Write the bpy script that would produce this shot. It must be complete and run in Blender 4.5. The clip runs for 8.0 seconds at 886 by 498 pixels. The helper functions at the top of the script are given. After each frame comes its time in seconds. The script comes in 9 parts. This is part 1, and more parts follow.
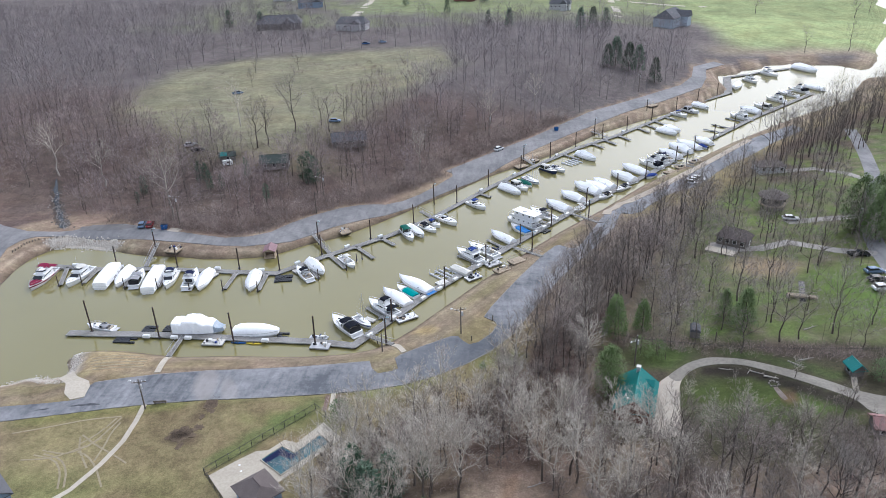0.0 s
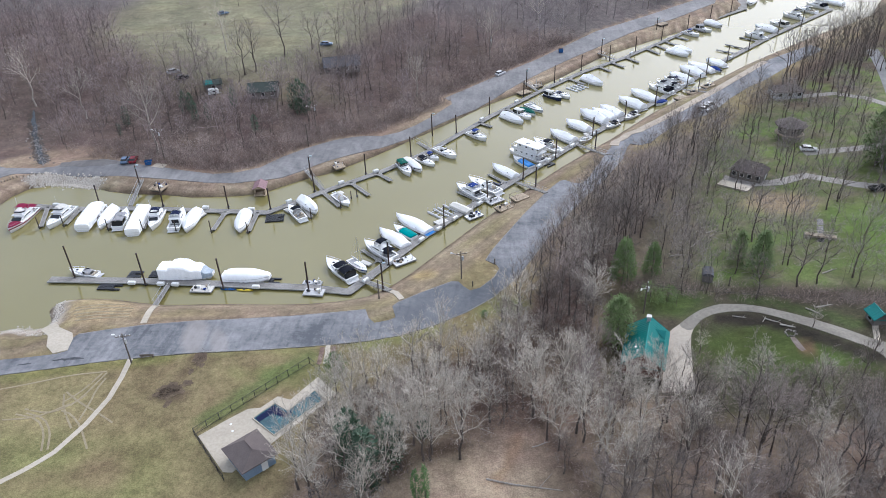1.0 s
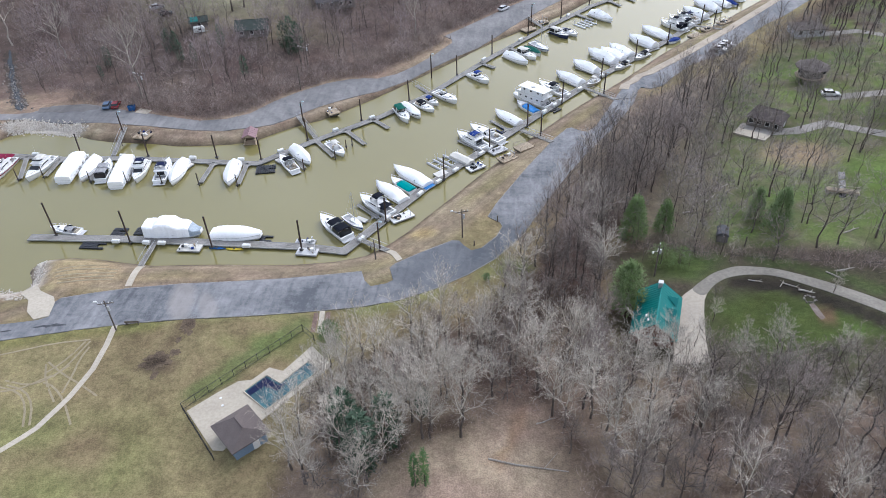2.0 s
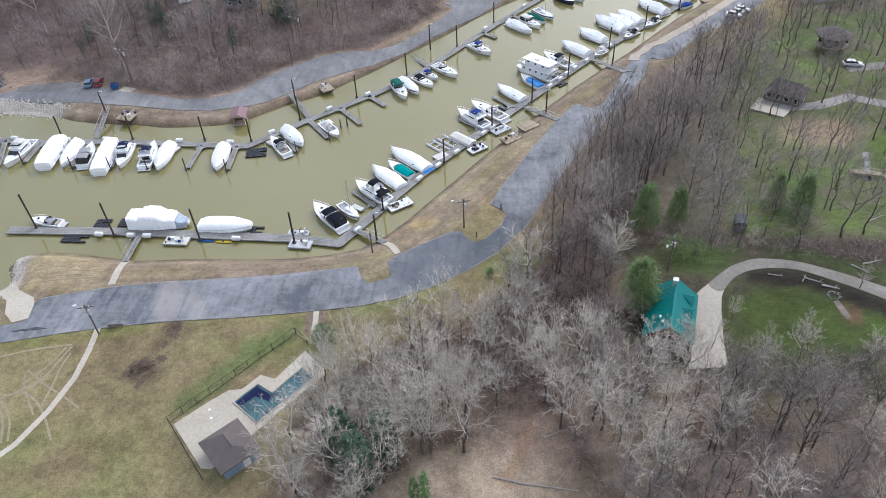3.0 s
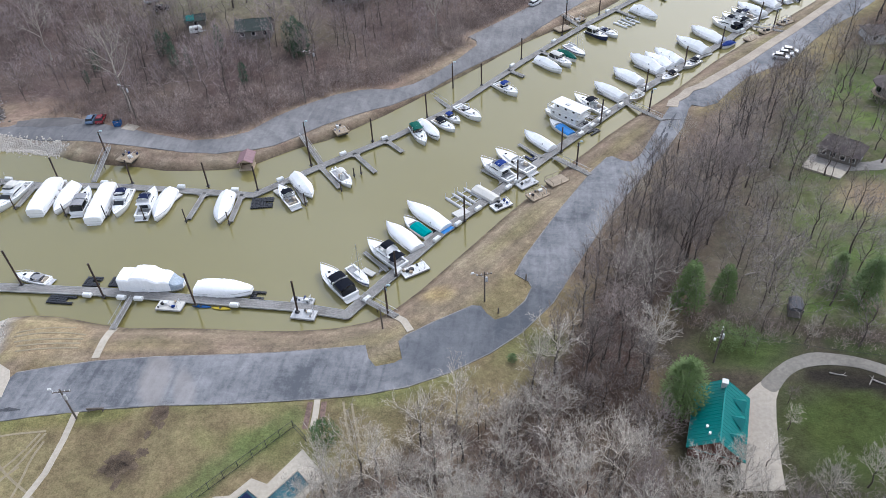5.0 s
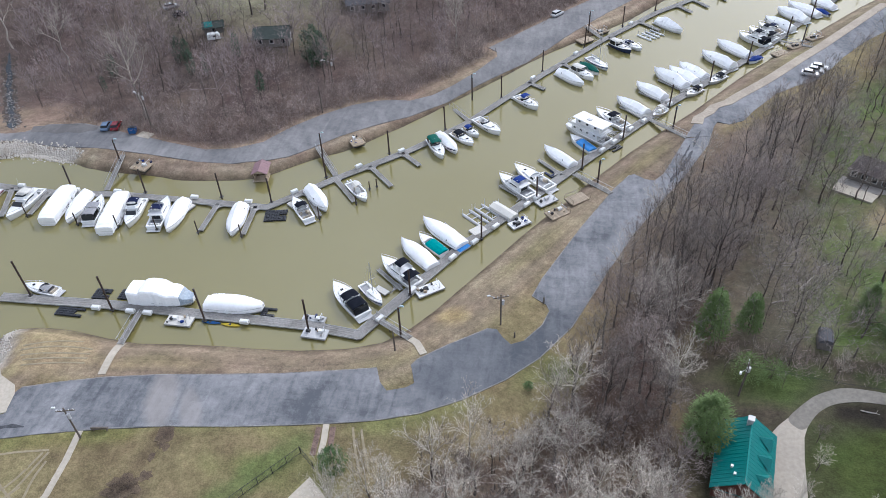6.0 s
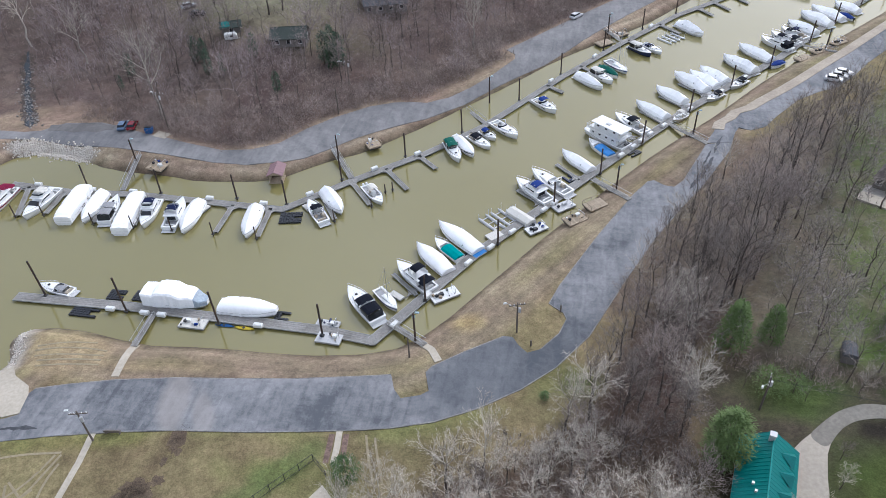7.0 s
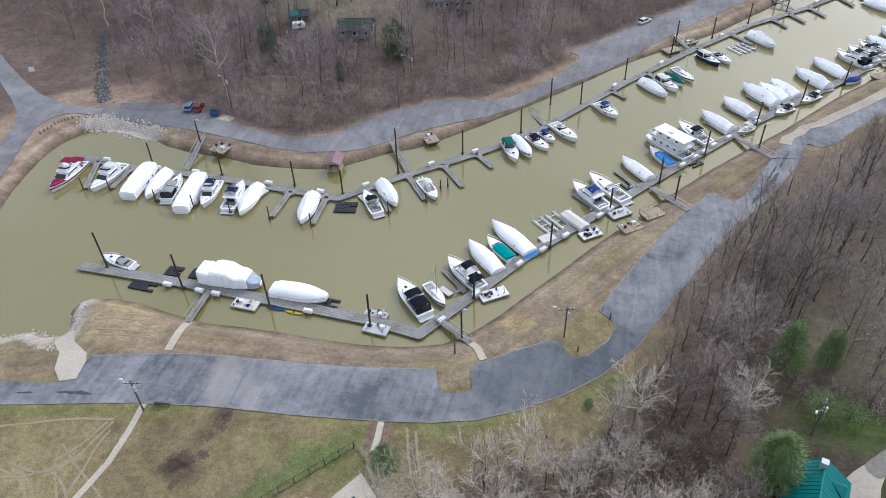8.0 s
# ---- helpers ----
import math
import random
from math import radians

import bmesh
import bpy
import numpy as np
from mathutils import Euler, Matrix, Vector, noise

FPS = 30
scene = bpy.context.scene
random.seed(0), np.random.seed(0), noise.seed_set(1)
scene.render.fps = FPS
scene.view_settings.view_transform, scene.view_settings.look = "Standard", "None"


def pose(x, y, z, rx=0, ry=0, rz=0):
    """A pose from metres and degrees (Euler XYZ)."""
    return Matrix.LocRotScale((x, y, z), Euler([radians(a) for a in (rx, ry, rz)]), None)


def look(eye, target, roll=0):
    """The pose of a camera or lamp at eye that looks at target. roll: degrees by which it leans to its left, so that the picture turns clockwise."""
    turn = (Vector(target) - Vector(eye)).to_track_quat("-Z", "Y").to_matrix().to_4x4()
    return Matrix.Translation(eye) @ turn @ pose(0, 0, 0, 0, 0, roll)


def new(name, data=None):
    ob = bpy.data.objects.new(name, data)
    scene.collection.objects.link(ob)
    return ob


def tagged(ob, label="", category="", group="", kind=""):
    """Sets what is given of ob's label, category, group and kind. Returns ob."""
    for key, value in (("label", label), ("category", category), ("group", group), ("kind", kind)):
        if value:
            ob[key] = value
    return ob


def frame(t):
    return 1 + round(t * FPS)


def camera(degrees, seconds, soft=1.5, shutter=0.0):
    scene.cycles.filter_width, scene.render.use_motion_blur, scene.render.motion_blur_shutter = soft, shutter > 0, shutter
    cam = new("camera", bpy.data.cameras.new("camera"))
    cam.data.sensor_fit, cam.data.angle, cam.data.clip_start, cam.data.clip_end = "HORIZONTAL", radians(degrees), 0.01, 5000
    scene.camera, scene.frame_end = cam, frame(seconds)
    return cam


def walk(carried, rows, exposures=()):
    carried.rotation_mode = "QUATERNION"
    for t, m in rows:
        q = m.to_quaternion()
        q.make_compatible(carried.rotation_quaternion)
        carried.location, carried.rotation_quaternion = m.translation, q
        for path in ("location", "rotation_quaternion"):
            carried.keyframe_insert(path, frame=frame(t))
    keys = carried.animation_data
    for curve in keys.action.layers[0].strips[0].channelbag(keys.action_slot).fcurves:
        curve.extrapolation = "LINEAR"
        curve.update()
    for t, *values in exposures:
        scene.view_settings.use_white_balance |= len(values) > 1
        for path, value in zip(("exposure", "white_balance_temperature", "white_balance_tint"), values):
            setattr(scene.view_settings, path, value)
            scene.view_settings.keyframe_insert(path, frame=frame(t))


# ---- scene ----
cam = camera(63.4, 8.0, soft=0.62)
PATH = [
    (0, (5.922, -30.806, 85.069), (4.827, -21.835, 80.789), -1.70),
    (0.1, (5.817, -29.661, 85.215), (4.733, -20.862, 80.588), -1.80),
    (0.2, (5.718, -28.588, 85.286), (4.645, -19.949, 80.364), -1.90),
    (0.3, (5.622, -27.577, 85.289), (4.556, -19.059, 80.161), -2.00),
    (0.4, (5.529, -26.620, 85.235), (4.464, -18.177, 79.984), -2.10),
    (0.5, (5.439, -25.707, 85.131), (4.374, -17.282, 79.851), -2.10),
    (1, (4.936, -20.834, 85.194), (3.876, -12.401, 79.925), -2.20),
    (1.5, (4.447, -16.128, 85.234), (3.387, -7.687, 79.978), -2.30),
    (1.7, (4.270, -14.310, 85.235), (3.217, -5.936, 79.872), -2.22),
    (1.8, (4.175, -13.390, 85.239), (3.122, -5.119, 79.718), -2.18),
    (1.9, (4.077, -12.459, 85.245), (3.038, -4.356, 79.478), -2.24),
    (2, (3.975, -11.519, 85.258), (2.945, -3.626, 79.205), -2.40),
    (2.1, (3.894, -10.566, 85.262), (2.864, -2.848, 78.987), -2.70),
    (2.2, (3.809, -9.602, 85.273), (2.784, -2.001, 78.857), -2.80),
    (2.3, (3.755, -8.653, 85.265), (2.728, -1.110, 78.780), -2.91),
    (2.5, (3.634, -6.728, 85.267), (2.604, 0.790, 78.753), -3.02),
    (3.3, (3.030, 1.167, 85.504), (1.988, 8.702, 79.013), -3.28),
    (3.5, (2.859, 3.123, 85.598), (1.819, 10.659, 79.107), -3.30),
    (4, (2.467, 7.708, 85.652), (1.422, 15.269, 79.191), -3.40),
    (4.5, (2.033, 11.529, 85.684), (0.943, 19.121, 79.267), -3.20),
    (4.7, (1.828, 13.018, 85.767), (0.646, 20.599, 79.354), -3.10),
    (5.8, (0.881, 18.737, 85.786), (-0.607, 26.298, 79.412), -2.80),
    (6, (0.750, 19.299, 85.720), (-0.770, 26.864, 79.360), -2.80),
    (6.5, (0.315, 20.538, 85.712), (-1.235, 28.093, 79.347), -3.00),
    (7, (-0.104, 20.933, 85.676), (-1.799, 28.460, 79.314), -2.90),
    (7.5, (-0.491, 20.889, 85.641), (-2.406, 28.355, 79.270), -2.60),
    (7.8, (-0.770, 20.699, 85.624), (-2.816, 28.134, 79.258), -2.38),
    (8, (-0.943, 20.672, 85.611), (-3.269, 28.029, 79.249), -2.10),
]
walk(cam, [(t, look(eye, target, roll)) for t, eye, target, roll in PATH],
     exposures=[(0.0, 0.66, 5570, 11), (0.2, 0.98, 5570, 11), (0.35, 0.9, 5570, 11), (0.6, 0.72, 5570, 11), (1.0, 0.68, 5570, 11), (3.5, 0.68, 5560, 11), (6.0, 0.57, 5560, 11), (8.0, 0.51, 5560, 11)])

# ---- light: bright overcast sky, the sun behind thin cloud ----
SUN_AZ, SUN_EL = radians(28), radians(44)
world = bpy.data.worlds.new("overcast_sky")
scene.world = world
world.use_nodes = True
wn = world.node_tree.nodes
sky = wn.new("ShaderNodeTexSky")
sky.sky_type = "NISHITA"
sky.sun_disc = False
sky.sun_elevation, sky.sun_rotation = SUN_EL, SUN_AZ
sky.air_density, sky.dust_density, sky.ozone_density = 1.0, 6.0, 1.5
# broken cloud over the whole sky
cloud_at, cloud_map, cloud = wn.new("ShaderNodeTexCoord"), wn.new("ShaderNodeMapping"), wn.new("ShaderNodeTexNoise")
cloud_map.inputs["Scale"].default_value = (1.0, 1.0, 2.2)
cloud.inputs["Scale"].default_value, cloud.inputs["Detail"].default_value, cloud.inputs["Roughness"].default_value = 1.35, 5, 0.5
cloud_tone, cloud_mix = wn.new("ShaderNodeValToRGB"), wn.new("ShaderNodeMix")
cloud_tone.color_ramp.elements[0].position, cloud_tone.color_ramp.elements[0].color = 0.34, (0.2, 0.215, 0.24, 1)
cloud_tone.color_ramp.elements[1].position, cloud_tone.color_ramp.elements[1].color = 0.66, (1.3, 1.26, 1.2, 1)
cloud_gain = wn.new("ShaderNodeVectorMath")
cloud_gain.operation = "SCALE"
cloud_gain.inputs["Scale"].default_value = 9.0
cloud_mix.data_type = "RGBA"
cloud_mix.inputs[0].default_value = 0.55
wl = world.node_tree.links.new
wl(cloud_at.outputs["Generated"], cloud_map.inputs["Vector"])
wl(cloud_map.outputs[0], cloud.inputs["Vector"])
wl(cloud.outputs["Fac"], cloud_tone.inputs[0])
wl(cloud_tone.outputs[0], cloud_gain.inputs[0])
wl(sky.outputs[0], cloud_mix.inputs[6])
wl(cloud_gain.outputs[0], cloud_mix.inputs[7])
wl(cloud_mix.outputs[2], wn["Background"].inputs[0])
wn["Background"].inputs["Strength"].default_value = 0.125
sun_data = bpy.data.lights.new("sun", "SUN")
sun_data.energy, sun_data.angle, sun_data.color = 0.95, radians(28), (1.0, 0.985, 0.965)
sun = new("sun", sun_data)
sun_dir = Vector((math.sin(SUN_AZ) * math.cos(SUN_EL), math.cos(SUN_AZ) * math.cos(SUN_EL), math.sin(SUN_EL)))
sun.matrix_world = look(sun_dir * 300, (0, 0, 0))


# ---- materials ----
def mat(name, color, rough=0.6, metal=0.0, scale=2.0, vary=0.18, fine=25.0, bump=0.0, other=None, rand=0.0, spec=0.5, island=0.0):
    """A surface with a base colour, broad stains, fine grain, and a change from object to object."""
    m = bpy.data.materials.new(name)
    m.use_nodes = True
    t, b = m.node_tree, m.node_tree.nodes["Principled BSDF"]
    n, link = t.nodes.new, t.links.new
    co = n("ShaderNodeTexCoord")
    big, small = n("ShaderNodeTexNoise"), n("ShaderNodeTexNoise")
    big.inputs["Scale"].default_value, big.inputs["Detail"].default_value = scale, 5
    small.inputs["Scale"].default_value, small.inputs["Detail"].default_value = fine, 3
    link(co.outputs["Object"], big.inputs["Vector"])
    link(co.outputs["Object"], small.inputs["Vector"])
    mix = n("ShaderNodeMix")
    mix.data_type = "RGBA"
    second = other or tuple(c * 0.6 for c in color)
    mix.inputs[6].default_value, mix.inputs[7].default_value = (*color, 1), (*second, 1)
    ramp = n("ShaderNodeMapRange")
    ramp.inputs[1].default_value, ramp.inputs[2].default_value = 0.38, 0.72
    ramp.inputs[4].default_value = 1.0 if other else min(1.0, vary * 2.5)
    link(big.outputs["Fac"], ramp.inputs[0])
    link(ramp.outputs[0], mix.inputs[0])
    hsv = n("ShaderNodeHueSaturation")
    val = n("ShaderNodeMapRange")
    val.inputs[1].default_value, val.inputs[2].default_value = 0.3, 0.7
    val.inputs[3].default_value, val.inputs[4].default_value = 1 - vary, 1 + vary
    link(small.outputs["Fac"], val.inputs[0])
    link(mix.outputs[2], hsv.inputs["Color"])
    if rand:
        info, add = n("ShaderNodeObjectInfo"), n("ShaderNodeMath")
        rr = n("ShaderNodeMapRange")
        rr.inputs[3].default_value, rr.inputs[4].default_value = 1 - rand, 1 + rand
        link(info.outputs["Random"], rr.inputs[0])
        add.operation = "MULTIPLY"
        link(val.outputs[0], add.inputs[0])
        link(rr.outputs[0], add.inputs[1])
        link(add.outputs[0], hsv.inputs["Value"])
    else:
        link(val.outputs[0], hsv.inputs["Value"])
    if island:
        geo, pick, tone = n("ShaderNodeNewGeometry"), n("ShaderNodeMapRange"), n("ShaderNodeHueSaturation")
        pick.inputs[3].default_value, pick.inputs[4].default_value = 1 - island, 1 + island
        link(geo.outputs["Random Per Island"], pick.inputs[0])
        link(pick.outputs[0], tone.inputs["Value"])
        link(hsv.outputs[0], tone.inputs["Color"])
        hsv = tone
    link(hsv.outputs[0], b.inputs["Base Color"])
    b.inputs["Roughness"].default_value, b.inputs["Metallic"].default_value = rough, metal
    b.inputs["Specular IOR Level"].default_value = spec
    if bump:
        bm_ = n("ShaderNodeBump")
        bm_.inputs["Strength"].default_value, bm_.inputs["Distance"].default_value = bump, 0.05
        link(small.outputs["Fac"], bm_.inputs["Height"])
        link(bm_.outputs[0], b.inputs["Normal"])
    return m


GEL = mat("white_gelcoat", (0.84, 0.84, 0.83), 0.25, scale=0.6, vary=0.04, fine=6)
GEL_GREY = mat("grey_gelcoat", (0.5, 0.5, 0.5), 0.4, scale=0.8, vary=0.06)
NAVY = mat("navy_gelcoat", (0.02, 0.03, 0.08), 0.2, vary=0.08)
WRAP = mat("white_shrink_film", (0.93, 0.93, 0.93), 0.38, scale=0.5, vary=0.035, fine=2.5, bump=0.5)
film = WRAP.node_tree.nodes["Principled BSDF"].inputs
film["Subsurface Weight"].default_value, film["Subsurface Scale"].default_value, film["Subsurface Radius"].default_value = 0.6, 0.6, (1, 1, 1)
DARK_GLASS = mat("tinted_glass", (0.015, 0.018, 0.022), 0.06, vary=0.05)
CHROME = mat("chrome_tube", (0.75, 0.75, 0.76), 0.18, 1.0, vary=0.04)
CLEAR_FILM = mat("clear_vinyl_film", (0.36, 0.42, 0.48), 0.15, scale=0.8, vary=0.15, fine=3)
ALU = mat("aluminium", (0.55, 0.56, 0.57), 0.38, 0.9, vary=0.1)
BLACK_PLASTIC = mat("black_plastic", (0.018, 0.02, 0.026), 0.45, vary=0.25, fine=4)
WHITE_PLASTIC = mat("white_plastic", (0.74, 0.74, 0.72), 0.4, scale=1.5, vary=0.07)
TAN = mat("tan_vinyl", (0.48, 0.42, 0.33), 0.6, vary=0.1)
NON_SKID = mat("grey_deck_mat", (0.33, 0.33, 0.34), 0.8, vary=0.1)
CANVAS = {
    "black": mat("black_canvas", (0.008, 0.01, 0.017), 0.85, vary=0.2, fine=9, spec=0.12),
    "navy": mat("navy_canvas", (0.01, 0.016, 0.055), 0.75, vary=0.2, fine=9, spec=0.12),
    "blue": mat("blue_canvas", (0.014, 0.04, 0.2), 0.7, vary=0.15, fine=9, spec=0.12),
    "bright": mat("bright_blue_tarp", (0.02, 0.2, 0.55), 0.5, vary=0.12, fine=5),
    "teal": mat("teal_canvas", (0.0, 0.24, 0.24), 0.7, vary=0.12, fine=9, spec=0.12),
    "green": mat("green_canvas", (0.008, 0.1, 0.075), 0.7, vary=0.15, fine=9, spec=0.12),
    "wine": mat("burgundy_canvas", (0.19, 0.012, 0.045), 0.7, vary=0.15, fine=9, spec=0.12),
    "grey": mat("grey_canvas", (0.3, 0.3, 0.31), 0.75, vary=0.1, fine=9, spec=0.12),
    "cream": mat("cream_canvas", (0.62, 0.6, 0.55), 0.7, vary=0.06, fine=9, spec=0.12),
}
DOCK = mat("weathered_dock_timber", (0.26, 0.25, 0.235), 0.85, scale=0.35, vary=0.22, fine=3.5, bump=0.3, other=(0.17, 0.16, 0.145))
CURB = mat("grey_dock_edge_timber", (0.36, 0.355, 0.335), 0.8, scale=0.4, vary=0.18, fine=5)
FLOAT = mat("dark_dock_float", (0.05, 0.05, 0.048), 0.7, vary=0.2)
PILE = mat("rusted_pile_steel", (0.045, 0.032, 0.027), 0.75, scale=1.2, vary=0.3, fine=8, bump=0.2, other=(0.075, 0.045, 0.03), rand=0.2)
TIMBER = mat("pale_deck_timber", (0.36, 0.29, 0.205), 0.8, scale=1.0, vary=0.2, fine=7, rand=0.15, bump=0.2)
POLE = mat("utility_pole_timber", (0.15, 0.125, 0.105), 0.85, scale=1.5, vary=0.25, fine=10)
CONCRETE = mat("pale_concrete", (0.46, 0.41, 0.33), 0.85, scale=0.16, vary=0.1, fine=2.0, bump=0.15, other=(0.38, 0.335, 0.265))
GRAVEL = mat("pale_gravel", (0.34, 0.315, 0.285), 0.95, scale=0.15, vary=0.13, fine=1.5, bump=0.3, other=(0.23, 0.215, 0.2))
WORN_EDGE = mat("worn_asphalt_edge", (0.25, 0.24, 0.225), 0.95, scale=0.3, vary=0.25, fine=2.5, other=(0.12, 0.12, 0.12))
VERGE = mat("pale_verge_gravel", (0.41, 0.35, 0.275), 0.95, scale=0.2, vary=0.16, fine=2.0, other=(0.31, 0.265, 0.21))
DRIVE = mat("aged_driveway_concrete", (0.5, 0.44, 0.35), 0.9, scale=0.05, vary=0.1, fine=2, other=(0.36, 0.32, 0.265), bump=0.1)
# the driveway past the bend: wear, with its shadows put into the grey too
WORN_SHADED_DRIVE = mat("worn_shaded_grey_concrete", (0.26, 0.238, 0.2), 0.9, scale=0.2, vary=0.15, fine=2.0, bump=0.15, other=(0.18, 0.162, 0.135))
ASH = mat("ash_and_earth", (0.22, 0.185, 0.165), 0.95, scale=0.7, vary=0.2, fine=5, other=(0.12, 0.085, 0.068))
TAR = mat("dark_tar_patch", (0.035, 0.037, 0.043), 0.8, scale=0.6, vary=0.3, fine=4, other=(0.08, 0.082, 0.09))
MULCH = mat("red_brown_mulch", (0.2, 0.135, 0.11), 0.95, scale=1.2, vary=0.3, fine=6, other=(0.11, 0.075, 0.06))
SOIL = mat("dark_bed_soil", (0.075, 0.055, 0.042), 0.95, scale=0.4, vary=0.3, fine=4)
PALE_BARK = mat("pale_grey_bark", (0.42, 0.385, 0.34), 0.9, scale=0.8, vary=0.25, fine=6, rand=0.2, other=(0.33, 0.285, 0.24))
BARK = mat("grey_brown_bark", (0.11, 0.088, 0.074), 0.9, scale=0.8, vary=0.25, fine=6, rand=0.3)
TWIG = mat("bare_twigs", (0.175, 0.145, 0.124), 0.9, scale=0.25, vary=0.2, fine=3, rand=0.28, island=0.5)
LOT_TWIG = mat("grey_lot_twigs", (0.255, 0.222, 0.195), 0.9, scale=0.25, vary=0.2, fine=3, rand=0.22, island=0.55)
PALE_TWIG = mat("pale_grey_twigs", (0.49, 0.44, 0.37), 0.9, scale=0.25, vary=0.2, fine=3, rand=0.18, island=0.35)
RED_TWIG = mat("reddish_twigs", (0.25, 0.205, 0.18), 0.9, scale=0.25, vary=0.2, fine=3, rand=0.22, island=0.5)
FAR_TWIG = mat("far_grey_brown_twigs", (0.275, 0.222, 0.212), 0.95, scale=0.03, vary=0.2, fine=0.25, other=(0.235, 0.19, 0.178), island=0.4)
DISTANT_TWIG = mat("distant_mauve_grey_twigs", (0.235, 0.205, 0.205), 0.95, scale=0.02, vary=0.2, fine=0.2, other=(0.175, 0.15, 0.147), island=0.45)
BRUSH = mat("brown_brush_twigs", (0.25, 0.195, 0.168), 0.95, scale=0.05, vary=0.25, fine=0.6, other=(0.33, 0.27, 0.235), island=0.4)
BURNT_TWIG = mat("dark_dead_twigs", (0.085, 0.062, 0.045), 0.95, scale=0.4, vary=0.3, fine=3, island=0.5)
LIGHT_NEEDLES = mat("light_green_needles", (0.105, 0.16, 0.042), 0.75, scale=0.9, vary=0.3, fine=6, other=(0.12, 0.18, 0.055), rand=0.15)
NEEDLES = mat("green_needles", (0.06, 0.115, 0.035), 0.75, scale=0.9, vary=0.3, fine=6, other=(0.09, 0.16, 0.035), rand=0.2)
DARK_LEAF = mat("dark_ivy_leaves", (0.03, 0.07, 0.03), 0.6, scale=0.9, vary=0.3, fine=6, rand=0.2)
FRESH = mat("fresh_green_leaves", (0.125, 0.185, 0.05), 0.7, scale=0.9, vary=0.25, fine=6)
ROCK = mat("pale_limestone_rubble", (0.53, 0.49, 0.43), 0.9, scale=0.5, vary=0.25, fine=4, bump=0.3, other=(0.4, 0.35, 0.29))
BRICK = mat("red_brick_wall", (0.17, 0.075, 0.055), 0.85, scale=1.5, vary=0.2, fine=14)
SIDING = mat("pale_siding", (0.48, 0.48, 0.48), 0.7, scale=0.8, vary=0.07, fine=6)
DULL_SIDING = mat("weathered_dull_siding", (0.17, 0.155, 0.14), 0.85, scale=0.8, vary=0.15, fine=6)
PALE_SIDING = mat("pale_blue_grey_siding", (0.36, 0.42, 0.48), 0.7, scale=0.8, vary=0.08, fine=6)
BLUE_SIDING = mat("blue_grey_siding", (0.2, 0.27, 0.36), 0.6, scale=0.8, vary=0.08, fine=6)
TEAL_METAL = mat("teal_metal_roof", (0.012, 0.2, 0.185), 0.38, 0.15, scale=0.5, vary=0.1, fine=4)
TEAL_RIB = mat("teal_roof_seam", (0.02, 0.27, 0.25), 0.35, 0.15, vary=0.1)
SHINGLE = mat("brown_shingles", (0.12, 0.098, 0.092), 0.9, scale=0.7, vary=0.15, fine=7, bump=0.3)
SHINGLE_GREY = mat("grey_shingles", (0.105, 0.105, 0.115), 0.9, scale=0.7, vary=0.15, fine=7, bump=0.3)
PINK_METAL = mat("faded_red_metal_roof", (0.27, 0.165, 0.175), 0.75, 0.0, vary=0.12)
RUBBER = mat("black_rubber", (0.02, 0.02, 0.02), 0.8, vary=0.1)
POOL = mat("teal_pool_water", (0.03, 0.115, 0.135), 0.1, scale=0.25, vary=0.15, fine=1.2, other=(0.012, 0.03, 0.045))
PAINT = {k: mat(k + "_car_paint", c, 0.25, 0.2, vary=0.05) for k, c in (
    ("white", (0.7, 0.7, 0.71)), ("red", (0.2, 0.012, 0.02)), ("blue", (0.14, 0.2, 0.3)), ("black", (0.012, 0.012, 0.014)),
    ("silver", (0.42, 0.43, 0.44)), ("steel", (0.025, 0.1, 0.28)), ("yellow", (0.6, 0.45, 0.04)))}


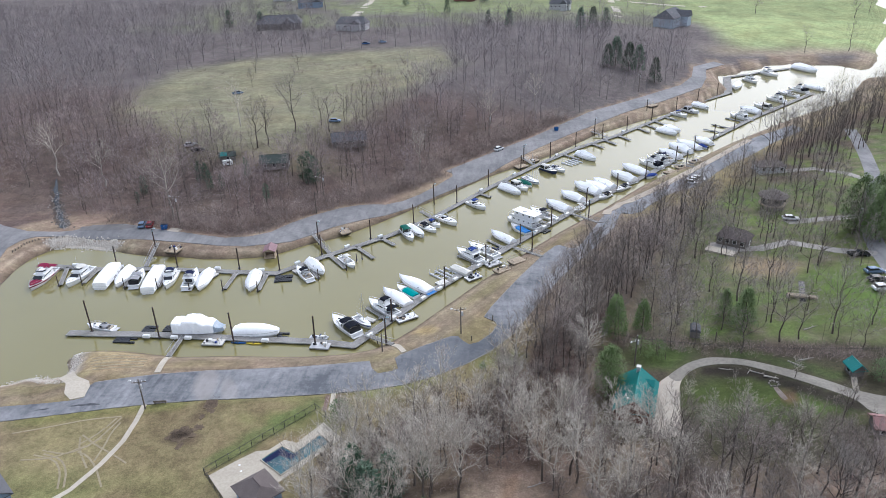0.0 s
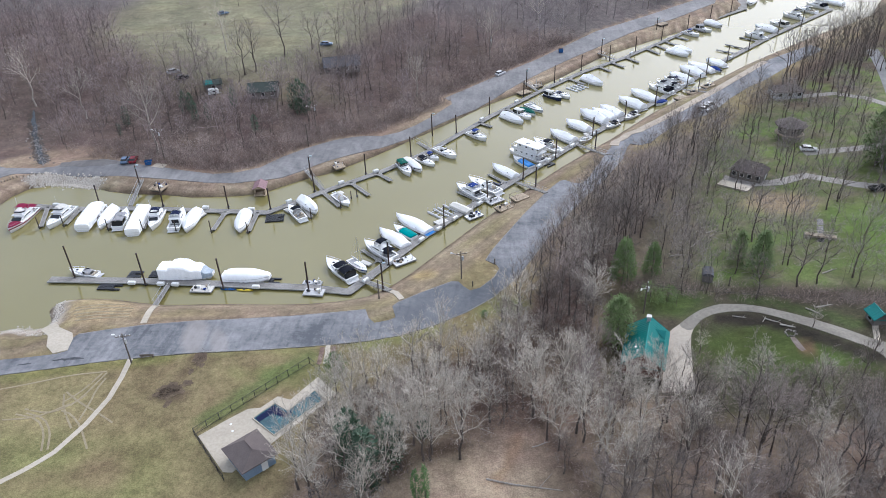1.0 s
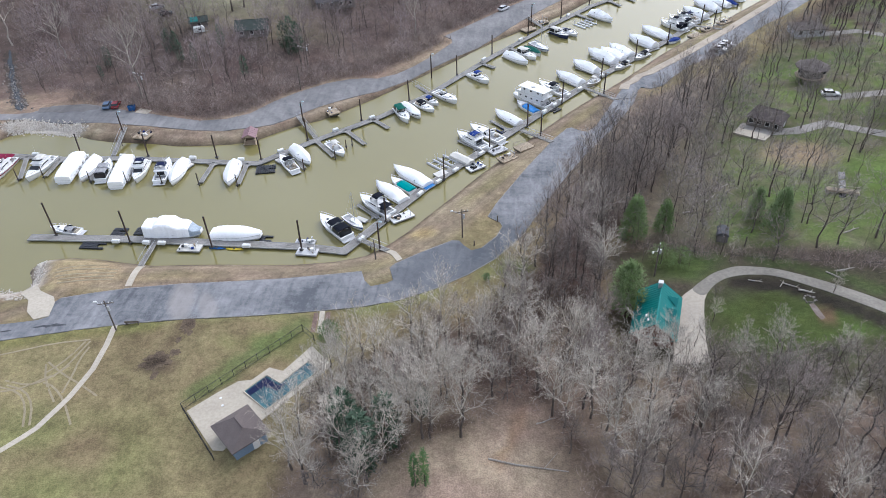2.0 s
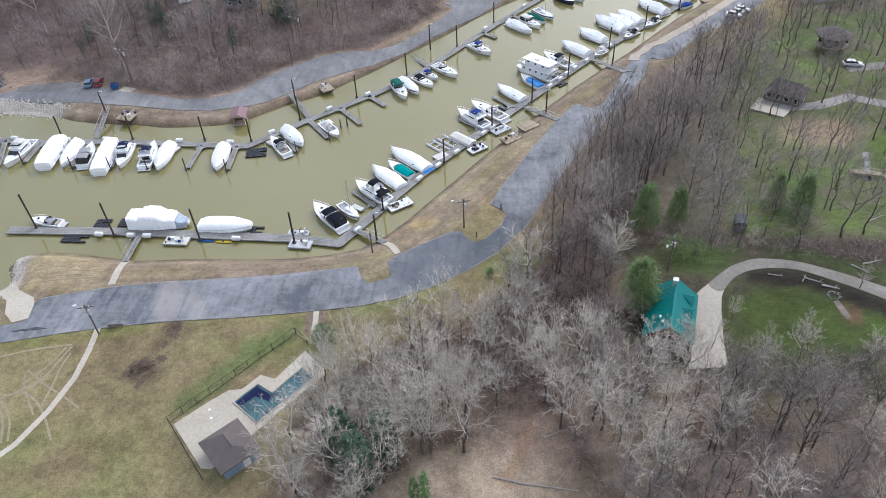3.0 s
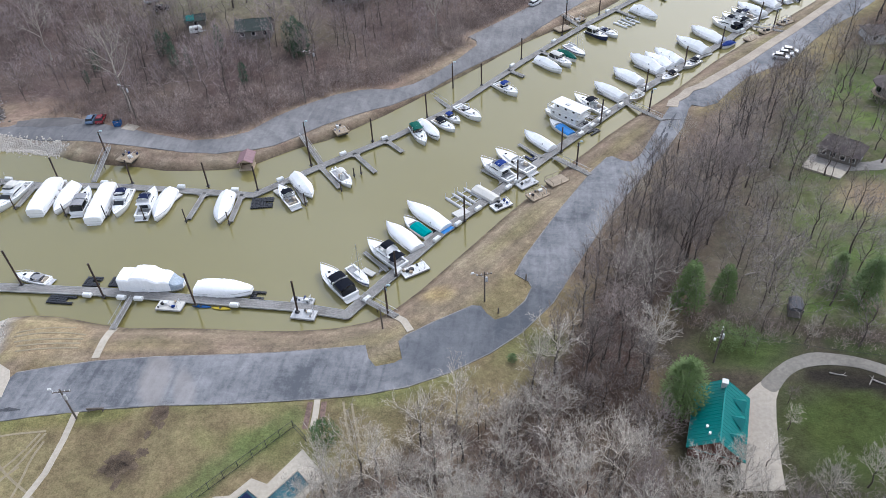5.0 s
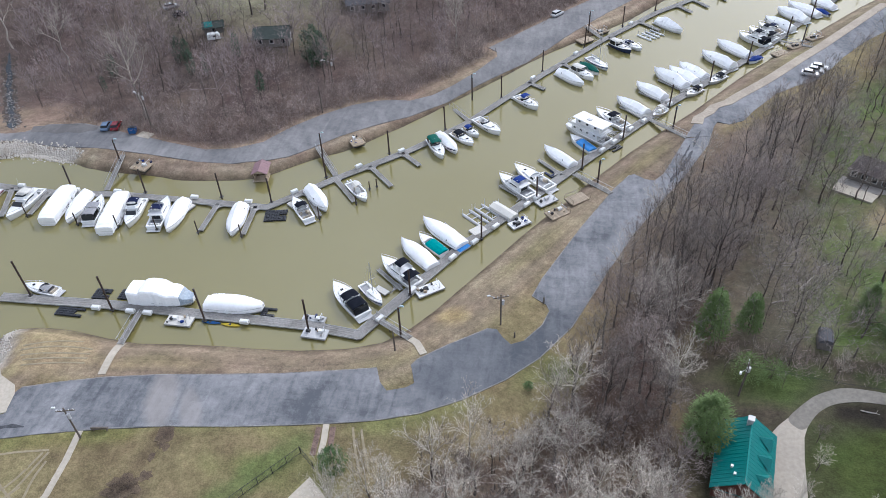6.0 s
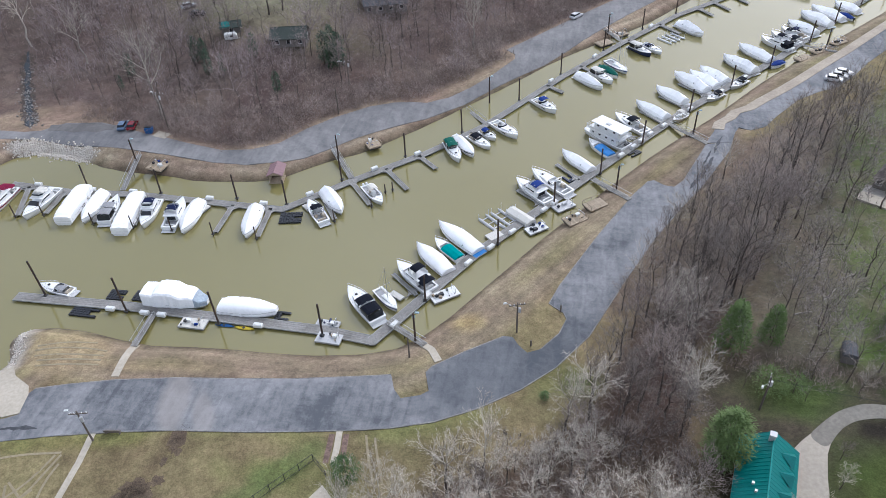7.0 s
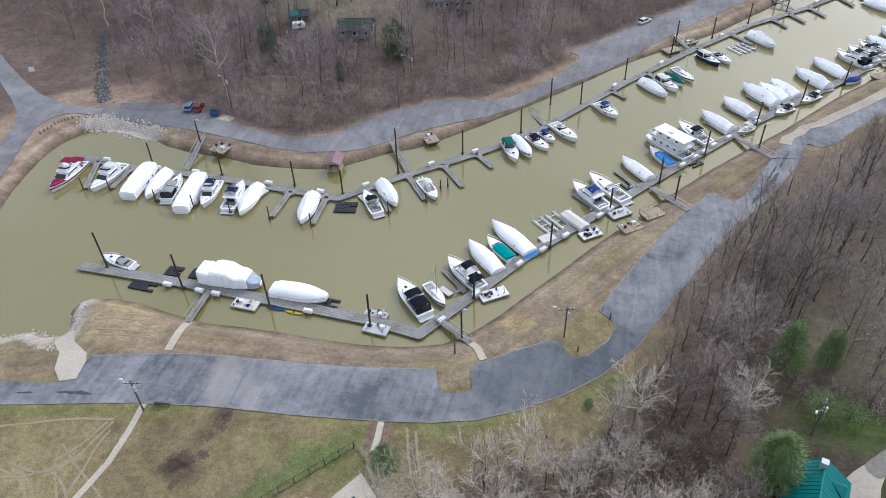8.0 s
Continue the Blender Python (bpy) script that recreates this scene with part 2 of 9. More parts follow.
def asphalt_material(name, light, dark, turn, sealed=None, bleached=()):
    """Worn paving: bleached and dark patches, sealed streaks across the lane, grain and fine cracks."""
    m = bpy.data.materials.new(name)
    m.use_nodes = True
    t, b = m.node_tree, m.node_tree.nodes["Principled BSDF"]
    n, link = t.nodes.new, t.links.new
    co = n("ShaderNodeTexCoord")
    out = None
    for layer, (scale, stretch, low, high, weight) in enumerate(((0.05, 1.0, 0.4, 0.62, 0.42), (0.7, 0.12, 0.42, 0.62, 0.2), (0.24, 1.0, 0.42, 0.64, 0.24), (0.09, 6.0, 0.44, 0.62, 0.06), (0.35, 5.0, 0.42, 0.64, 0.09), (0.12, 1.0, 0.42, 0.6, 0.14), (1.3, 0.7, 0.4, 0.66, 0.2), (6.0, 1.0, 0.35, 0.68, 0.2))):
        mp, tex, rg = n("ShaderNodeMapping"), n("ShaderNodeTexNoise"), n("ShaderNodeMapRange")
        mp.inputs["Rotation"].default_value = (0, 0, turn) if stretch != 1.0 else (0.6 + layer, 0.4, 0.9 * layer)
        mp.inputs["Scale"].default_value = (1.0, stretch, 1.0)
        tex.inputs["Scale"].default_value, tex.inputs["Detail"].default_value = scale, 6
        tex.inputs["Distortion"].default_value = 0.7
        rg.inputs[1].default_value, rg.inputs[2].default_value, rg.inputs[4].default_value = low, high, weight
        link(co.outputs["Object"], mp.inputs["Vector"])
        link(mp.outputs[0], tex.inputs["Vector"])
        link(tex.outputs["Fac"], rg.inputs[0])
        if out is None:
            out = rg.outputs[0]
        else:
            add = n("ShaderNodeMath")
            link(out, add.inputs[0])
            link(rg.outputs[0], add.inputs[1])
            out = add.outputs[0]
    mix = n("ShaderNodeMix")
    add = n("ShaderNodeMath")
    add.use_clamp = True
    link(out, add.inputs[0])
    add.inputs[1].default_value = -0.07
    mix.data_type = "RGBA"
    mix.inputs[6].default_value, mix.inputs[7].default_value = (*light, 1), (*dark, 1)
    link(add.outputs[0], mix.inputs[0])
    base = mix.outputs[2]

    def soft_patch(under, area, tint, most):
        """The tint laid over an uneven oval with soft edges; gives the colour and the oval's strength."""
        cx, cy, rx, ry, rot = area
        mp, gap, edge, wob, over, total = n("ShaderNodeMapping"), n("ShaderNodeVectorMath"), n("ShaderNodeMapRange"), n("ShaderNodeTexNoise"), n("ShaderNodeMix"), n("ShaderNodeMath")
        mp.vector_type = "TEXTURE"
        mp.inputs["Location"].default_value, mp.inputs["Rotation"].default_value[2], mp.inputs["Scale"].default_value = (cx, cy, 0), rot, (rx, ry, 1000)
        gap.operation, total.operation = "LENGTH", "MULTIPLY_ADD"
        wob.inputs["Scale"].default_value, total.inputs[1].default_value = 0.3, 0.7
        edge.inputs[1].default_value, edge.inputs[2].default_value, edge.inputs[3].default_value, edge.inputs[4].default_value = 1.05, 1.55, most, 0.0
        over.data_type = "RGBA"
        over.inputs[7].default_value = (*tint, 1)
        link(co.outputs["Object"], mp.inputs["Vector"])
        link(mp.outputs[0], gap.inputs[0])
        link(co.outputs["Object"], wob.inputs["Vector"])
        link(wob.outputs["Fac"], total.inputs[0])
        link(gap.outputs["Value"], total.inputs[2])
        link(total.outputs[0], edge.inputs[0])
        link(edge.outputs[0], over.inputs[0])
        link(under, over.inputs[6])
        return over.outputs[2], edge.outputs[0]

    for area, tint, most in bleached:
        base = soft_patch(base, area, tint, most)[0]
    if sealed:
        # a later dark seal coat over one stretch, crossed by pale hairline cracks
        base, coat = soft_patch(base, *sealed)
        crack, thin, pale = n("ShaderNodeTexVoronoi"), n("ShaderNodeMapRange"), n("ShaderNodeMix")
        crack.feature = "DISTANCE_TO_EDGE"
        crack.inputs["Scale"].default_value = 0.33
        thin.inputs[1].default_value, thin.inputs[2].default_value, thin.inputs[3].default_value, thin.inputs[4].default_value = 0.006, 0.03, 0.1, 0.0
        pale.data_type = "RGBA"
        pale.inputs[7].default_value = (*light, 1)
        link(co.outputs["Object"], crack.inputs["Vector"])
        link(crack.outputs["Distance"], thin.inputs[0])
        few = n("ShaderNodeMath")
        few.operation = "MULTIPLY"
        link(thin.outputs[0], few.inputs[0])
        link(coat, few.inputs[1])
        link(few.outputs[0], pale.inputs[0])
        link(base, pale.inputs[6])
        base = pale.outputs[2]
    link(base, b.inputs["Base Color"])
    b.inputs["Roughness"].default_value = 0.85
    return m


ASPHALT = asphalt_material("weathered_asphalt", (0.295, 0.292, 0.298), (0.082, 0.088, 0.1), -0.15, ((-6.5, 94.0, 15.5, 7.0, 0.55), (0.055, 0.064, 0.078), 0.55),
                           (((-55.2, 79.0, 2.4, 6.5, 0.25), (0.31, 0.28, 0.255), 0.5), ((-50.0, 78.0, 1.6, 4.5, 0.5), (0.3, 0.272, 0.25), 0.42), ((-38.0, 88.6, 9.0, 2.6, 0.12), (0.33, 0.325, 0.325), 0.5),
                            ((16.0, 128.0, 4.0, 12.0, -0.45), (0.3, 0.3, 0.31), 0.5)))
ASPHALT_DARK = asphalt_material("crumbling_dark_asphalt", (0.22, 0.205, 0.195), (0.11, 0.104, 0.102), 0.2)
ASPHALT_OLD = asphalt_material("old_grey_asphalt", (0.28, 0.27, 0.265), (0.13, 0.128, 0.132), 0.9)


def water_material():
    m = bpy.data.materials.new("muddy_water")
    m.use_nodes = True
    t, b = m.node_tree, m.node_tree.nodes["Principled BSDF"]
    n, link = t.nodes.new, t.links.new
    co = n("ShaderNodeTexCoord")
    cloud, mix, ripple, bump = n("ShaderNodeTexNoise"), n("ShaderNodeMix"), n("ShaderNodeTexNoise"), n("ShaderNodeBump")
    cloud.inputs["Scale"].default_value, cloud.inputs["Detail"].default_value = 0.016, 4
    mix.data_type = "RGBA"
    mix.inputs[6].default_value, mix.inputs[7].default_value = (0.174, 0.151, 0.046, 1), (0.222, 0.198, 0.087, 1)
    ripple.inputs["Scale"].default_value, ripple.inputs["Detail"].default_value = 0.9, 4
    bump.inputs["Strength"].default_value, bump.inputs["Distance"].default_value = 0.06, 0.05
    link(co.outputs["Object"], cloud.inputs["Vector"])
    link(co.outputs["Object"], ripple.inputs["Vector"])
    link(cloud.outputs["Fac"], mix.inputs[0])
    link(mix.outputs[2], b.inputs["Base Color"])
    link(ripple.outputs["Fac"], bump.inputs["Height"])
    link(bump.outputs[0], b.inputs["Normal"])
    b.inputs["Roughness"].default_value, b.inputs["IOR"].default_value = 0.1, 1.45
    b.inputs["Specular IOR Level"].default_value = 1.0
    return m


def ground_material():
    """Soil, dry grass, lawn and leaf litter: the broad zones come from the mesh, grain and tufts from noise."""
    m = bpy.data.materials.new("winter_ground")
    m.use_nodes = True
    t, b = m.node_tree, m.node_tree.nodes["Principled BSDF"]
    n, link = t.nodes.new, t.links.new
    co, zone = n("ShaderNodeTexCoord"), n("ShaderNodeVertexColor")
    zone.layer_name = "cover"
    out = zone.outputs["Color"]
    for scale, low, high, hue in ((0.06, 0.82, 1.18, 0.014), (0.35, 0.82, 1.18, 0.006), (1.3, 0.84, 1.16, 0.004), (4.5, 0.78, 1.22, 0.0)):
        tex, rng_, hsv = n("ShaderNodeTexNoise"), n("ShaderNodeMapRange"), n("ShaderNodeHueSaturation")
        tex.inputs["Scale"].default_value, tex.inputs["Detail"].default_value = scale, 5
        rng_.inputs[1].default_value, rng_.inputs[2].default_value = 0.32, 0.68
        rng_.inputs[3].default_value, rng_.inputs[4].default_value = low, high
        link(co.outputs["Object"], tex.inputs["Vector"])
        link(tex.outputs["Fac"], rng_.inputs[0])
        link(rng_.outputs[0], hsv.inputs["Value"])
        if hue:
            hr = n("ShaderNodeMapRange")
            hr.inputs[1].default_value, hr.inputs[2].default_value = 0.35, 0.65
            hr.inputs[3].default_value, hr.inputs[4].default_value = 0.5 - hue, 0.5 + hue
            link(tex.outputs["Color"], hr.inputs[0])
            link(hr.outputs[0], hsv.inputs["Hue"])
        link(out, hsv.inputs["Color"])
        out = hsv.outputs[0]
    # faint mowing lines, level along the banks
    way, lines, rng_, hsv = n("ShaderNodeAttribute"), n("ShaderNodeTexNoise"), n("ShaderNodeMapRange"), n("ShaderNodeHueSaturation")
    way.attribute_name = "shore_way"
    lines.noise_dimensions = "1D"
    lines.inputs["Scale"].default_value, lines.inputs["Detail"].default_value = 0.75, 3
    rng_.inputs[1].default_value, rng_.inputs[2].default_value, rng_.inputs[3].default_value, rng_.inputs[4].default_value = 0.35, 0.65, 0.86, 1.12
    near, share = n("ShaderNodeMapRange"), n("ShaderNodeMix")
    near.inputs[1].default_value, near.inputs[2].default_value = 8.0, 15.0
    share.inputs[3].default_value = 1.0
    link(way.outputs["Fac"], near.inputs[0])
    link(near.outputs[0], share.inputs[0])
    link(way.outputs["Fac"], lines.inputs["W"])
    link(lines.outputs["Fac"], rng_.inputs[0])
    link(rng_.outputs[0], share.inputs[2])
    link(share.outputs[0], hsv.inputs["Value"])
    link(out, hsv.inputs["Color"])
    out = hsv.outputs[0]
    bump = n("ShaderNodeBump")
    bump.inputs["Strength"].default_value, bump.inputs["Distance"].default_value = 0.4, 0.25
    link(tex.outputs["Fac"], bump.inputs["Height"])
    link(bump.outputs[0], b.inputs["Normal"])
    link(out, b.inputs["Base Color"])
    b.inputs["Roughness"].default_value = 0.95
    b.inputs["Specular IOR Level"].default_value = 0.15
    return m


WATER, GROUND = water_material(), ground_material()


# ---- mesh helpers ----
class Shape:
    """Collects vertices and faces for one mesh."""

    def __init__(self):
        self.v, self.f = [], []

    def add(self, verts, faces):
        k = len(self.v)
        self.v += [tuple(p) for p in verts]
        self.f += [tuple(i + k for i in face) for face in faces]
        return self

    def box(self, c, s, rz=0.0, taper=1.0, rx=0.0):
        """A box about c of size s; its top is scaled by taper."""
        m = Euler((rx, 0, rz)).to_matrix()
        pts = []
        for z, k in ((-0.5, 1.0), (0.5, taper)):
            for x, y in ((-0.5, -0.5), (0.5, -0.5), (0.5, 0.5), (-0.5, 0.5)):
                pts.append(m @ Vector((x * s[0] * k, y * s[1] * k, z * s[2])) + Vector(c))
        return self.add(pts, [(3, 2, 1, 0), (4, 5, 6, 7), (0, 1, 5, 4), (1, 2, 6, 5), (2, 3, 7, 6), (3, 0, 4, 7)])

    def tube(self, pts, r, n=6, caps=True):
        """A tube along pts; r is one radius or one for each point."""
        rs = r if isinstance(r, (list, tuple)) else [r] * len(pts)
        pts = [Vector(p) for p in pts]
        rings = []
        for i, p in enumerate(pts):
            d = (pts[min(i + 1, len(pts) - 1)] - pts[max(i - 1, 0)]).normalized()
            a = d.orthogonal().normalized() if abs(d.z) < 0.95 else Vector((1, 0, 0)).cross(d).normalized()
            b = d.cross(a)
            rings.append([p + rs[i] * (a * math.cos(2 * math.pi * k / n) + b * math.sin(2 * math.pi * k / n)) for k in range(n)])
        return self.loft(rings, True, caps)

    def loft(self, rings, closed=False, caps=False):
        n = len(rings[0])
        verts = [p for ring in rings for p in ring]
        faces = []
        for i in range(len(rings) - 1):
            for k in range(n if closed else n - 1):
                a, b = i * n + k, i * n + (k + 1) % n
                faces.append((a, b, b + n, a + n))
        if caps:
            faces += [tuple(range(n - 1, -1, -1)), tuple(range((len(rings) - 1) * n, len(rings) * n))]
        return self.add(verts, faces)

    def mesh(self, name, material, smooth=False):
        me = bpy.data.meshes.new(name)
        me.from_pydata([tuple(p) for p in self.v], [], self.f)
        me.materials.append(material)
        if smooth:
            me.polygons.foreach_set("use_smooth", [True] * len(me.polygons))
        me.update()
        return me


def part(name, shape, material, parent=None, label="", smooth=False):
    """One mesh object from a Shape, under its thing."""
    ob = new(name, shape.mesh(name, material, smooth))
    ob.parent = parent
    if label:
        ob["label"] = label
    return ob


def thing(name, m, label, category, group="", kind=""):
    """A top-level Empty at the pose m, to hold parts."""
    ob = new(name)
    ob.empty_display_size = 0.3
    ob.matrix_world = m
    return tagged(ob, label, category, group, kind)


def raw_mesh(name, verts, tris, material):
    """A mesh from numpy arrays of vertices and triangles."""
    me = bpy.data.meshes.new(name)
    me.vertices.add(len(verts))
    me.vertices.foreach_set("co", np.asarray(verts, np.float32).ravel())
    me.loops.add(3 * len(tris))
    me.loops.foreach_set("vertex_index", np.asarray(tris, np.int32).ravel())
    me.polygons.add(len(tris))
    me.polygons.foreach_set("loop_start", np.arange(0, 3 * len(tris), 3, dtype=np.int32))
    me.materials.append(material)
    me.update()
    return me


# ---- the lie of the land ----
NEAR_SHORE = [(-104, 77), (-97.1, 78.5), (-94.1, 81), (-89.9, 80.8), (-87.5, 82.2), (-87.1, 83.6), (-88.3, 85.3), (-89.9, 87.4), (-90, 89.6), (-88.3, 91.2), (-84.3, 92.1),
              (-79.2, 92.2), (-73, 91.4), (-66, 90.8), (-60, 91.5), (-51.9, 92.1), (-45.9, 92.3), (-38.2, 92.9), (-30.9, 94.3), (-25.5, 96.4), (-22, 99.6), (-18.4, 104.6),
              (-14.9, 110.6), (-12.5, 114.7), (-9.4, 119.9), (-5.2, 127.2), (-1.6, 132.9), (2.2, 138.4), (7.1, 146.5), (11.4, 152.8), (15.8, 159.3), (21.7, 167.2),
              (30.5, 178.5), (37.3, 188.2), (43.2, 196.7), (48.4, 203.6), (60, 217.6), (86, 249), (118, 283), (157, 320), (180, 364)]
FAR_SHORE = [(265, 541), (193, 390), (157, 408), (138, 395), (106, 368), (106, 338), (90, 314), (62, 287), (36, 261), (26.8, 247.5), (17.2, 233.2), (6.6, 221.3), (-3.4, 210.5),
             (-10, 201.9), (-16.2, 192.8), (-24.5, 181.5), (-31.1, 172.6), (-37.5, 164.4), (-43.3, 157.8), (-47.8, 152.9), (-53.4, 149.2), (-58.3, 144.7), (-62.2, 141),
             (-66.8, 139.2), (-74.3, 138), (-81, 137.6), (-88.7, 138.6), (-99.1, 139), (-104.1, 139.8), (-109.3, 141.7), (-114.5, 143.4), (-122.4, 143.6), (-127.8, 140.4),
             (-130.2, 135.3), (-130.3, 129.7), (-129.1, 122.7), (-127.2, 115.3), (-125, 109.6), (-121.5, 98), (-114, 84), (-104, 77)]
RIVER = [(215, 372), (420, 400), (900, 600), (900, 1500), (560, 1500)]
BASIN = NEAR_SHORE + RIVER + FAR_SHORE[:-1]


def far_from(points, x, y):
    """The distance of each place to a line of points."""
    best = np.full(np.shape(x), 1e9)
    for (ax, ay), (bx, by) in zip(points, points[1:]):
        dx, dy = bx - ax, by - ay
        k = np.clip(((x - ax) * dx + (y - ay) * dy) / (dx * dx + dy * dy), 0, 1)
        best = np.minimum(best, np.hypot(x - ax - k * dx, y - ay - k * dy))
    return best


def inside(points, x, y):
    """Whether each place lies in a polygon."""
    hit = np.zeros(np.shape(x), bool)
    for (ax, ay), (bx, by) in zip(points, points[1:] + points[:1]):
        cross = (ay > y) != (by > y)
        at = ax + (y - ay) * (bx - ax) / ((by - ay) if by != ay else 1e-9)
        hit ^= cross & (x < at)
    return hit


def ease(a):
    a = np.clip(a, 0, 1)
    return a * a * (3 - 2 * a)


def waves(x, y, size, seed=0.0):
    """Soft uneven relief between about -1 and 1."""
    x, y = x / size, y / size
    return (np.sin(1.3 * x + 0.7 * y + seed) + np.sin(-0.9 * x + 1.7 * y + 2.1 * seed + 1) + np.sin(2.3 * x + 1.1 * y - seed + 2)
            + np.sin(0.4 * x - 2.6 * y + 1.7 * seed)) / 4


def land(x, y):
    """The height of the ground, the way to the shore (negative in the water) and how far north-side a place is."""
    x, y = np.asarray(x, float), np.asarray(y, float)
    dn, df = far_from(NEAR_SHORE, x, y), far_from(FAR_SHORE, x, y)
    away = far_from(BASIN + BASIN[:1], x, y)
    away = np.where(inside(BASIN, x, y), -away, away)
    north = ease((dn - df + 8) / 16)
    bank = (1 - north) * 1.9 * np.tanh(away / 3.4) + north * 2.5 * np.tanh(away / 3.0)
    start = np.where(x < -105, 32, 20)
    hill = 10.5 * ease((df - start) / 50) * north * (1 - 0.55 * ease((x - 40) / 80))
    rise = 4.2 * ease((dn - 25) / 95) * (1 - north) * ease((x - 8) / 50)
    rough = (0.3 * waves(x, y, 7) + 0.7 * waves(x, y, 31, 2)) * ease((away - 22) / 40)
    z = np.where(away > 0, bank + hill + rise + rough * (0.4 + north), -1.2 * np.tanh(-away / 2.6))
    return z, away, north


def height(x, y):
    return float(land(x, y)[0])


WOOD_SOUTH = [(-27, 30), (-26.5, 62), (-22, 66.5), (-15, 71), (-4, 77), (4, 86), (8.8, 97.5), (13.8, 111), (18, 121.5), (22.6, 133), (27, 143), (30.5, 152), (36.5, 164), (46, 173), (56, 181),
              (54, 165), (46, 150), (38, 135), (32, 120), (27, 110), (21, 100), (19.5, 88), (20, 71), (30, 67), (36, 63), (60, 61), (66, 68), (90, 62), (90, 30)]
WOOD_EAST = [(76, 205), (90, 226), (108, 248), (135, 275), (165, 306), (172, 290), (140, 252), (122, 225), (104, 205), (88, 198)]
FIELD = [(-165, 250), (-172, 331), (-135, 366), (-45, 390), (-28, 345), (-52, 262), (-58, 236), (-68, 214), (-82, 201), (-98, 198), (-122, 210)]
CLEARING = [(-13, 30), (-13.5, 45), (-10, 49.5), (-1, 54), (1.5, 58.5), (5, 61), (9.5, 58.5), (11, 52), (14, 46), (17, 41), (18, 30)]
CREEK = [(-152, 184), (-148.4, 177.5), (-143.6, 169.6), (-139.6, 164.4), (-135.6, 159), (-132, 154.8), (-129.6, 151.4)]
POOL_YARD = [(-44.5, 54.8), (-30.8, 72.0), (-24.6, 66.5), (-37, 47)]


# near road with its two widened parking bays
NEAR_ROAD = [(-150, 52), (-112, 64.5), (-88.6, 70.1), (-83.3, 71.3), (-79, 72.4), (-77.3, 73.5), (-78.4, 77), (-77.9, 78.3), (-73.2, 79.9), (-66.3, 81.9), (-57.3, 83.7), (-48.1, 85),
             (-39.2, 86.4), (-30.6, 88.2), (-24.6, 89.5), (-23.5, 86.8), (-22.1, 85.3), (-19.4, 86.3), (-18.3, 87.3), (-19.5, 90.7), (-18.7, 92.1), (-14.6, 95.6), (-8.7, 100),
             (-7.3, 100), (-6.2, 98.4), (-4.7, 97), (-2.7, 98.1), (-0.1, 101.9), (0.9, 105.3), (0.3, 106.7), (-2.2, 108.5), (-0.8, 113.1), (1.9, 119.7), (5.7, 128.8), (8.9, 135.7),
             (11.8, 142), (14.9, 147.3), (16, 147.8), (18.1, 146.1), (20, 145.8), (21.9, 148.4), (24.8, 156), (27.6, 163.4)]
NEAR_ROAD_BACK = [(32.2, 161.3), (30.2, 157), (25.8, 147.5), (21, 139), (15.2, 127.5), (9.6, 114.5), (4.6, 102), (-0.2, 94.6), (-4.9, 89.7), (-10.7, 85.2), (-16.5, 81.9), (-22.6, 79.8),
                  (-28.9, 78.4), (-35.3, 77.2), (-43.6, 75.8), (-52.1, 74.7), (-60.6, 73.1), (-68.9, 71.1), (-77, 68.7), (-85.1, 66.4), (-112, 58), (-152, 44)]
FAR_ROAD = [(-129.5, 112), (-132.2, 121.5), (-135.2, 129.4), (-137.6, 136.5), (-136.9, 141.5), (-134.6, 144.2), (-129.4, 145.2), (-122.8, 146), (-111.3, 145.1), (-100.4, 144.4),
            (-87.7, 143.1), (-78.3, 141.8), (-70.3, 142), (-63.2, 144.2), (-58.9, 147), (-53, 152.6), (-44.3, 160.8), (-36, 168.2), (-28.2, 177.2), (-21.7, 186.6), (-10.4, 201.8),
            (-1.1, 215.8), (9.5, 231), (24, 252), (49, 285), (70, 307), (92, 334), (99, 356), (103, 376), (116, 390)]
FAR_ROAD_BACK = [(112, 398), (98, 384), (92, 358), (83, 339), (58, 311), (34, 286), (9, 247), (-2.2, 232.2), (-14.7, 214.4), (-21.2, 205.4), (-18.6, 203.1), (-18.2, 200.3), (-22.7, 191.1),
                 (-27.4, 183.4), (-31.9, 177.4), (-36.7, 173.6), (-40.5, 173.4), (-44.5, 172.6), (-50.2, 169.8), (-56.8, 163.9), (-61.8, 158), (-66, 150.9), (-71.3, 147.6), (-77.8, 146.4),
                 (-87.6, 148.4), (-94.6, 150.3), (-99.3, 151.1), (-106.5, 153.4), (-112.8, 154.6), (-121.5, 153.2), (-125.3, 149.3), (-129.3, 148.1), (-138.7, 147.9), (-148.9, 151.4),
                 (-159.1, 157.2), (-174.5, 166.2), (-230, 208), (-240, 196), (-178, 163.5), (-164, 154.4), (-153.9, 147.1), (-147, 141.3), (-143.6, 136.4), (-140.2, 128), (-136.4, 117), (-133, 106)]
GRAVEL_ROAD = [(27.6, 164), (30.5, 171.3), (33, 176), (37.9, 181.1), (44, 188.1), (51.4, 196.7), (59.4, 206.9), (64.1, 212.8), (77.8, 230), (94, 250), (114, 268), (117, 262), (100, 244), (86.6, 227),
               (79, 219.2), (70.9, 208.6), (66.3, 201.4), (60.7, 194), (56.2, 191.2), (50.5, 186.5), (43.9, 177.2), (41.1, 172.5), (37.6, 170.4), (35.2, 171.4), (34.2, 169.2), (33, 164.5)]
PAVING = [GRAVEL_ROAD, NEAR_ROAD + [(33, 164.5)] + NEAR_ROAD_BACK, FAR_ROAD + FAR_ROAD_BACK]


